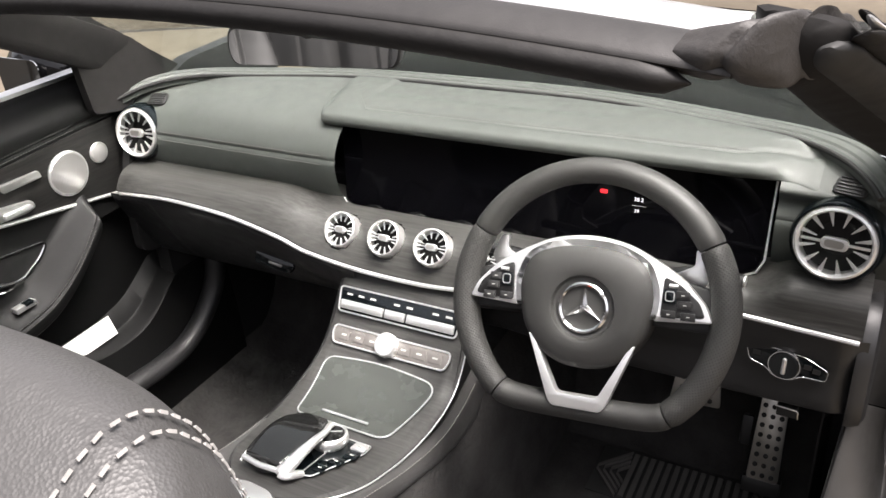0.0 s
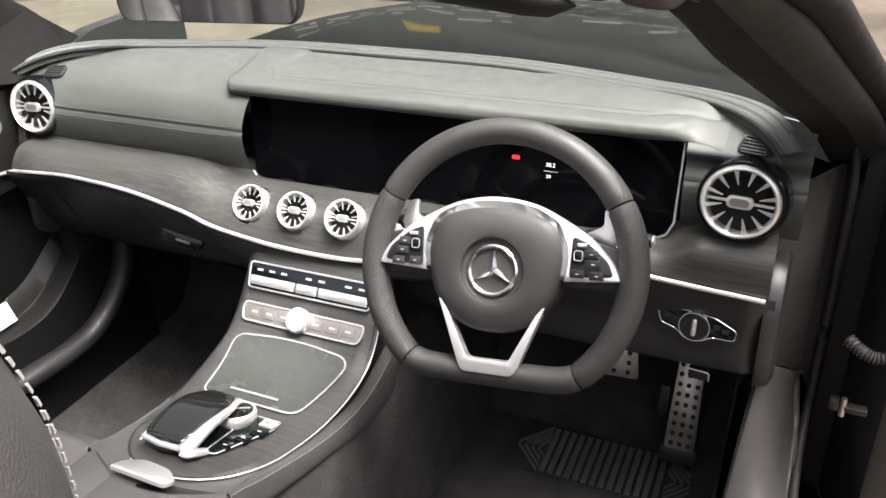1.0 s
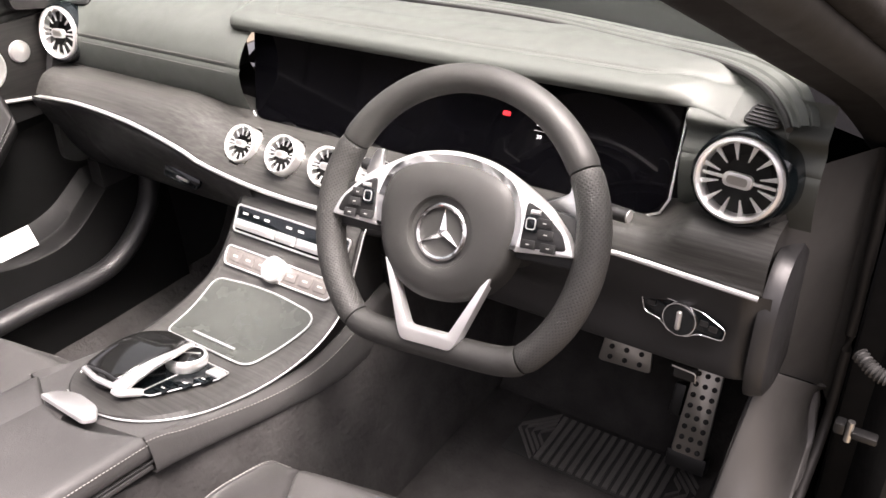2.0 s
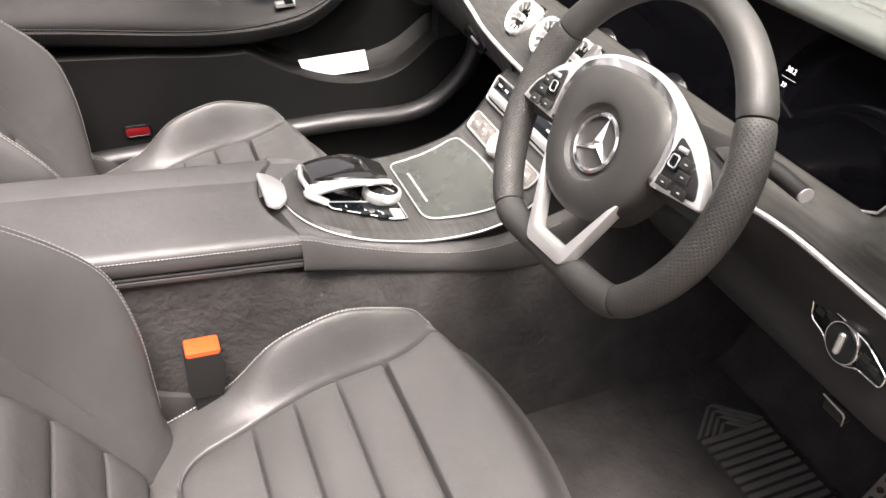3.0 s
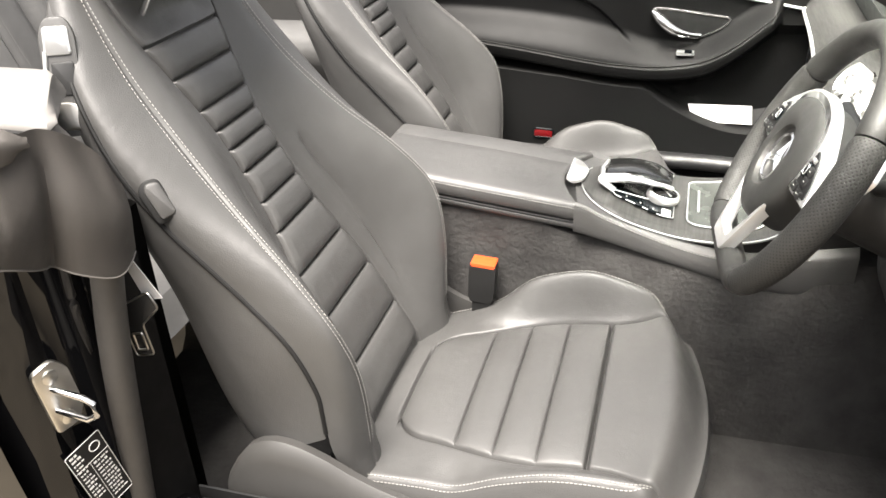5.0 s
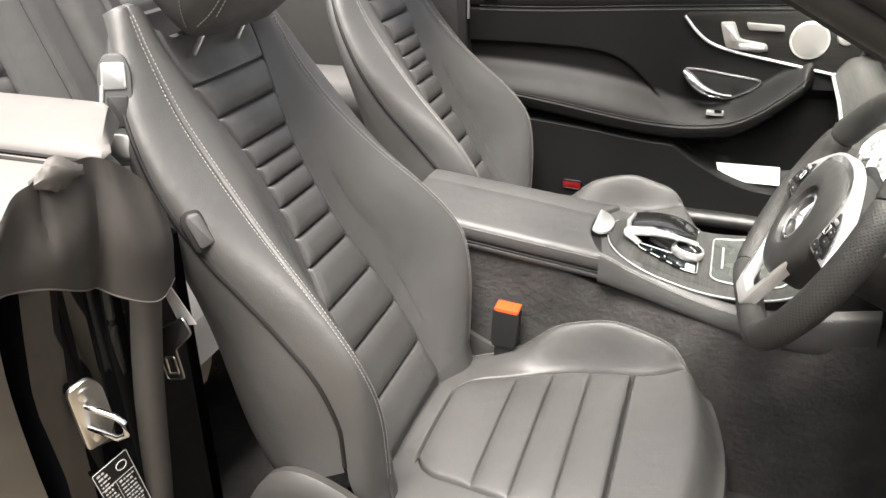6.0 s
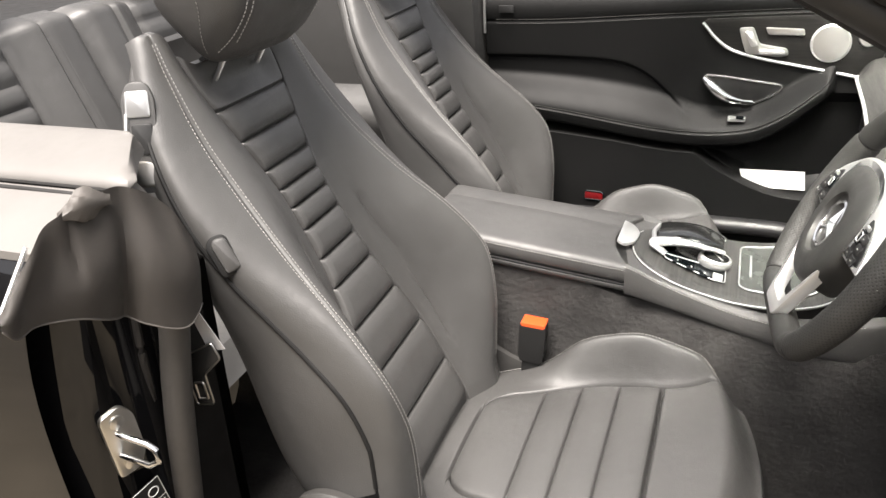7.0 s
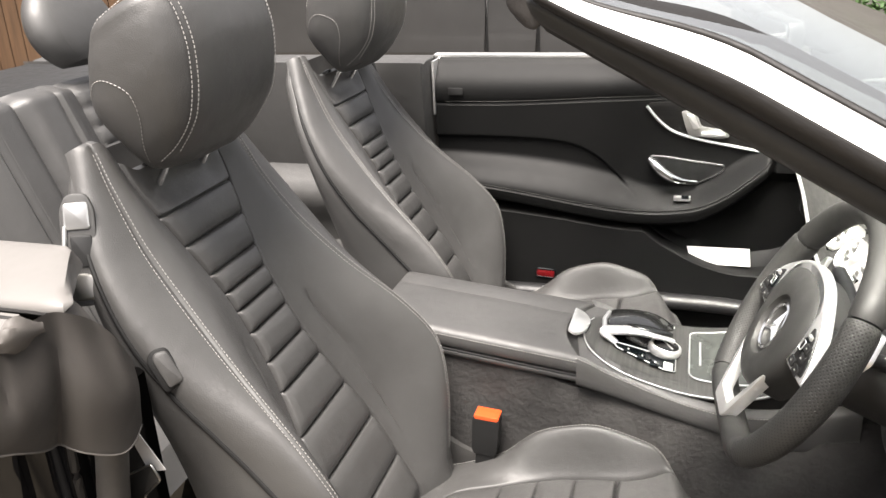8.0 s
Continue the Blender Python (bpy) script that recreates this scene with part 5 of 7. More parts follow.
    for i in range(49):
        v = 0.664 + 0.250 * (0.5 - 0.5 * math.cos(math.pi * i / 48))
        mid, d, w = curve_at(H_MID, v), curve_at(H_DEEP, v), curve_at(H_WIDE, v)
        ring_pts = []
        for k in range(120):
            an = 2 * math.pi * k / 120
            cs, sn = math.cos(an), math.sin(an)
            s = math.copysign(abs(cs) ** 0.56, cs) * w
            n = math.copysign(abs(sn) ** 0.74, sn) * d
            n -= math.copysign(0.003, n) * bump_at(abs(s) - 0.112, 0.003)
            ring_pts.append(back_pt(s + HEAD_X * side, v, mid + n))
        hb.append(ring_pts)
    bm = loft(hb)
    head = part("headrest", bm, LEATHER, seat, "padded black leather headrest")

    def on_head(v, frac, front=True):
        """A place on the headrest's face at a share of its half-width."""
        mid, d, w = curve_at(H_MID, v), curve_at(H_DEEP, v), curve_at(H_WIDE, v)
        cs = abs(frac) ** (1 / 0.56)
        sn = math.sqrt(max(0.0, 1 - cs * cs))
        return back_pt(frac * w + HEAD_X * side, v, mid + (sn ** 0.74 * d if front else -(sn ** 0.74) * d))

    def side_of_head(v, n):
        mid, d, w = curve_at(H_MID, v), curve_at(H_DEEP, v), curve_at(H_WIDE, v)
        q = max(-0.999, min(0.999, (n - mid) / d))
        sn = abs(q) ** (1 / 0.74)
        return back_pt(math.sqrt(1 - sn * sn) ** 0.56 * w, v, n)

    for sgn in (1, -1):
        bm = None
        for s0 in (0.1165, 0.1075):
            top = 0.90
            while curve_at(H_WIDE, top) > s0 + 0.0006 and top < 0.9135:
                top += 0.0003
            vs2 = [0.684 + (top - 0.684) * math.sin(math.pi / 2 * i / 90) for i in range(91)]
            line = [on_head(v, sgn * s0 / curve_at(H_WIDE, v)) for v in vs2] + [on_head(v, sgn * s0 / curve_at(H_WIDE, v), False) for v in reversed(vs2[45:-1])]
            nrm = []
            for i in range(len(line)):
                g = (line[min(i + 1, len(line) - 1)] - line[max(i - 1, 0)]).normalized()
                nrm.append((g.cross(Vector((1, 0, 0))) * -1 + Vector((sgn * 0.25, 0, 0))).normalized())
            if (nrm[10].dot(BN)) < 0:
                nrm = [Vector((q.x, -q.y, -q.z)) for q in nrm]
            bm = stitches(line, nrm, dash=0.0038, gap=0.0024, width=0.0008, lift=0.0012, bm=bm)
        part("stitching", bm, THREAD, head, "pale double stitching", kind="stuff")
        arch = spline([(v, n, 0) for v, n in ((0.690, 0.066), (0.712, 0.086), (0.742, 0.112), (0.774, 0.122), (0.802, 0.1), (0.808, 0.074), (0.796, 0.05))], 6)
        line = [side_of_head(p.x, p.y) for p in arch]
        line = [Vector((sgn * p.x + HEAD_X * side, p.y, p.z)) for p in line]
        bm = stitches(line, Vector((sgn, 0, 0)), dash=0.0038, gap=0.0024, width=0.0006, lift=0.001)
        part("stitching", bm, THREAD, head, "pale arched stitching", kind="stuff")
    for s in (-0.06, 0.06):
        part("headrest_post", tube([back_pt(s, 0.66, 0.0), back_pt(s, 0.695, 0.06)], 0.0055, 12), CHROME, seat, "chrome headrest post")
        part("post_collar", revolve([(0.012, 0.0), (0.012, 0.006), (0.008, 0.008)], Matrix.Translation(back_pt(s, 0.69, 0.006)) @ BUP.to_track_quat("Z", "Y").to_matrix().to_4x4(), 16), DARK_PLASTIC, seat)
    return seat


SEAT_BASE = pose(0.394, -0.551, 0.207)
driver_seat = build_seat(SEAT_BASE, 1)
passenger_seat = build_seat(pose(-0.385, -0.612, 0.203), -1)
tagged(driver_seat, "black leather driver's seat with ribbed insert and pale stitching")
tagged(passenger_seat, "black leather passenger seat with ribbed insert and pale stitching")


def seat_handles(seat, sgn):
    """Fold lever at the shoulder and release button on the outer bolster."""
    def at(s, v, n):
        return back_pt(sgn * s, v, n)
    # release button: a tongue in a small recess on the bolster's outer face
    nrm = (Vector((sgn * 0.72, 0, 0)) + BN * 0.69).normalized()
    m = frame_of(at(0.2585, 0.441, 0.012), nrm.cross(BUP) * sgn, BUP * sgn)
    if (m.to_3x3() @ Vector((0, 0, 1))).dot(nrm) < 0:
        m = frame_of(at(0.2585, 0.441, 0.012), BUP.cross(nrm), BUP)
    o = rounded([(-0.017, -0.029), (0.014, -0.029), (0.015, 0.026), (-0.004, 0.031), (-0.017, 0.022)], 0.008, 4)
    rec = part("button_recess", slab(o, 0.006, m @ pose(0, 0, -0.0035), 0.002), VENT_BLACK, seat, "dark button recess")
    o = rounded([(-0.010, -0.025), (0.013, -0.025), (0.013, 0.022), (-0.003, 0.027), (-0.010, 0.018)], 0.006, 4)
    part("release_button", slab(o, 0.009, m @ pose(0, 0, -0.002), 0.004), LEATHER, rec, "black backrest release button")
    # shoulder fold lever: dark housing with two silver plates and a grip between
    out = Vector((sgn * 0.82, 0.5, 0.28)).normalized()
    up = Vector((-sgn * 0.36, -0.18, 0.92))
    up = (up - out * up.dot(out)).normalized()
    fwd = up.cross(out) * (1 if sgn > 0 else -1)
    c = Vector((sgn * 0.2365, -0.300, 0.756))
    m2 = Matrix(((fwd.x, up.x, out.x, c.x), (fwd.y, up.y, out.y, c.y), (fwd.z, up.z, out.z, c.z), (0, 0, 0, 1)))
    m2 = m2 @ pose(0, 0, -0.006) @ Matrix.Diagonal((1.05, 1.0, 0.7, 1))
    o2 = rounded([(-0.022, -0.078), (0.018, -0.078), (0.02, 0.05), (0.012, 0.072), (-0.012, 0.072), (-0.022, 0.05)], 0.009, 4)
    lev = part("fold_lever", slab(o2, 0.012, m2 @ pose(0, 0, -0.004), 0.003), LEATHER, seat, "shoulder fold lever housing")
    part("lever_plate", slab(rounded([(-0.018, 0.024), (0.014, 0.024), (0.014, 0.06), (-0.016, 0.06)], 0.005, 4), 0.012, m2, 0.003), PALE_METAL, lev, "silver lever plate")
    part("lever_plate", slab(rounded([(-0.018, -0.07), (0.015, -0.07), (0.015, -0.04), (0.002, -0.034), (-0.018, -0.034)], 0.005, 4), 0.012, m2, 0.003), STEEL, lev, "silver lever plate")
    part("lever_bar", tube([m2 @ Vector((-0.019, -0.05, 0.009)), m2 @ Vector((-0.021, -0.01, 0.009)), m2 @ Vector((-0.016, 0.03, 0.009))], 0.003, 8), SATIN, lev)
    part("lever_grip", slab(rounded([(-0.012, -0.026), (0.014, -0.026), (0.014, 0.016), (-0.012, 0.016)], 0.004, 4), 0.011, m2, 0.002), PLASTIC, lev)


seat_handles(driver_seat, 1)
seat_handles(passenger_seat, -1)


# belt buckles beside the console
def buckle(x, y, z, material, label, lean):
    b = thing("seat_belt_buckle", pose(x, y, z - 0.16, lean, 0, 0), label, "seat belt buckle", "seat belt buckles", local=True)
    part("housing", loft([[(a * k, c * k2, h) for a, c in ((-0.026, -0.014), (0.026, -0.014), (0.026, 0.014), (-0.026, 0.014))] for h, k, k2 in ((0.075, 0.8, 0.8), (0.09, 0.95, 1), (0.15, 1, 1), (0.158, 0.96, 0.9))]), DARK_PLASTIC, b, "black buckle housing").matrix_basis = pose(0, 0, 0, 0, 0, 90)
    part("release_button", box((-0.021, -0.024, 0.146), (0.013, 0.024, 0.163), 0.003), material, b, "bright press button")
    part("stalk", box((-0.008, -0.018, 0.0), (0.008, 0.018, 0.09), 0.003), DARK_PLASTIC, b)
    return b


buckle(0.164, -0.435, 0.468, ORANGE, "black seat belt buckle with orange button beside the driver's seat", -4)


# ---- passenger door ----
DOOR_X = -0.745
door = thing("passenger_door", pose(-0.76, -0.3, 0.25), "closed passenger door with black leather panel and wood insert", "car door")
STITCH_Z = [(-0.80, 0.868), (-0.57, 0.872), (-0.27, 0.889), (0.05, 0.905), (0.3, 0.915)]
INS_LOW = [(-0.201, 0.872), (-0.165, 0.832), (-0.124, 0.804), (-0.06, 0.786), (0.015, 0.772), (0.09, 0.759), (0.162, 0.746), (0.26, 0.728)]
RECESS = [(-0.80, 0.779), (-0.558, 0.779), (-0.406, 0.768), (-0.329, 0.735), (-0.249, 0.664), (-0.215, 0.634)]
ARM_LOW = [(-0.80, 0.640), (-0.715, 0.632), (-0.55, 0.612), (-0.314, 0.577), (-0.2, 0.569), (-0.122, 0.573), (-0.05, 0.588), (0.012, 0.622), (0.06, 0.662), (0.123, 0.722)]
ARM_TOP = [(-0.8, 0.708), (-0.55, 0.698), (-0.395, 0.681), (-0.245, 0.649), (-0.2, 0.634), (-0.12, 0.627), (-0.047, 0.645), (0.028, 0.698), (0.076, 0.732), (0.14, 0.765)]
BIN_TOP = [(-0.8, 0.60), (-0.605, 0.588), (-0.385, 0.567), (-0.25, 0.556), (-0.197, 0.548), (-0.142, 0.51), (-0.036, 0.458), (0.065, 0.437), (0.16, 0.45), (0.26, 0.52)]


def door_x(y, z):
    x = DOOR_X
    sz = curve_at(STITCH_Z, y)
    if z > sz:
        t = (z - sz) / (0.985 - sz)
        x = DOOR_X + 0.012 * math.sin(math.pi * min(1, t * 1.1)) - 0.05 * max(0, t) ** 1.6
    x -= 0.003 * bump_at(z - sz, 0.004)
    # armrest: an outward roll below a shallow recess, running on into the pull grip
    if y < 0.135:
        lo, hi = curve_at(ARM_LOW, y), curve_at(ARM_TOP, y)
        fade = smooth01((0.135 - y) / 0.03)
        if lo <= z < hi + 0.03:
            t = (z - lo) / (hi + 0.03 - lo)
            x += 0.060 * fade * (1 - smooth01((t - 0.2) / 0.8) - 0.06 * max(0.0, (0.2 - t) / 0.2) ** 2)
        elif lo - 0.02 < z < lo:
            x += 0.0564 * fade * math.sqrt(max(0.0, 1 - ((lo - z) / 0.02) ** 2))
        x -= 0.003 * bump_at(z - lo - 0.0255, 0.0022) * fade
        if y < -0.2:
            rec = curve_at(RECESS, y)
            x -= 0.011 * smooth01((rec - z) / 0.012) * smooth01((z - hi + 0.02) / 0.05) * smooth01((-0.2 - y) / 0.02)
    # pocket: the lower part stands proud of a dark recess
    bt = min(curve_at(BIN_TOP, y), curve_at(ARM_LOW, min(y, 0.123)) - 0.021)
    if z < bt:
        x += 0.05 * smooth01((bt - z) / 0.012) + 0.01 * smooth01((bt - z) / 0.2)
    elif y > -0.23:
        lo = curve_at(ARM_LOW, y) if y < 0.123 else 0.72
        if z < lo - 0.02:
            x -= 0.03 * smooth01((z - bt) / 0.02) * smooth01((lo - 0.02 - z) / 0.03) * smooth01((y + 0.23) / 0.04)
    return x


rows = []
NY = 240
for i in range(NY + 1):
    y = -0.782 + 1.2 * i / NY
    lo = curve_at(ARM_LOW, min(y, 0.123))
    hi = curve_at(ARM_TOP, min(y, 0.14))
    bt = min(curve_at(BIN_TOP, y), lo - 0.021)
    sz = curve_at(STITCH_Z, y)
    rec = min(max(curve_at(RECESS, min(y, -0.2)), hi + 0.031), sz - 0.02)
    marks = [(0.20, 12), (bt - 0.05, 8), (bt - 0.012, 8), (bt, 3), (bt + 0.0005, 8), (lo - 0.0201, 10), (lo, 8), (lo + 0.0225, 4), (lo + 0.0285, 22), (hi + 0.03, 14), (rec - 0.016, 10), (rec, 20), (sz - 0.012, 12), (sz + 0.012, 20), (0.985, 0)]
    zs = []
    for (z0, n), (z1, _) in zip(marks, marks[1:]):
        zs += [z0 + (z1 - z0) * k / n for k in range(n)]
    row = [(door_x(y, z), y, z) for z in zs + [0.985]]
    row += [(-0.805, y, 0.99), (-0.83, y, 0.985), (-0.835, y, 0.9), (-0.835, y, 0.2)]
    rows.append(row)
bm, vs = grid(rows)
cap(bm, vs[0])
cap(bm, list(reversed(vs[-1])))
bmesh.ops.recalc_face_normals(bm, faces=bm.faces)
part("panel", bm, SHADED_DOOR_LEATHER, door, "black leather door panel with armrest")
for dz in (0.005, -0.006):
    line = [(door_x(y, curve_at(STITCH_Z, y) + dz) + 0.0005, y, curve_at(STITCH_Z, y) + dz) for y in [-0.75 + 0.9 * i / 100 for i in range(101)]]
    part("stitching", stitches(line, (1, 0, 0), dash=0.004, gap=0.0025, width=0.0006), bpy.data.materials["dark_thread"], door, "grey stitching", kind="stuff")
bm = None
for dz in (0.0215, 0.0295):
    line = [(door_x(y, curve_at(ARM_LOW, y) + dz) + 0.0006, y, curve_at(ARM_LOW, y) + dz) for y in [-0.75 + 0.84 * i / 120 for i in range(121)]]
    bm = stitches(line, (1, 0, 0.1), dash=0.004, gap=0.0025, width=0.0006, bm=bm)
part("stitching", bm, bpy.data.materials["dark_thread"], door, "pale stitching", kind="stuff")
# outer skin and belt seal
part("belt_strip", box((-0.835, -0.8, 0.985), (-0.80, 0.35, 0.996), 0.003), SATIN, door, "bright belt strip")
# wood insert with a silver border
DM = frame_of((DOOR_X + 0.002, 0, 0), (0, 1, 0), (0, 0, 1))
low = [(p.x, p.y) for p in spline([(a, b, 0) for a, b in INS_LOW], 5)]
up = [(y, curve_at(STITCH_Z, y) - 0.012) for y in [0.26 - 0.45 * i / 20 for i in range(21)]]
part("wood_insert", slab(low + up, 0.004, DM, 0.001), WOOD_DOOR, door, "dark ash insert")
part("silver_border", tube([(DOOR_X + 0.006, a, b) for a, b in low], 0.0042, 8), SATIN, door, "thin silver border")
# speakers
for y, z, r in ((0.104, 0.826, 0.045), (0.186, 0.84, 0.021)):
    m = frame_of((DOOR_X + 0.004, y, z), (0, 1, 0), (0, 0, 1))
    sp = part("speaker", revolve([(r, 0.0), (r, 0.004), (r * 0.93, 0.0075), (r * 0.5, 0.009), (0, 0.0095)], m, 36), PALE_METAL, door, "brushed metal speaker grille")
    part("speaker_ring", revolve([(r * 1.05, 0.0), (r * 1.04, 0.005), (r * 0.985, 0.0065), (r * 0.97, 0.004)], m, 36, caps=False), SATIN, sp)
m = frame_of((DOOR_X + 0.006, 0, 0), (0, 1, 0), (0, 0, 1))
# seat adjuster, shaped like a small seat, and memory keys
part("seat_adjuster", slab(rounded([(-0.113, 0.861), (-0.078, 0.864), (-0.06, 0.822), (0.006, 0.812), (0.012, 0.795), (-0.01, 0.79), (-0.09, 0.797), (-0.1, 0.82)], 0.008, 4), 0.008, m, 0.002), PALE_METAL, door, "seat-shaped silver adjuster")
part("adjuster_back", slab(rounded([(-0.098, 0.853), (-0.08, 0.853), (-0.064, 0.818), (-0.08, 0.815)], 0.004, 3), 0.014, m, 0.002), SATIN, door)
part("adjuster_base", slab(rounded([(-0.06, 0.808), (-0.002, 0.808), (0.004, 0.797), (-0.06, 0.797)], 0.004, 3), 0.014, m, 0.002), SATIN, door)
part("memory_keys", slab(rounded([(-0.05, 0.863), (0.04, 0.86), (0.044, 0.844), (-0.042, 0.845)], 0.005, 3), 0.006, m, 0.0015), PALE_METAL, door, "silver memory key bar")
# inner handle in its bowl
hm = frame_of((DOOR_X + 0.001, 0, 0), (0, 1, 0), (0, 0, 1))
bowl = rounded([(-0.193, 0.737), (-0.15, 0.736), (0.013, 0.716), (-0.012, 0.69), (-0.07, 0.661), (-0.13, 0.672), (-0.175, 0.705)], 0.018, 5)
hd = part("handle_bowl", slab(bowl, 0.003, hm, 0.001), VENT_BLACK, door, "dark handle bowl")
part("bowl_rim", ring_bar(bowl, 0.003, hm @ pose(0, 0, 0.003)), CHROME, hd, "chrome rim")
lev = spline([(DOOR_X + 0.006, -0.186, 0.728), (DOOR_X + 0.022, -0.165, 0.712), (DOOR_X + 0.026, -0.135, 0.69), (DOOR_X + 0.022, -0.1, 0.677), (DOOR_X + 0.012, -0.062, 0.672)], 6)
part("door_handle", tube(lev, [0.006 + 0.008 * math.sin(math.pi * min(1, i / 24 + 0.12)) for i in range(25)], 12, flat=1.0), CHROME, door, "chrome door handle")
sw = part("window_switch", box((DOOR_X + 0.028, -0.118, 0.627), (DOOR_X + 0.046, -0.074, 0.638), 0.002), SATIN, door, "window switch")
part("switch_tip", box((DOOR_X + 0.032, -0.098, 0.634), (DOOR_X + 0.047, -0.079, 0.6395), 0.0015), GLOSS_BLACK, sw, "black switch tip")
# stands in for the passenger's red belt buckle; the door has no lamp here
SPOT_AT = frame_of((-0.687, 0, 0), (0, 1, 0), (0, 0, 1))
spot_o = rounded([(-0.484, 0.386), (-0.430, 0.384), (-0.430, 0.408), (-0.484, 0.410)], 0.007, 4)
buckle_spot = part("red_buckle_spot", slab(spot_o, 0.006, SPOT_AT, 0.001), RED, door, "red of the passenger belt buckle, set on the door panel")
part("spot_rim", ring_bar(spot_o, 0.003, SPOT_AT @ pose(0, 0, 0.004)), GLOSS_BLACK, buckle_spot, "black rim")
part("airbag_tag", slab(rounded([(-0.742, 0.893), (-0.70, 0.893), (-0.70, 0.913), (-0.742, 0.913)], 0.003, 3), 0.003, frame_of((DOOR_X + 0.008, 0, 0), (0, 1, 0), (0, 0, 1)), 0.001), PLASTIC, door, "small dark airbag tag")
part("edge_trim", box((-0.80, -0.790, 0.835), (-0.742, -0.783, 0.985), 0.002), SATIN, door, "silver edge trim")
# white paper in the door pocket
pp = bmesh.new()
pv = [pp.verts.new(q) for q in ((-0.735, -0.075, 0.487), (-0.735, 0.088, 0.489), (-0.728, 0.094, 0.44), (-0.728, -0.06, 0.44))]
pw = [pp.verts.new((v.co.x - 0.001, v.co.y, v.co.z)) for v in pv]
pp.faces.new(pv)
pp.faces.new(list(reversed(pw)))
for k in range(4):
    pp.faces.new((pv[k], pw[k], pw[(k + 1) % 4], pv[(k + 1) % 4]))
bmesh.ops.recalc_face_normals(pp, faces=pp.faces)
solo("paper_sheet", pp, PAPER, "white paper sheet standing in the door pocket", "paper", smooth=False)


# ---- pedals and mat ----
def pedal(name, m, w, h, label, arm):
    p = thing(name, m, label, "pedal", "pedals", local=True)
    part("plate", slab(rounded([(-w / 2, 0), (w / 2, 0), (w / 2 * 0.85, h), (-w / 2 * 0.85, h)], 0.008, 4), 0.006, Matrix(), 0.002), STEEL, p, "brushed steel plate")
    for i in range(3):
        for j in range(int(h / 0.02)):
            part("stud", revolve([(0.0048, 0.004), (0.0048, 0.0085), (0.003, 0.0095), (0, 0.0095)], pose((i - 1) * w * 0.28, 0.012 + j * 0.02, 0), 10), RUBBER, p)
    part("arm", box((-0.012, h * 0.2, -0.04), (0.012, h * 0.2 + arm, -0.002), 0.003), DARK_PLASTIC, p)
    return p


accel = pedal("accelerator_pedal", frame_of((0.612, 0.449, 0.212), (1, 0, 0), (0.012, 0.075, 0.15)), 0.06, 0.185, "steel accelerator pedal with rubber studs", 0.12)
part("foot", box((-0.036, -0.028, -0.03), (0.036, 0.004, 0.006), 0.004), DARK_PLASTIC, accel, "dark hinged foot of the pedal")
part("arm_cover", box((-0.055, 0.06, -0.03), (-0.034, 0.12, -0.008), 0.004), DARK_PLASTIC, accel)
pedal("brake_pedal", frame_of((0.464, 0.49, 0.328), (1, 0.1, -0.02), (0, 0.03, 0.07)), 0.1, 0.07, "steel brake pedal with rubber studs", 0.2)
bm = box((0.175, -0.06, 0.142), (0.672, 0.50, 0.150), 0.003)
mat = thing("floor_mat", pose(0.41, 0.2, 0.142), "black carpet floor mat with ribbed rubber heel pad", "floor mat")
part("carpet", bm, CARPET, mat)
heel = part("heel_pad", box((0.283, 0.345, 0.1495), (0.665, 0.487, 0.1525), 0.001), RUBBER, mat, "ribbed rubber heel pad")
for k in range(14):
    x = 0.352 + 0.0176 * k
    part("rib", box((x, 0.350, 0.1522), (x + 0.0105, 0.482, 0.157), 0.001), HEEL, heel, smooth=False)
# nested angled ribs at both ends of the pad
for sx, x0 in ((1, 0.288), (-1, 0.660)):
    for k in range(4):
        reach = 0.058 - 0.013 * k
        for sgn in (1, -1):
            bm = bmesh.new()
            o = [(0, 0), (reach, sgn * reach * 1.08), (reach, sgn * (reach * 1.08 + 0.0085)), (0, sgn * 0.0085)]
            slab([(sx * a, b) for a, b in o], 0.0045, pose(x0 + sx * 0.0145 * k, 0.4155, 0.1522), bm=bm)
            part("rib", bm, HEEL, heel, smooth=False)

# ---- sill, kick panel and door opening on the driver's side ----
def sill_profile():
    return [(0.70, 0.2), (0.70, 0.30), (0.715, 0.335), (0.76, 0.35), (0.80, 0.345), (0.815, 0.33), (0.82, 0.26), (0.86, 0.24), (0.88, 0.2), (0.88, 0.0), (0.70, 0.0)]


bm = loft([[(a, y, b) for a, b in sill_profile()] for y in (-0.78, -0.4, 0.0, 0.3, 0.6)])
solo("door_sill", bm, PAINT, "black painted door sill of the open driver's door", "sill", "structure")
bm = bmesh.new()
slab([(-0.75, 0.13), (0.62, 0.13), (0.62, 0.338), (-0.75, 0.338)], 0.004, frame_of((0.696, 0, 0), (0, 1, 0), (0, 0, 1)), bm=bm)
solo("sill_trim", bm, PLASTIC, "dark plastic inner sill trim", "trim", "structure")
kick = rounded([(0.25, 0.13), (0.75, 0.13), (0.75, 0.98), (0.45, 0.97), (0.33, 0.92), (0.27, 0.80)], 0.03, 4)
solo("kick_panel", slab(kick, -0.04, frame_of((-0.70, 0, 0), (0, 1, 0), (0, 0, 1))), PLASTIC, "dark footwell side panel", "trim", "structure")
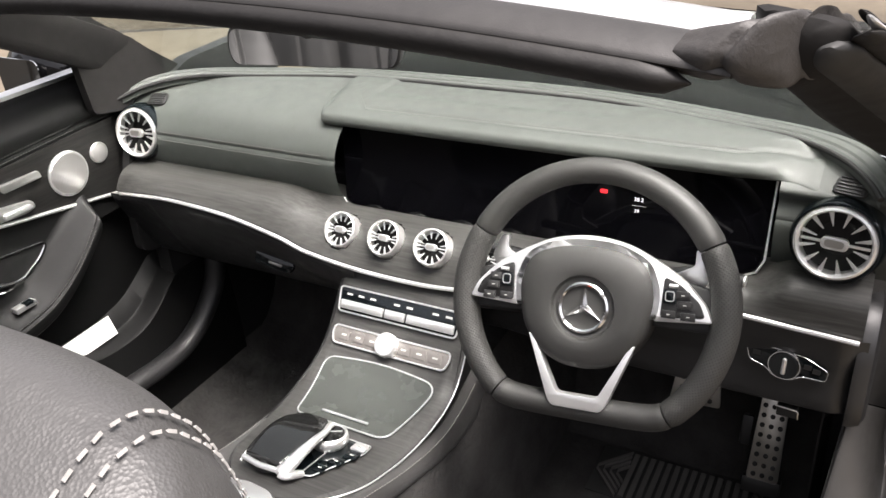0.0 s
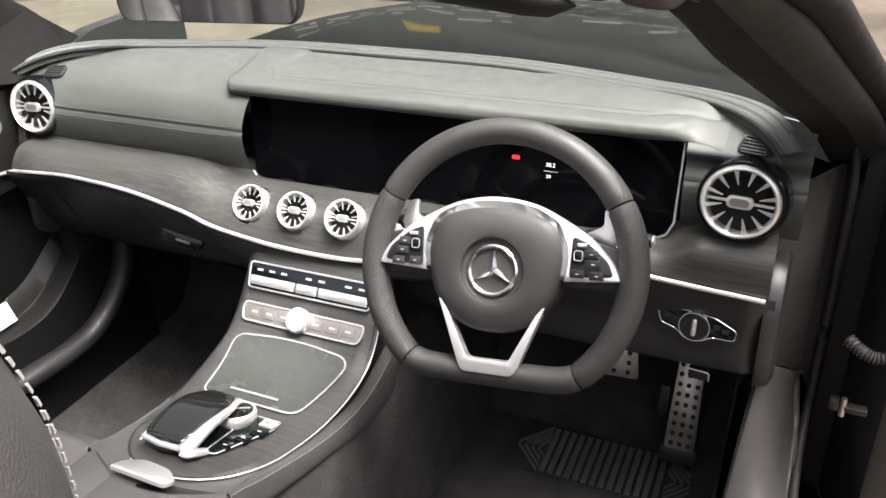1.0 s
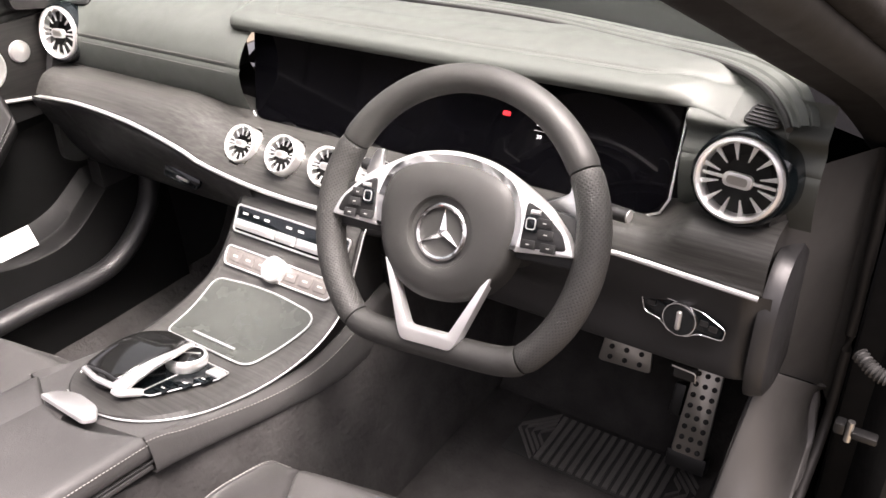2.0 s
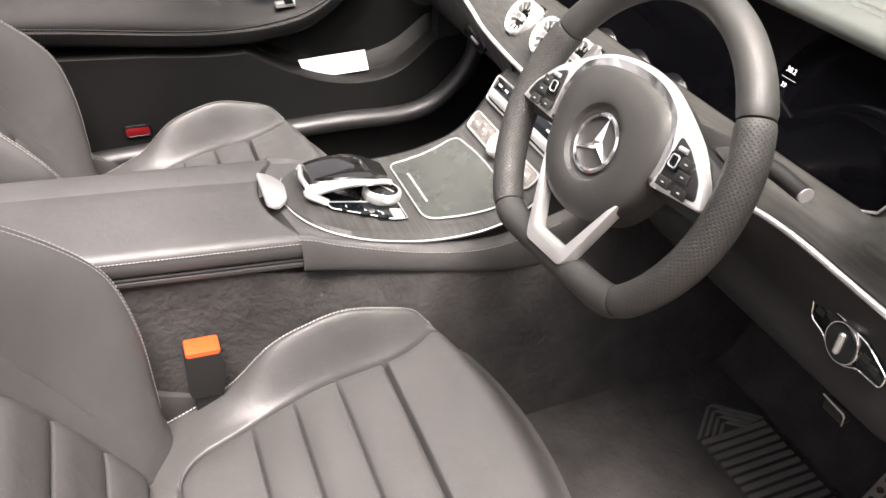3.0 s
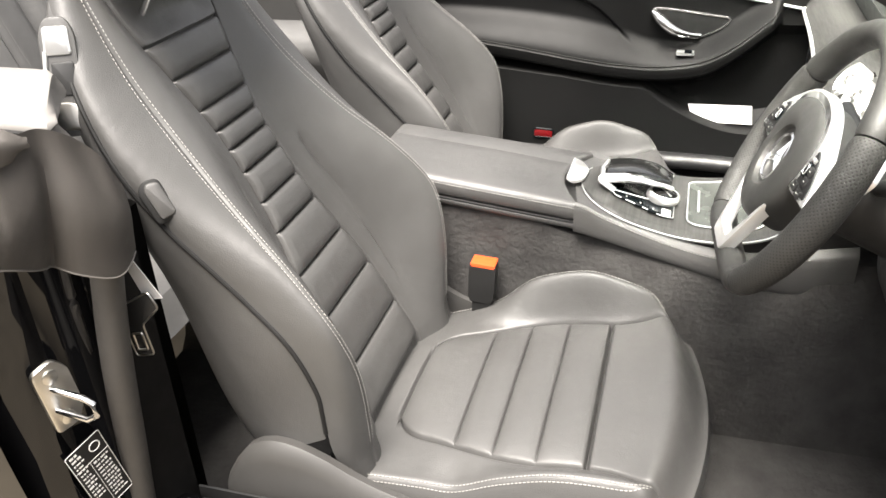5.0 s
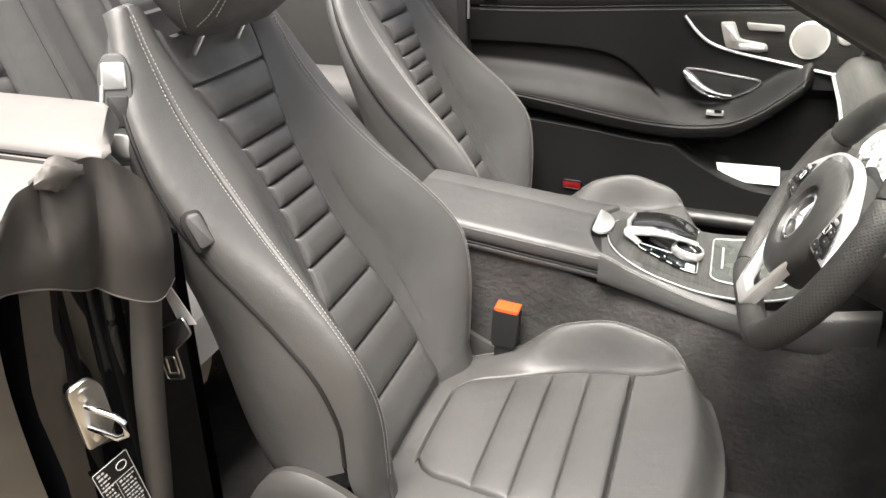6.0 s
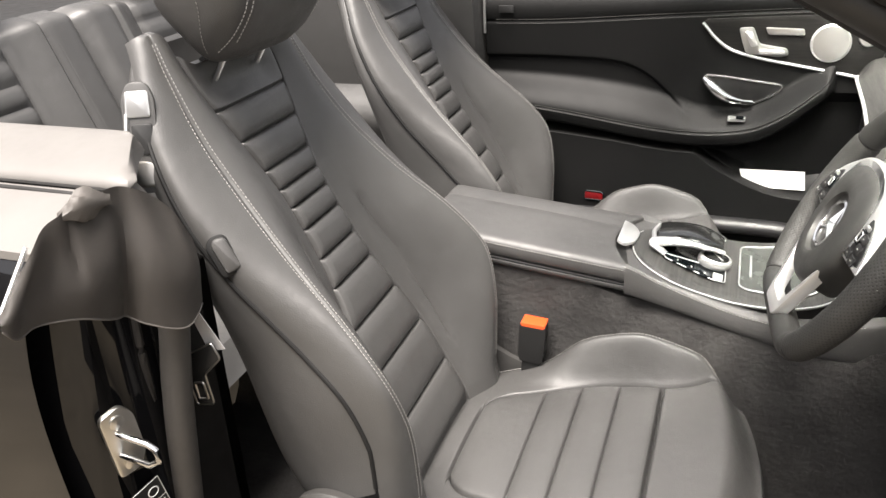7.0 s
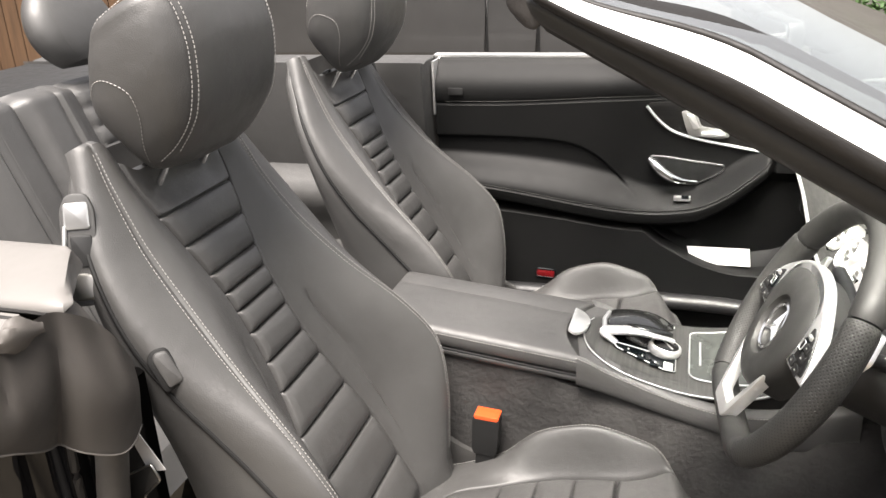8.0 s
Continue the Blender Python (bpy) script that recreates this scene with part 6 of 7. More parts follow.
# grey panel running from the dashboard's end out to the door seal, with a seam low down
END_PLAN = [(0.712, 0.258), (0.729, 0.292), (0.762, 0.352), (0.796, 0.412), (0.7985, 0.4145), (0.8125, 0.404), (0.817, 0.400)]
SEAM_Z = (0.592, 0.573, 0.530, 0.484, 0.482, 0.46, 0.45)
rows = []
for k in range(13):
    rows.append([(x, y, z + (0.87 - z) * k / 12) for (x, y), z in zip(END_PLAN, SEAM_Z)])
bm, _ = grid(rows)
bmesh.ops.solidify(bm, geom=bm.faces[:], thickness=0.004)
bmesh.ops.recalc_face_normals(bm, faces=bm.faces)
solo("side_panel_front", bm, SIDE_PANEL, "flat dark grey panel beside the dashboard's end", "trim", "structure")
# moulded cover over the sill, rising to that seam in the footwell
rows = []
for k in range(46):
    y = -0.25 + 0.66 * k / 45
    rise = smooth01((y - 0.12) / 0.17)
    hin = 0.325 + 0.246 * rise
    xin = 0.704 + 0.023 * rise
    hout = 0.356 + 0.05 * smooth01((y - 0.2) / 0.17) + 0.075 * smooth01((y - 0.36) / 0.06)
    xout = 0.812 - 0.014 * smooth01((y - 0.36) / 0.05)
    if y > 0.289:
        u = min(0.97, (y - 0.289) / 0.123)
        xin, hin = 0.727 + 0.069 * u, 0.571 - 0.089 * u
    mid = 0.5 * (hin + hout) + 0.012 * (1 - rise) + 0.010
    sec = [(xin, 0.15, 0), (xin, hin - 0.05, 0), (xin + 0.003, hin - 0.012, 0), (xin + 0.012, hin, 0), ((xin + xout) / 2, mid, 0), (xout - 0.012, hout + 0.006, 0), (xout, hout, 0), (xout + 0.006, hout - 0.03, 0)]
    rows.append([(q.x, y, q.y) for q in spline(sec, 4)])
bm, _ = grid(rows)
bmesh.ops.recalc_face_normals(bm, faces=bm.faces)
solo("sill_cover_near", bm, SIDE_COVER, "smooth dark grey moulded sill cover", "trim", "structure")
bm = tube(spline([(0.816, -0.25, 0.358), (0.816, 0.15, 0.36), (0.815, 0.28, 0.376), (0.818, 0.37, 0.42), (0.819, 0.398, 0.50), (0.818, 0.400, 0.7), (0.814, 0.40, 0.86), (0.80, 0.40, 0.95)], 8), 0.0075, 10)
solo("door_seal", bm, SEAL, "dark rubber seal round the door opening", "door seal", "structure")
bm = tube(spline([(-0.668, -0.7, 0.345), (-0.664, -0.06, 0.35), (-0.662, 0.13, 0.342), (-0.658, 0.22, 0.357), (-0.652, 0.29, 0.41), (-0.647, 0.335, 0.48), (-0.643, 0.355, 0.6)], 8), 0.027, 14, flat=0.8)
solo("sill_cover", bm, LOWER, "dark grey rounded sill cover curving up into the footwell", "trim", "structure")
# hinge pillar outside the seal, with hinge, check strap and cable boot
bm = box((0.826, 0.41, -0.05), (0.985, 0.72, 0.94), 0.02)
solo("hinge_pillar", bm, VENT_BLACK, "black hinge pillar", "pillar", "structure")
# open driver's door, swung forwards
dd = thing("driver_door", pose(0.93, 0.27, 0.2), "driver's door swung wide open, black", "car door")
DD = frame_of((0.905, 0.25, 0.0), (0.97, 0.25, 0), (0, 0, 1))
part("shell", slab(rounded([(0.0, 0.2), (1.05, 0.22), (1.1, 0.5), (1.08, 0.97), (0.0, 0.95)], 0.06, 5), 0.16, DD @ pose(0, 0, -0.16), 0.02), DARK_PLASTIC, dd, "black door shell")
boot = []
for i in range(60):
    t = i / 59
    boot.append((0.842 + 0.075 * t, 0.25 - 0.02 * math.sin(math.pi * t), 0.672 - 0.01 * math.sin(math.pi * t)))
part("cable_boot", tube(boot, [0.0085 + 0.002 * math.sin(i * 1.9) for i in range(60)], 12), RUBBER, dd, "ribbed black cable boot")
hinge = part("door_hinge", box((0.836, 0.244, 0.545), (0.850, 0.262, 0.562), 0.004), DARK_PLASTIC, dd, "steel door hinge")
part("pin", tube([(0.855, 0.247, 0.538), (0.855, 0.247, 0.57)], 0.0045, 12), STEEL, hinge, "steel hinge pin")
part("arm", box((0.858, 0.24, 0.548), (0.888, 0.256, 0.558), 0.003), DARK_PLASTIC, hinge)

# ---- windscreen frame ----
def pillar_at(y, sx, dx=0.0, dz=0.0):
    """The pillar's core line, with offsets outward and upward; the foot curls down to the sill of the dash."""
    k = smooth01((y - 0.30) / 0.2)
    up = smooth01((-0.04 - y) / 0.19)
    dz *= 1 - 0.55 * up if dz > 0 else 1.0
    dx *= 1 - 0.3 * up
    return Vector((sx * (0.7147 + 0.235 * y + 0.012 * k + dx), y - 0.03 * k * k, 1.139 - 0.513 * y - 0.03 * k + dz))


def bar_along(ys, sx, section, name, material, label, parent):
    rows = []
    for y in ys:
        rows.append([pillar_at(y, sx, u, h) for u, h in [(q.x, q.y) for q in spline([(u, h, 0) for u, h in section], 3, closed=True)]])
    # rounded upper end
    mid = sum(rows[0], Vector()) / len(rows[0])
    back = (rows[0][0] - rows[1][0]).normalized()
    rows.insert(0, [mid + (p - mid) * 0.75 + back * 0.010 for p in rows[0]])
    rows.insert(0, [mid + (p - mid) * 0.25 + back * 0.016 for p in rows[1]])
    bm = loft(rows)
    bmesh.ops.recalc_face_normals(bm, faces=bm.faces)
    return part(name, bm, material, parent, label)


frame_thing = thing("windscreen_frame", pose(0, 0.3, 0.9), "black windscreen frame with bright outer trim, rubber seals and soft gaiters", "windscreen frame")
YS = [-0.235 + 0.735 * i / 40 for i in range(41)]
for sx in (1, -1):
    bar_along(YS, sx, [(-0.05, -0.02), (-0.064, 0.02), (-0.076, 0.076), (-0.03, 0.07), (0.012, 0.056), (0.018, 0.02), (0.012, -0.004), (-0.015, -0.016)], "pillar_lining", PILLAR_CLOTH, "dark lined windscreen pillar", frame_thing)
    bar_along(YS, sx, [(-0.022, -0.004), (-0.014, -0.0115), (0.002, -0.0125), (0.020, -0.006), (0.030, 0.008), (0.026, 0.022), (0.010, 0.028), (-0.010, 0.022), (-0.02, 0.010)], "pillar_seal", RUBBER, "padded rubber pillar seal", frame_thing)
    bar_along(YS, sx, [(0.016, 0.024), (0.034, 0.02), (0.0485, 0.029), (0.0500, 0.043), (0.038, 0.045), (0.022, 0.034)], "pillar_gasket", SEAL, "black outer gasket", frame_thing)
    bar_along(YS, sx, [(0.036, 0.042), (0.0485, 0.0435), (0.0465, 0.048), (0.038, 0.060), (0.031, 0.067), (0.026, 0.063)], "pillar_trim", SATIN, "bright outer pillar trim", frame_thing)
    bar_along(YS, sx, [(0.023, 0.061), (0.0325, 0.066), (0.030, 0.0715), (0.020, 0.070)], "glass_gasket", SEAL, "thin black glass gasket", frame_thing)


# header: a slim arched rail, bright outside
def header_at(x, y, z):
    return Vector((x, y, 1.290 - 0.1 * x * x + z))


def rail(section, name, material, label, reach=0.60, round_end=0.0):
    rows = []
    cu, ch = sum(q[0] for q in section) / len(section), sum(q[1] for q in section) / len(section)
    for i in range(61):
        x = -reach + 2 * reach * i / 60
        k = max(0.05, math.sqrt(max(0.0, 1 - max(0.0, (abs(x) - reach + round_end) / round_end) ** 2))) if round_end else 1.0
        rows.append([header_at(x, cu + (q.x - cu) * k, ch + (q.y - ch) * k) for q in spline([(u, h, 0) for u, h in section], 3, closed=True)])
    bm = loft(rows)
    bmesh.ops.recalc_face_normals(bm, faces=bm.faces)
    return part(name, bm, material, frame_thing, label)


rail([(-0.278, 0.002), (-0.272, -0.004), (-0.24, -0.010), (-0.20, -0.018), (-0.195, -0.006), (-0.215, 0.010), (-0.238, 0.0175), (-0.262, 0.012)], "header", GAITER, "dark lined windscreen header")
rail([(-0.242, 0.016), (-0.228, 0.022), (-0.205, 0.026), (-0.175, 0.016), (-0.178, 0.006), (-0.215, 0.010)], "header_trim", SATIN, "bright outer header trim")
rail([(-0.286, -0.008), (-0.284, -0.019), (-0.274, -0.026), (-0.261, -0.024), (-0.252, -0.014), (-0.262, -0.004), (-0.276, 0.0)], "header_seal", SEAL, "padded black roof seal", 0.572, 0.04)
# crinkled soft gaiters closing the header's corners
for sx in (1, -1):
    rows = []
    core = spline([(sx * 0.565, -0.258, 1.264), (sx * 0.60, -0.262, 1.268), (sx * 0.632, -0.252, 1.272), (sx * 0.656, -0.222, 1.266), (sx * 0.675, -0.175, 1.244)], 10)
    for i, c in enumerate(core):
        t = i / (len(core) - 1)
        r = 0.016 + 0.016 * math.sin(math.pi * min(1.0, 0.05 + 0.85 * t))
        ring_pts = []
        for k in range(40):
            an = 2 * math.pi * k / 40
            f = 1 + 0.09 * math.sin(2 * an + 5 * t) + 0.05 * math.sin(5 * an - 7 * t) - 0.24 * bump_at(t - 0.34 - 0.08 * math.sin(an + 0.6), 0.04) - 0.2 * bump_at(t - 0.6 + 0.08 * math.cos(an), 0.035) - 0.14 * bump_at(t - 0.8 + 0.05 * math.sin(2 * an), 0.03)
            hang = 0.007 * bump_at(t - 0.48, 0.16) * max(0.0, -math.sin(an))
            ring_pts.append((c.x + 0.45 * r * f * math.cos(an) * sx, c.y + r * f * math.cos(an) * 0.7, c.z + r * f * math.sin(an) * 0.8 - hang))
        rows.append(ring_pts)
    bm = loft(rows)
    bmesh.ops.recalc_face_normals(bm, faces=bm.faces)
    part("gaiter", bm, CRINKLE, frame_thing, "crinkled soft corner gaiter")
    # triangular foot panel where the pillar meets the dash
    foot = rounded([(-0.03, 1.15), (0.03, 1.245), (0.10, 1.222), (0.195, 1.15), (0.31, 1.055), (0.458, 0.943), (0.30, 0.905), (0.185, 0.925), (0.175, 1.035), (0.08, 1.085)], 0.012, 3)
    if sx < 0:
        part("pillar_foot", slab(foot, 0.02 * sx, frame_of((sx * 0.712, 0, 0), (0, 1, 0), (0, 0, 1)), 0.0), PILLAR_CLOTH, frame_thing, "dark pillar foot panel")
# latch socket on the driver's corner
part("latch_socket", box((0.612, -0.222, 1.268), (0.64, -0.188, 1.282), 0.004), STEEL, frame_thing, "steel roof latch socket")

# sun visors folded up flat under the header: thick padded rolls along the rear edge
VIS_LOW = [(0.145, 1.267), (0.17, 1.259), (0.22, 1.250), (0.3, 1.2415), (0.46, 1.2355), (0.535, 1.234)]
for sx in (1, -1):
    rows = []
    for i in range(41):
        t = i / 40
        x = 0.145 + 0.39 * t
        ends = max(0.03, math.sqrt(max(0.0, 1 - max(0.0, (0.05 - t) / 0.05) ** 2)) * math.sqrt(max(0.0, 1 - max(0.0, (t - 0.95) / 0.05) ** 2)))
        top = 1.2765 - 0.1 * x * x
        bot = curve_at(VIS_LOW, x)
        c, h = (top + bot) / 2, (top - bot) / 2
        ring_pts = []
        for q in range(28):
            an = 2 * math.pi * q / 28
            cs, sn = math.cos(an), math.sin(an)
            yy = -0.196 + 0.066 * math.copysign(abs(cs) ** 0.7, cs) * (0.6 + 0.4 * ends)
            ring_pts.append((sx * x, yy, c + h * ends * sn * (0.66 - 0.34 * cs) + 0.15 * max(0.0, yy + 0.23) * 0.3))
        rows.append(ring_pts)
    bm = loft(rows)
    bmesh.ops.recalc_face_normals(bm, faces=bm.faces)
    vis = thing("sun_visor", pose(sx * 0.33, -0.2, 1.23), "dark grey padded sun visor folded up under the header", "sun visor", "sun visors")
    part("panel", bm, GAITER, vis)
    part("pivot", tube([(sx * 0.52, -0.245, 1.25), (sx * 0.575, -0.245, 1.248)], 0.006, 10), DARK_PLASTIC, vis)

# windscreen glass: swept between the two pillars, bowed forwards in plan
rows = []
for j in range(25):
    y = -0.215 + 0.50 * j / 24
    e = pillar_at(y, 1, 0.024, 0.0675)
    row = []
    for i in range(41):
        u = -1 + 2 * i / 40
        bow = (1 - abs(u) ** 2.2) * (0.05 + 0.135 * j / 24)
        row.append((e.x * u, e.y + bow, e.z + 0.004 * (1 - u * u)))
    rows.append(row)
low = [(0.79 * u, 0.36 + 0.20 * (1 - abs(u) ** 2.2), 0.94) for u in [-1 + 2 * i / 40 for i in range(41)]]
rows.append(low)
bm, vs = grid(rows)
bmesh.ops.recalc_face_normals(bm, faces=bm.faces)
bmesh.ops.solidify(bm, geom=bm.faces[:], thickness=0.005)
ws = solo("windscreen", bm, GLASS, "clear windscreen glass", "windscreen", "structure")
ws.visible_shadow = False
# demister strip at the foot of the glass, with a dark joint to the dash
HALF_J = [(0.0, 0.475), (0.25, 0.470), (0.45, 0.427), (0.58, 0.388), (0.655, 0.335), (0.70, 0.28), (0.716, 0.25)]
HALF_F = [(0.0, 0.522), (0.25, 0.516), (0.455, 0.475), (0.61, 0.425), (0.69, 0.37), (0.732, 0.30), (0.745, 0.262)]


def mirrored(half, n):
    return spline([(-x, y, 0) for x, y in reversed(half[1:])] + [(x, y, 0) for x, y in half], n)


rows = []
joint = []
for p, q in zip(mirrored(HALF_J, 8), mirrored(HALF_F, 8)):
    zt = curve_at([(0.0, 0.957), (0.5, 0.956), (0.56, 0.958), (0.62, 0.9585), (0.655, 0.957), (0.69, 0.950), (0.716, 0.938)], abs(p.x))
    joint.append((p.x, p.y - 0.002, zt - 0.001))
    d = q - p
    far = smooth01((0.67 - abs(p.x)) / 0.08)
    rows.append([(p.x + d.x * min(k, 1.02 + (k - 1.02) * far), p.y + d.y * min(k, 1.02 + (k - 1.02) * far), zt + h * (1 if k < 1.2 else far)) for k, h in ((0.0, -0.014), (0.02, 0.0), (0.12, 0.003), (0.30, 0.001), (0.36, 0.004), (0.62, 0.0045), (0.68, 0.0015), (0.74, 0.0045), (1.0, 0.003), (1.25, -0.004), (2.2, -0.04))])
bm, _ = grid(rows)
bmesh.ops.recalc_face_normals(bm, faces=bm.faces)
strip_thing = thing("demister_strip", pose(0, 0.5, 0.93), "grey-black demister strip along the foot of the windscreen", "trim", kind="structure")
part("strip", bm, DASH_LEATHER, strip_thing)
part("joint", tube(joint, 0.0042, 8), VENT_BLACK, strip_thing, "dark joint line")

# interior mirror
mir = thing("rear_view_mirror", pose(0, -0.03, 1.16), "frameless rear-view mirror under the header", "mirror")
MM = frame_of((0.015, 0.001, 1.1587), (0.954, 0.3, -0.035), (0, -0.02, 1)) @ Matrix.Scale(0.876, 4)
mo = rounded([(-0.135, -0.028), (0.13, -0.03), (0.14, 0.0), (0.135, 0.032), (-0.135, 0.034), (-0.142, 0.0)], 0.014, 5)
part("housing", slab(mo, 0.026, MM @ pose(0, 0, -0.026), 0.004), DARK_PLASTIC, mir, "black mirror housing")
part("glass", slab([(x * 0.965, y * 0.9) for x, y in mo], 0.002, MM @ pose(0, 0, 0.0005)), MIRROR, mir, "mirror glass", smooth=False)
part("stem", tube([MM @ Vector((0, 0.02, -0.02)), (0.0, -0.10, 1.25)], 0.014, 12), DARK_PLASTIC, mir)

# ---- driver's side rear quarter ----
rows = []
sec = spline([(a, b, 0) for a, b in [(0.66, 0.945), (0.664, 0.972), (0.682, 0.987), (0.735, 0.981), (0.782, 0.970), (0.795, 0.958), (0.785, 0.947), (0.72, 0.938)]], 3, closed=True)
for y, k in ((0.012, 0.25), (0.010, 0.8), (0.0, 0.97), (-0.02, 1.0), (-0.2, 1.0), (-0.6, 1.0), (-1.1, 1.0)):
    # the end is cut on the slant: further forward on the outer side
    rows.append([(0.73 + (q.x - 0.73) * (0.6 + 0.4 * k), -0.835 + y + 0.62 * max(0.0, q.x - 0.67) * (1 if y > -0.1 else 0.5), 0.962 + (q.y - 0.962) * k) for q in sec])
qt = thing("quarter_trim", pose(0.73, -1.3, 0.95), "padded leather top of the rear side trim with a seam, sky glare painted pale", "trim", kind="structure")
bm = loft(rows)
bmesh.ops.recalc_face_normals(bm, faces=bm.faces)
# pad and shoulder carry the sky's glare in their pale colour
part("pad", bm, SKYLIT_TRIM, qt, "smooth padded top, sky glare painted pale")
part("seam", tube(spline([(0.797, -0.765, 0.9545), (0.7975, -0.9, 0.9555), (0.7975, -1.9, 0.9555)], 6), 0.0022, 6), SEAL, qt, "dark seam")
bm = loft([[(x, y + 0.35 * (x - 0.80), z) for x, z in ((0.796, 0.944), (0.800, 0.953), (0.83, 0.948), (0.87, 0.936), (0.90, 0.918), (0.90, 0.908), (0.85, 0.925))] for y in (-0.80, -0.9, -1.3, -1.9)])
bmesh.ops.recalc_face_normals(bm, faces=bm.faces)
part("shoulder_pad", bm, SKYLIT_TRIM, qt, "outer body shoulder, sky reflection painted pale")
part("belt_strip", tube(spline([(0.806, -0.775, 0.945), (0.808, -0.9, 0.951), (0.808, -1.9, 0.951)], 6), 0.0035, 10), SEAL, qt, "dark belt strip")
rows = []
for i in range(25):
    t = i / 24
    an = math.pi * 0.5 * t
    cy, cz = -0.765 + 0.05 * math.sin(an), 0.945 - 0.012 * t - 0.085 * t * t
    rows.append([(0.70 + 0.10 * u, cy - 0.10 * (1 - u) ** 1.5 * 0.7, cz - 0.02 * abs(2 * u - 1) ** 3) for u in [k / 14 for k in range(15)]])
bm, _ = grid(rows)
bmesh.ops.recalc_face_normals(bm, faces=bm.faces)
bmesh.ops.solidify(bm, geom=bm.faces[:], thickness=0.004)
part("end_cap", bm, FLAP, qt, "soft rounded end cap")
rows = []
for y in (-0.80, -0.9, -1.1, -1.5, -1.9, -2.1):
    sec = [(0.79, 0.945), (0.82, 0.942), (0.86, 0.932), (0.90, 0.905), (0.93, 0.85), (0.945, 0.75), (0.94, 0.6), (0.92, 0.4), (0.90, 0.2), (0.86, 0.1)]
    rows.append([(q.x, y, q.y) for q in spline([(a, b, 0) for a, b in sec], 4)])
bm, _ = grid(rows)
bmesh.ops.recalc_face_normals(bm, faces=bm.faces)
solo("quarter_panel", bm, PAINT, "glossy black rear quarter panel", "body panel", "structure")
part_rows = []
for z in (0.1, 0.3, 0.5, 0.7, 0.85, 0.93):
    part_rows.append([(0.925 - 0.05 * smooth01((z - 0.75) / 0.2), -0.86, z), (0.905 - 0.05 * smooth01((z - 0.75) / 0.2), -0.80, z), (0.88 - 0.04 * smooth01((z - 0.75) / 0.2), -0.785, z), (0.85, -0.79, z), (0.83, -0.775, z), (0.78, -0.77, z), (0.76, -0.80, z), (0.70, -0.82, z)])
bm, _ = grid(part_rows)
bmesh.ops.recalc_face_normals(bm, faces=bm.faces)
solo("door_jamb", bm, PAINT, "glossy black rear door jamb", "door jamb", "structure")

striker = thing("door_striker", pose(0.856, -0.78, 0.66), "steel door striker bolted to the black jamb", "striker")
KM2 = frame_of((0.866, -0.774, 0.650), (-0.92, 0.38, 0.12), (0.12, 0.05, 1)) @ Matrix.Scale(1.06, 4)
part("plate", slab(rounded([(-0.02, -0.05), (0.008, -0.05), (0.02, -0.03), (0.02, 0.03), (0.008, 0.05), (-0.02, 0.045)], 0.008, 4), 0.006, KM2 @ pose(0, 0, -0.002), 0.0015), STEEL, striker, "steel striker plate")
part("loop", tube([KM2 @ Vector(q) for q in ((-0.01, -0.016, 0.004), (0.004, -0.018, 0.044), (0.010, -0.012, 0.052), (0.012, 0.006, 0.052), (0.008, 0.014, 0.044), (-0.006, 0.016, 0.004))], 0.0042, 10), CHROME, striker, "bright striker loop")
for dy in (0.032, -0.034):
    part("bolt", revolve([(0.009, 0.003), (0.009, 0.007), (0.007, 0.008), (0.0, 0.008)], KM2 @ pose(-0.002, dy, 0), 14), STEEL, striker)

LB = frame_of((0.848, -0.774, 0.512), (-0.93, 0.3, 0.22), (0.2, 0.03, 1)) @ Matrix.Scale(1.0, 4)
lab = thing("data_label", pose(0.842, -0.783, 0.48), "black data label with pale print on the jamb", "label")
part("sticker", slab(rounded([(-0.027, -0.075), (0.027, -0.075), (0.027, 0.055), (-0.027, 0.055)], 0.003, 3), 0.001, LB), DARK_PLASTIC, lab, smooth=False)
part("border", ring_bar(rounded([(-0.026, -0.074), (0.026, -0.074), (0.026, 0.054), (-0.026, 0.054)], 0.003, 3), 0.0005, LB @ pose(0, 0, 0.001), 4), LABEL_INK, lab)
for a, b, c, d in ((-0.026, 0.018, 0.026, 0.0186), (-0.004, -0.07, -0.0034, 0.018)):
    part("divider", slab([(a, b), (c, b), (c, d), (a, d)], 0.0005, LB @ pose(0, 0, 0.001)), LABEL_INK, lab, smooth=False)
part("round_mark", ring_bar([(0.012 + 0.0075 * math.cos(q), 0.036 + 0.0075 * math.sin(q)) for q in [2 * math.pi * k / 20 for k in range(20)]], 0.0009, LB @ pose(0, 0, 0.0012), 4), LABEL_INK, lab, "round printed mark")
rng = random.Random(5)
for col, (x0, x1) in enumerate(((-0.022, -0.007), (0.0, 0.022))):
    for k in range(13):
        y0 = (0.045 if col == 0 else 0.010) - k * 0.0074
        if y0 < -0.068:
            break
        x = x0
        while x < x1 - 0.003:
            w = rng.uniform(0.002, 0.007)
            h = rng.choice((0.0022, 0.0022, 0.0034))
            part("print_bar", slab([(x, y0), (min(x + w, x1), y0), (min(x + w, x1), y0 + h), (x, y0 + h)], 0.0005, LB @ pose(0, 0, 0.001)), LABEL_INK, lab, smooth=False)
            x += w + 0.0016

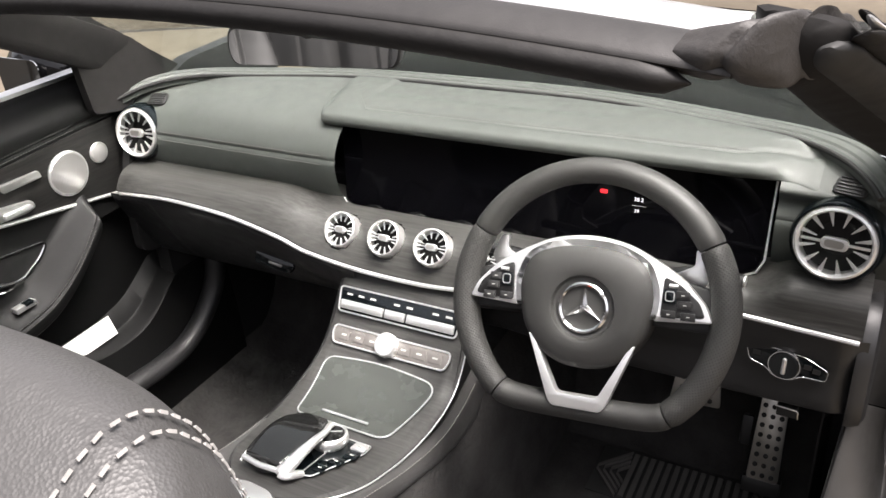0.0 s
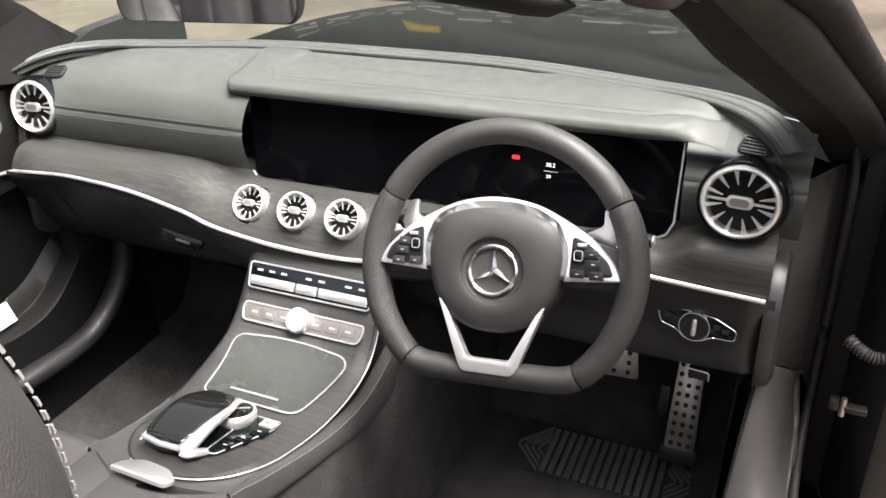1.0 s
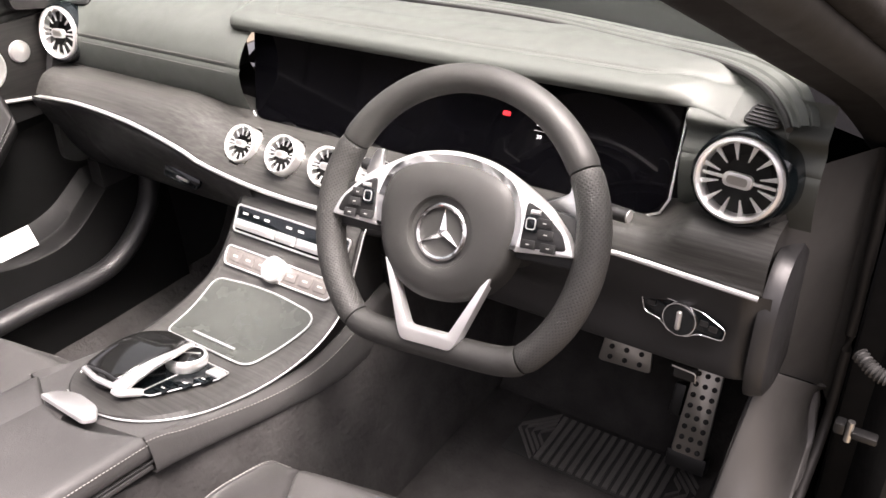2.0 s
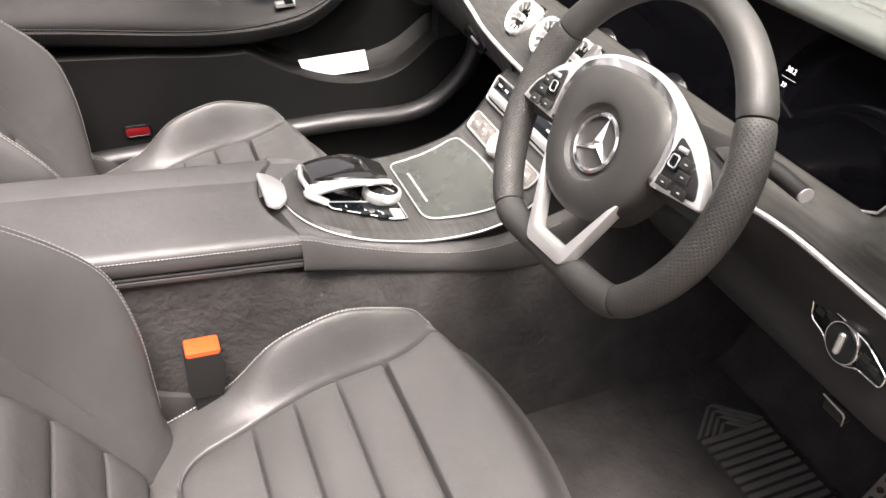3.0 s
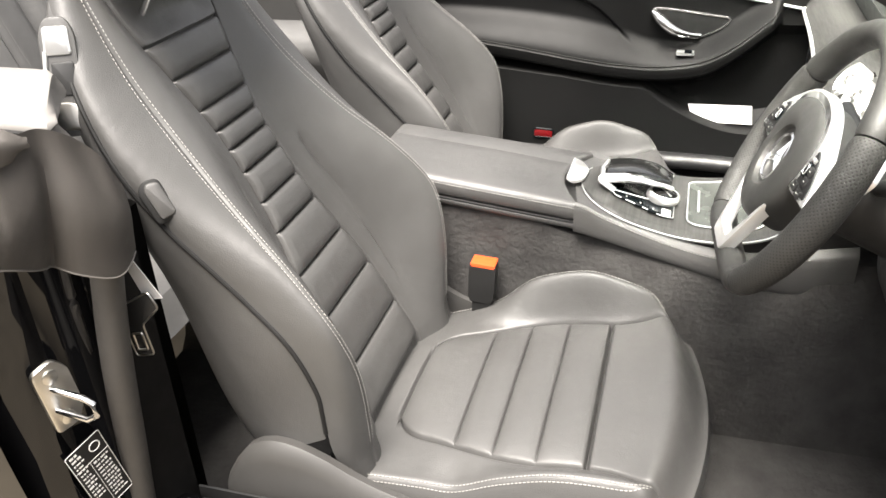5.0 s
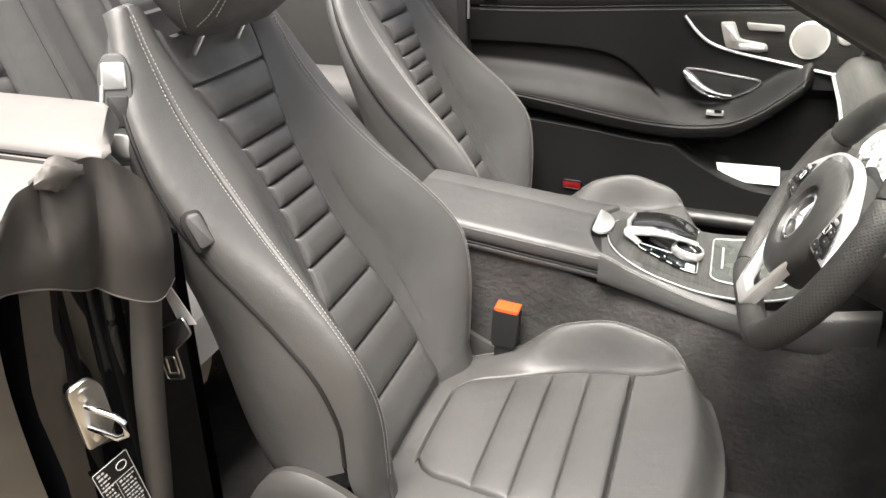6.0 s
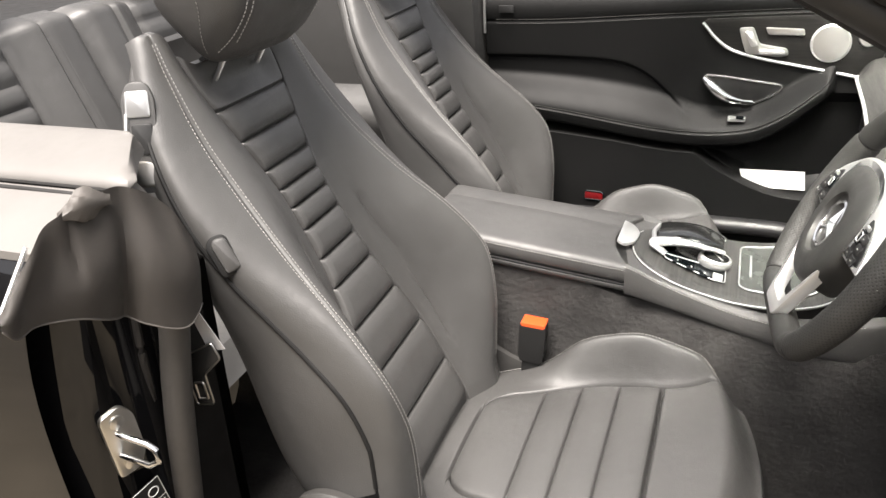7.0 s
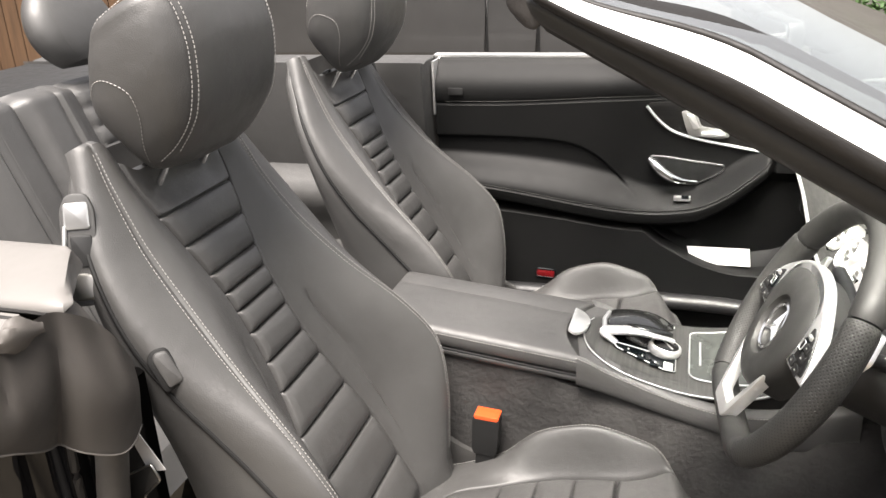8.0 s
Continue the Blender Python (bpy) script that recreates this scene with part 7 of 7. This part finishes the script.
# hanging seal and gathered flap under the trim
ws2 = thing("window_seal", pose(0.79, -0.74, 0.3), "thick dark rubber window seal hanging beside the jamb", "window seal")
part("tube", tube(spline([(0.778, -0.722, 0.87), (0.78, -0.73, 0.793), (0.789, -0.745, 0.667), (0.789, -0.765, 0.50), (0.79, -0.78, 0.36), (0.79, -0.79, 0.22)], 8), 0.0195, 14), TUBE, ws2)
part("lip", tube(spline([(0.80, -0.775, 0.82), (0.805, -0.772, 0.74), (0.80, -0.778, 0.66), (0.797, -0.795, 0.60)], 8), 0.006, 8), SEAL, ws2, "thin hanging seal lip")
T_LINE = spline([(0.998, -0.748, 0.902), (0.962, -0.748, 0.93), (0.925, -0.744, 0.963), (0.885, -0.74, 0.973), (0.842, -0.735, 0.975), (0.80, -0.73, 0.962), (0.765, -0.72, 0.927), (0.744, -0.708, 0.875)], 9)
B_LINE = spline([(1.001, -0.748, 0.893), (0.984, -0.748, 0.871), (0.955, -0.747, 0.866), (0.908, -0.742, 0.853), (0.87, -0.735, 0.83), (0.834, -0.725, 0.808), (0.792, -0.712, 0.787), (0.75, -0.708, 0.795)], 9)
rows = []
for j in range(len(T_LINE)):
    u = j / (len(T_LINE) - 1)
    a, b = T_LINE[j], B_LINE[j]
    row = []
    for i in range(31):
        t = i / 30
        p = a + (b - a) * t
        f = smooth01(t * 1.6)
        # soft folds, and a round lobe over the hanging seal
        fold = (0.0085 * math.sin(u * 14.5 + 0.9 * t) * f * (1 - smooth01((u - 0.6) / 0.15)) + 0.0026 * math.sin(u * 37 - 4 * t) * (1 - smooth01(t * 1.4)) + 0.0022 * math.sin(u * 6 + t * 7)
                - 0.006 * bump_at(u - 0.40 - 0.05 * t, 0.022) * smooth01((0.75 - t) / 0.3))
        fold += 0.022 * math.sin(math.pi * min(1, max(0, (u - 0.66) / 0.34))) ** 0.7 * (0.3 + 0.7 * f) - 0.008 * bump_at(u - 0.64, 0.03) * f
        fold += 0.008 * math.sin(math.pi * t) 
        row.append((p.x + 0.5 * fold, p.y + 0.85 * fold, p.z))
    rows.append(row)
bm, _ = grid(rows)
bmesh.ops.solidify(bm, geom=bm.faces[:], thickness=0.003)
fl = thing("rubber_flap", pose(0.82, -0.83, 0.74), "gathered dark cloth-backed rubber flap below the trim", "flap")
part("sheet", bm, FLAP, fl)
knot = []
for i in range(24):
    t = i / 23
    r = 0.006 + 0.010 * math.sin(math.pi * t) ** 2
    knot.append([(0.90 - 0.06 * t + 0.5 * r * math.cos(q) * (1 + 0.25 * math.sin(5 * q)), -0.745 + 0.016 * t + 0.6 * r * math.cos(q), 0.964 + 0.006 * math.sin(3 * t) + r * math.sin(q) * (1 + 0.25 * math.cos(4 * q + t * 9))) for q in [2 * math.pi * k / 18 for k in range(18)]])
part("gathered_knot", loft(knot), FLAP, fl, "bunched folds where the flap is gathered")
part("hem", tube([Vector(r[-1]) for r in rows[1:-1]], 0.0011, 8), FLAP, fl, "rolled lower hem")
side_strip = thing("side_window_strip", pose(0.93, -0.79, 0.88), "pair of bright strips on the rear window edge", "trim", kind="structure")
for dz in (0.0, -0.016):
    part("strip", tube([(0.908, -0.792, 0.93 + dz), (0.957, -0.797, 0.874 + dz)], 0.0028, 8), SATIN, side_strip)
bm = bmesh.new()
slab([(0.0, 0.0), (0.026, 0.0), (-0.008, 0.115), (-0.012, 0.115)], 0.0015, frame_of((0.745, -0.7165, 0.715), (0.0, 1, 0.25), (0, -0.08, 1)), bm=bm)
belt = thing("seat_belt", pose(0.74, -0.71, 0.65), "pale grey seat belt with steel tongue beside the driver's seat", "seat belt")
part("webbing", bm, WEBBING, belt, "pale grey belt webbing", smooth=False)
TG = frame_of((0.750, -0.735, 0.672), (0.05, 0.94, 0.25), (0, -0.2, 1))
tongue = rounded([(-0.014, 0.034), (0.046, 0.052), (0.050, 0.028), (0.012, 0.006), (0.006, -0.040), (-0.024, -0.040), (-0.020, 0.0)], 0.005, 3)
part("tongue", slab(tongue, 0.003, TG, 0.001), PLASTIC, belt, "dark belt tongue")
part("tongue_edge", ring_bar(tongue, 0.0013, TG @ pose(0, 0, 0.003)), STEEL, belt, "bright worn edge")
part("tongue_slot", ring_bar(rounded([(-0.016, -0.031), (0.0, -0.031), (0.003, -0.006), (-0.012, -0.006)], 0.002, 3), 0.002, TG @ pose(0, 0, 0.003)), STEEL, belt, "bright slot edge")

# ---- rear seat ----
rear = thing("rear_bench", pose(0, -1.5, 0.3), "black leather rear bench with ribbed backs and pale stitching", "rear seat")
RB = radians(22)
RUP, RN = Vector((0, -math.sin(RB), math.cos(RB))), Vector((0, math.cos(RB), math.sin(RB)))


def rear_pt(x, v, n):
    return Vector((x, -1.33, 0.49)) + RUP * v + RN * n


rows = []
for i in range(81):
    v = -0.05 + 0.632 * i / 80
    row = []
    for j in range(121):
        x = -0.62 + 1.24 * j / 120
        c = abs(abs(x) - 0.31)
        n = 0.035 * smooth01((c - 0.1) / 0.09) - 0.01 * bump_at(c - 0.1, 0.006) - 0.012 * bump_at(c - 0.2, 0.006)
        if c < 0.1:
            ph = (v * 20) % 1.0
            n += 0.008 * (1 - abs(2 * ph - 1) ** 3)
        n -= 0.03 * bump_at(x, 0.02)
        n -= 0.05 * smooth01((v - 0.535) / 0.05) ** 2
        row.append(rear_pt(x, v, n))
    rows.append(row)
bm, _ = grid(rows)
bmesh.ops.recalc_face_normals(bm, faces=bm.faces)
part("backrest", bm, LEATHER, rear, "ribbed black leather rear backrest")
rows = []
for i in range(30):
    y = -1.42 + 0.5 * i / 29
    rows.append([(x, y, 0.43 - 0.05 * smooth01((y + 0.98) / 0.06) + 0.02 * smooth01((abs(abs(x) - 0.31) - 0.15) / 0.1) + (y + 1.4) * 0.1) for x in [-0.62 + 1.24 * j / 60 for j in range(61)]])
bm, _ = grid(rows)
bmesh.ops.recalc_face_normals(bm, faces=bm.faces)
part("cushion", bm, LEATHER, rear, "black leather rear cushion")
for cx in (-0.31, 0.31):
    for c in (-0.205, 0.205, -0.1, 0.1):
        line = [rear_pt(cx + c * 1.03, v, 0.036 * smooth01((abs(c) - 0.1) / 0.09) + 0.002) for v in [0.0 + 0.5 * i / 60 for i in range(61)]]
        part("stitching", stitches(line, RN, dash=0.004, gap=0.0025, width=0.0006), bpy.data.materials["dark_thread"], rear, "pale stitching", kind="stuff")
    hbm = []
    for i in range(25):
        t = i / 24
        v = 0.60 + 0.22 * t
        prof = max(0.03, math.sin(math.pi * min(1, 0.05 + 0.95 * t) ** 0.9) ** 0.4 if 0 < t < 1 else 0.03)
        hbm.append([rear_pt(cx + math.copysign(abs(math.cos(a)) ** 0.6, math.cos(a)) * 0.142 * prof, v, 0.0 + math.sin(a) * 0.055 * prof) for a in [2 * math.pi * k / 40 for k in range(40)]])
    rh = part("headrest", loft(hbm), LEATHER, rear, "rear leather headrest")
    line = [p for p in [hbm[i][6] + RN * 0.0015 for i in range(2, 23)]]
    part("stitching", stitches(line, RN, dash=0.004, gap=0.0025, width=0.0006), bpy.data.materials["dark_thread"], rh, "pale stitching", kind="stuff")
# rear deck, side trims
flat_box("rear_deck", (-0.80, -2.1, 0.93), (0.80, -1.575, 0.985), PLASTIC, "black leather-look deck behind the rear seats", "rear deck", 0.02)
flat_box("rear_bulkhead", (-0.72, -1.62, 0.2), (0.72, -1.58, 0.93), PLASTIC, "dark panel behind the rear bench", "panel", 0.005)
for sx in (1, -1):
    bm = bmesh.new()
    rows = []
    for i in range(30):
        y = -1.62 + 0.80 * i / 29
        row = []
        for j in range(30):
            z = 0.2 + 0.76 * j / 29
            x = 0.70 + 0.03 * smooth01((z - 0.6) / 0.3) - 0.05 * bump_at(z - 0.60, 0.06) - 0.012 * bump_at(z - 0.78, 0.01)
            row.append((sx * x, y, z))
        rows.append(row)
    bm, _ = grid(rows)
    bmesh.ops.recalc_face_normals(bm, faces=bm.faces)
    bmesh.ops.solidify(bm, geom=bm.faces[:], thickness=0.006)
    solo("rear_side_trim", bm, PLASTIC if sx > 0 else LEATHER, "black rear side trim with armrest", "trim", "structure")
bm, _ = grid([[(x, y, z) for x, y in ((0.775, -0.778), (0.73, -0.768), (0.69, -0.759), (0.668, -0.759), (0.661, -0.772), (0.664, -0.95))] for z in (0.14, 0.3, 0.5, 0.7, 0.79, 0.81)])
bmesh.ops.solidify(bm, geom=bm.faces[:], thickness=0.006)
bmesh.ops.recalc_face_normals(bm, faces=bm.faces)
solo("belt_tower_trim", bm, PILLAR_CLOTH, "black plastic trim round the seat belt reel", "trim", "structure")
# passenger side quarter with belt guide
bm = loft([[(q.x, y, q.y) for q in spline([(-0.66, 0.95, 0), (-0.69, 0.985, 0), (-0.76, 0.992, 0), (-0.83, 0.98, 0), (-0.90, 0.86, 0), (-0.92, 0.5, 0), (-0.74, 0.5, 0)], 3, closed=True)] for y in (-0.795, -1.2, -1.6, -2.1)])
solo("quarter_far", bm, LEATHER, "dark rear quarter on the passenger side", "body panel", "structure")
GM = frame_of((-0.735, -0.86, 0.93), (0, 1, 0.1), (0, 0, 1))
gd = thing("belt_guide", pose(-0.735, -0.86, 0.9), "silver-rimmed seat belt guide behind the passenger door", "belt guide")
go = rounded([(-0.045, -0.035), (0.03, -0.05), (0.04, 0.04), (-0.045, 0.05)], 0.015, 4)
part("opening", slab(go, 0.004, GM, 0.001), DARK_PLASTIC, gd)
part("rim", ring_bar(go, 0.0045, GM @ pose(0, 0, 0.004)), SATIN, gd, "silver rim")

# ---- outside ----
bonnet = []
for i in range(41):
    x = -0.90 + 1.8 * i / 40
    row = []
    for j in range(31):
        t = j / 30
        y = 0.60 + 1.36 * t
        z = 0.852 - 0.01 * t - 0.11 * t ** 3 - 0.10 * (abs(x) / 0.9) ** 4 + 0.008 * bump_at(abs(x) - 0.45, 0.1)
        row.append((x, y, z))
    bonnet.append(row)
bm, _ = grid(bonnet)
bmesh.ops.recalc_face_normals(bm, faces=bm.faces)
solo("bonnet", bm, PAINT, "glossy black car bonnet", "bonnet", "structure")
flat_box("front_body", (-0.9, 0.62, 0.05), (0.9, 1.95, 0.66), PAINT, "black front wings and bumper", "body panel", 0.08)
for sx in (1, -1):
    m = frame_of((sx * 1.0, 0.34, 1.0), (1, 0, 0), (0, 0, 1))
    rows = []
    for i in range(15):
        t = i / 14
        k = max(0.05, math.sin(math.pi * (0.06 + 0.88 * t)) ** 0.5)
        rows.append([(sx * (0.88 + 0.2 * t), 0.29 + 0.06 * k * math.cos(a), 0.965 + 0.075 * k * math.sin(a)) for a in [2 * math.pi * q / 20 for q in range(20)]])
    if sx < 0:
        em = thing("door_mirror", pose(sx * 0.95, 0.29, 0.89), "black exterior door mirror", "door mirror")
        part("housing", loft(rows), PAINT, em)
        part("glass", slab(rounded([(-0.07, -0.045), (0.07, -0.045), (0.07, 0.045), (-0.07, 0.045)], 0.02, 4), 0.003, frame_of((-0.985, 0.231, 0.965), (1, 0, 0), (0, 0, 1))), MIRROR, em, smooth=False)
        part("foot", tube([(-0.83, 0.31, 0.91), (-0.93, 0.30, 0.925)], 0.022, 12), PAINT, em)

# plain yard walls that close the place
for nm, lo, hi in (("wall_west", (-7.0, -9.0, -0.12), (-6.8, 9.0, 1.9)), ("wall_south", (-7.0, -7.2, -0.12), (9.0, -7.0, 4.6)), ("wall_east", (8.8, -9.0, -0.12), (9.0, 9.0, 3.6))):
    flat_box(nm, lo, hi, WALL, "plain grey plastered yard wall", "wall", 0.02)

# neighbouring dark van on the passenger side
van = thing("parked_van", pose(-3.0, -1.5, -0.12), "dark grey van parked alongside", "van")
rows = []
for y, k in ((-3.05, 0.9), (-2.97, 1.0), (-2.0, 1.0), (-0.75, 1.0), (-0.35, 0.97)):
    sec = [(-2.55, 0.1), (-2.5, 0.35), (-2.46, 0.75), (-2.5, 1.1), (-2.62, 1.75), (-2.8, 1.95), (-4.2, 1.95), (-4.4, 1.0), (-4.35, 0.1)]
    rows.append([(a, y, -0.12 + (b + 0.12) * k) for a, b in sec])
part("body", loft(rows), VAN_PAINT, van, "dark grey van body", smooth=False)
for y in (-2.45, -1.05, -0.8):
    part("panel_gap", tube([(-2.53, y, 0.15), (-2.455, y, 0.75), (-2.495, y, 1.1), (-2.61, y, 1.7)], 0.012, 6), DARK_PLASTIC, van)
for y in (-2.5, -0.95):
    part("wheel", revolve([(0.32, 0.0), (0.34, 0.05), (0.34, 0.18), (0.3, 0.22), (0.2, 0.2), (0.0, 0.19)], frame_of((-2.62, y, 0.22), (0, 1, 0), (0, 0, 1)), 32), RUBBER, van)

# brown plank fence behind the van
fence = thing("plank_fence", pose(-4.6, -5.0, -0.12), "brown wooden plank fence at the yard's edge", "fence")
me = None
for k in range(24):
    bm = box((-0.075, -0.011, 0.0), (0.075, 0.011, 1.9), 0.004)
    if me is None:
        first = part("plank", bm, FENCE, fence, smooth=False)
        me = first.data
        first.matrix_basis = pose(-4.6, -3.0, -0.12, 0, 0, 90)
    else:
        bm.free()
        link_ob = new("plank", me)
        link_ob.parent = fence
        link_ob.matrix_parent_inverse = fence.matrix_basis.inverted()
        link_ob.matrix_basis = pose(-4.6, -3.0 - 0.158 * k, -0.12, 0, 0, 90)
part("rail", box((-4.66, -6.8, 1.2), (-4.615, -2.9, 1.28), 0.005), FENCE, fence)
part("red_reflector", box((-4.58, -3.62, 0.62), (-4.56, -3.42, 0.74), 0.005), RED, fence, "small red reflector plate")

# leafy shrub at the yard's edge
rng = random.Random(11)
shrub = thing("shrub", pose(-6.0, 1.7, -0.12), "green leafy shrub at the edge of the yard", "shrub")
tips = []
for k in range(11):
    an = k * 2.4
    foot = Vector((-6.0 + 0.06 * math.cos(an), 1.7 + 0.5 * math.sin(k * 1.7), -0.12))
    top = Vector((-6.0 + 0.28 * math.cos(an), 1.7 + 0.75 * math.sin(k * 1.7), 0.28 + 0.03 * k))
    part("stem", tube(spline([foot, (foot + top) / 2 + Vector((0.04, 0.02, 0.05)), top], 5), [0.016 - 0.001 * i for i in range(11)], 7), BARK, shrub)
    tips += [top, (foot + top * 2) / 3]
verts, faces = [], []
for i in range(5200):
    c = rng.choice(tips)
    p = c + Vector((rng.gauss(0, 0.13), rng.gauss(0, 0.17), abs(rng.gauss(0, 0.12)) - 0.05))
    a = Vector((rng.uniform(-1, 1), rng.uniform(-1, 1), rng.uniform(-0.6, 0.6))).normalized() * rng.uniform(0.02, 0.04)
    b = a.cross(Vector((rng.uniform(-1, 1), rng.uniform(-1, 1), rng.uniform(-1, 1)))).normalized() * 0.016
    n0 = len(verts)
    verts += [p - a, p + b, p + a, p - b]
    faces.append((n0, n0 + 1, n0 + 2, n0 + 3))
crown = bpy.data.meshes.new("crown")
crown.from_pydata([tuple(v) for v in verts], [], faces)
link("crown", crown, LEAF, shrub, "loose crown of small green leaves", smooth=False, kind="stuff")

# dark sign board standing ahead of the car
board = thing("sign_board", pose(0, 5.2, -0.12), "dark sign board with white lettering bars", "sign")
part("board", box((-4.2, 5.2, 0.1), (3.4, 5.26, 3.7), 0.01), BOARD, board)
for x in (-3.8, 3.0):
    part("post", box((x - 0.04, 5.27, -0.12), (x + 0.04, 5.35, 2.5), 0.01), BOARD, board)
rng = random.Random(4)
for r in range(5):
    z = 0.55 + 0.17 * r
    x = -3.6
    while x < 2.8:
        w = rng.uniform(0.06, 0.3)
        if rng.random() < 0.6:
            part("letter_bar", box((x, 5.188, z), (x + w, 5.2, z + rng.uniform(0.04, 0.08)), 0), CHALK, board, smooth=False)
        x += w + rng.uniform(0.06, 0.16)
part("badge", box((-2.3, 5.18, 1.48), (-2.02, 5.2, 1.62), 0), YELLOW, board, smooth=False)
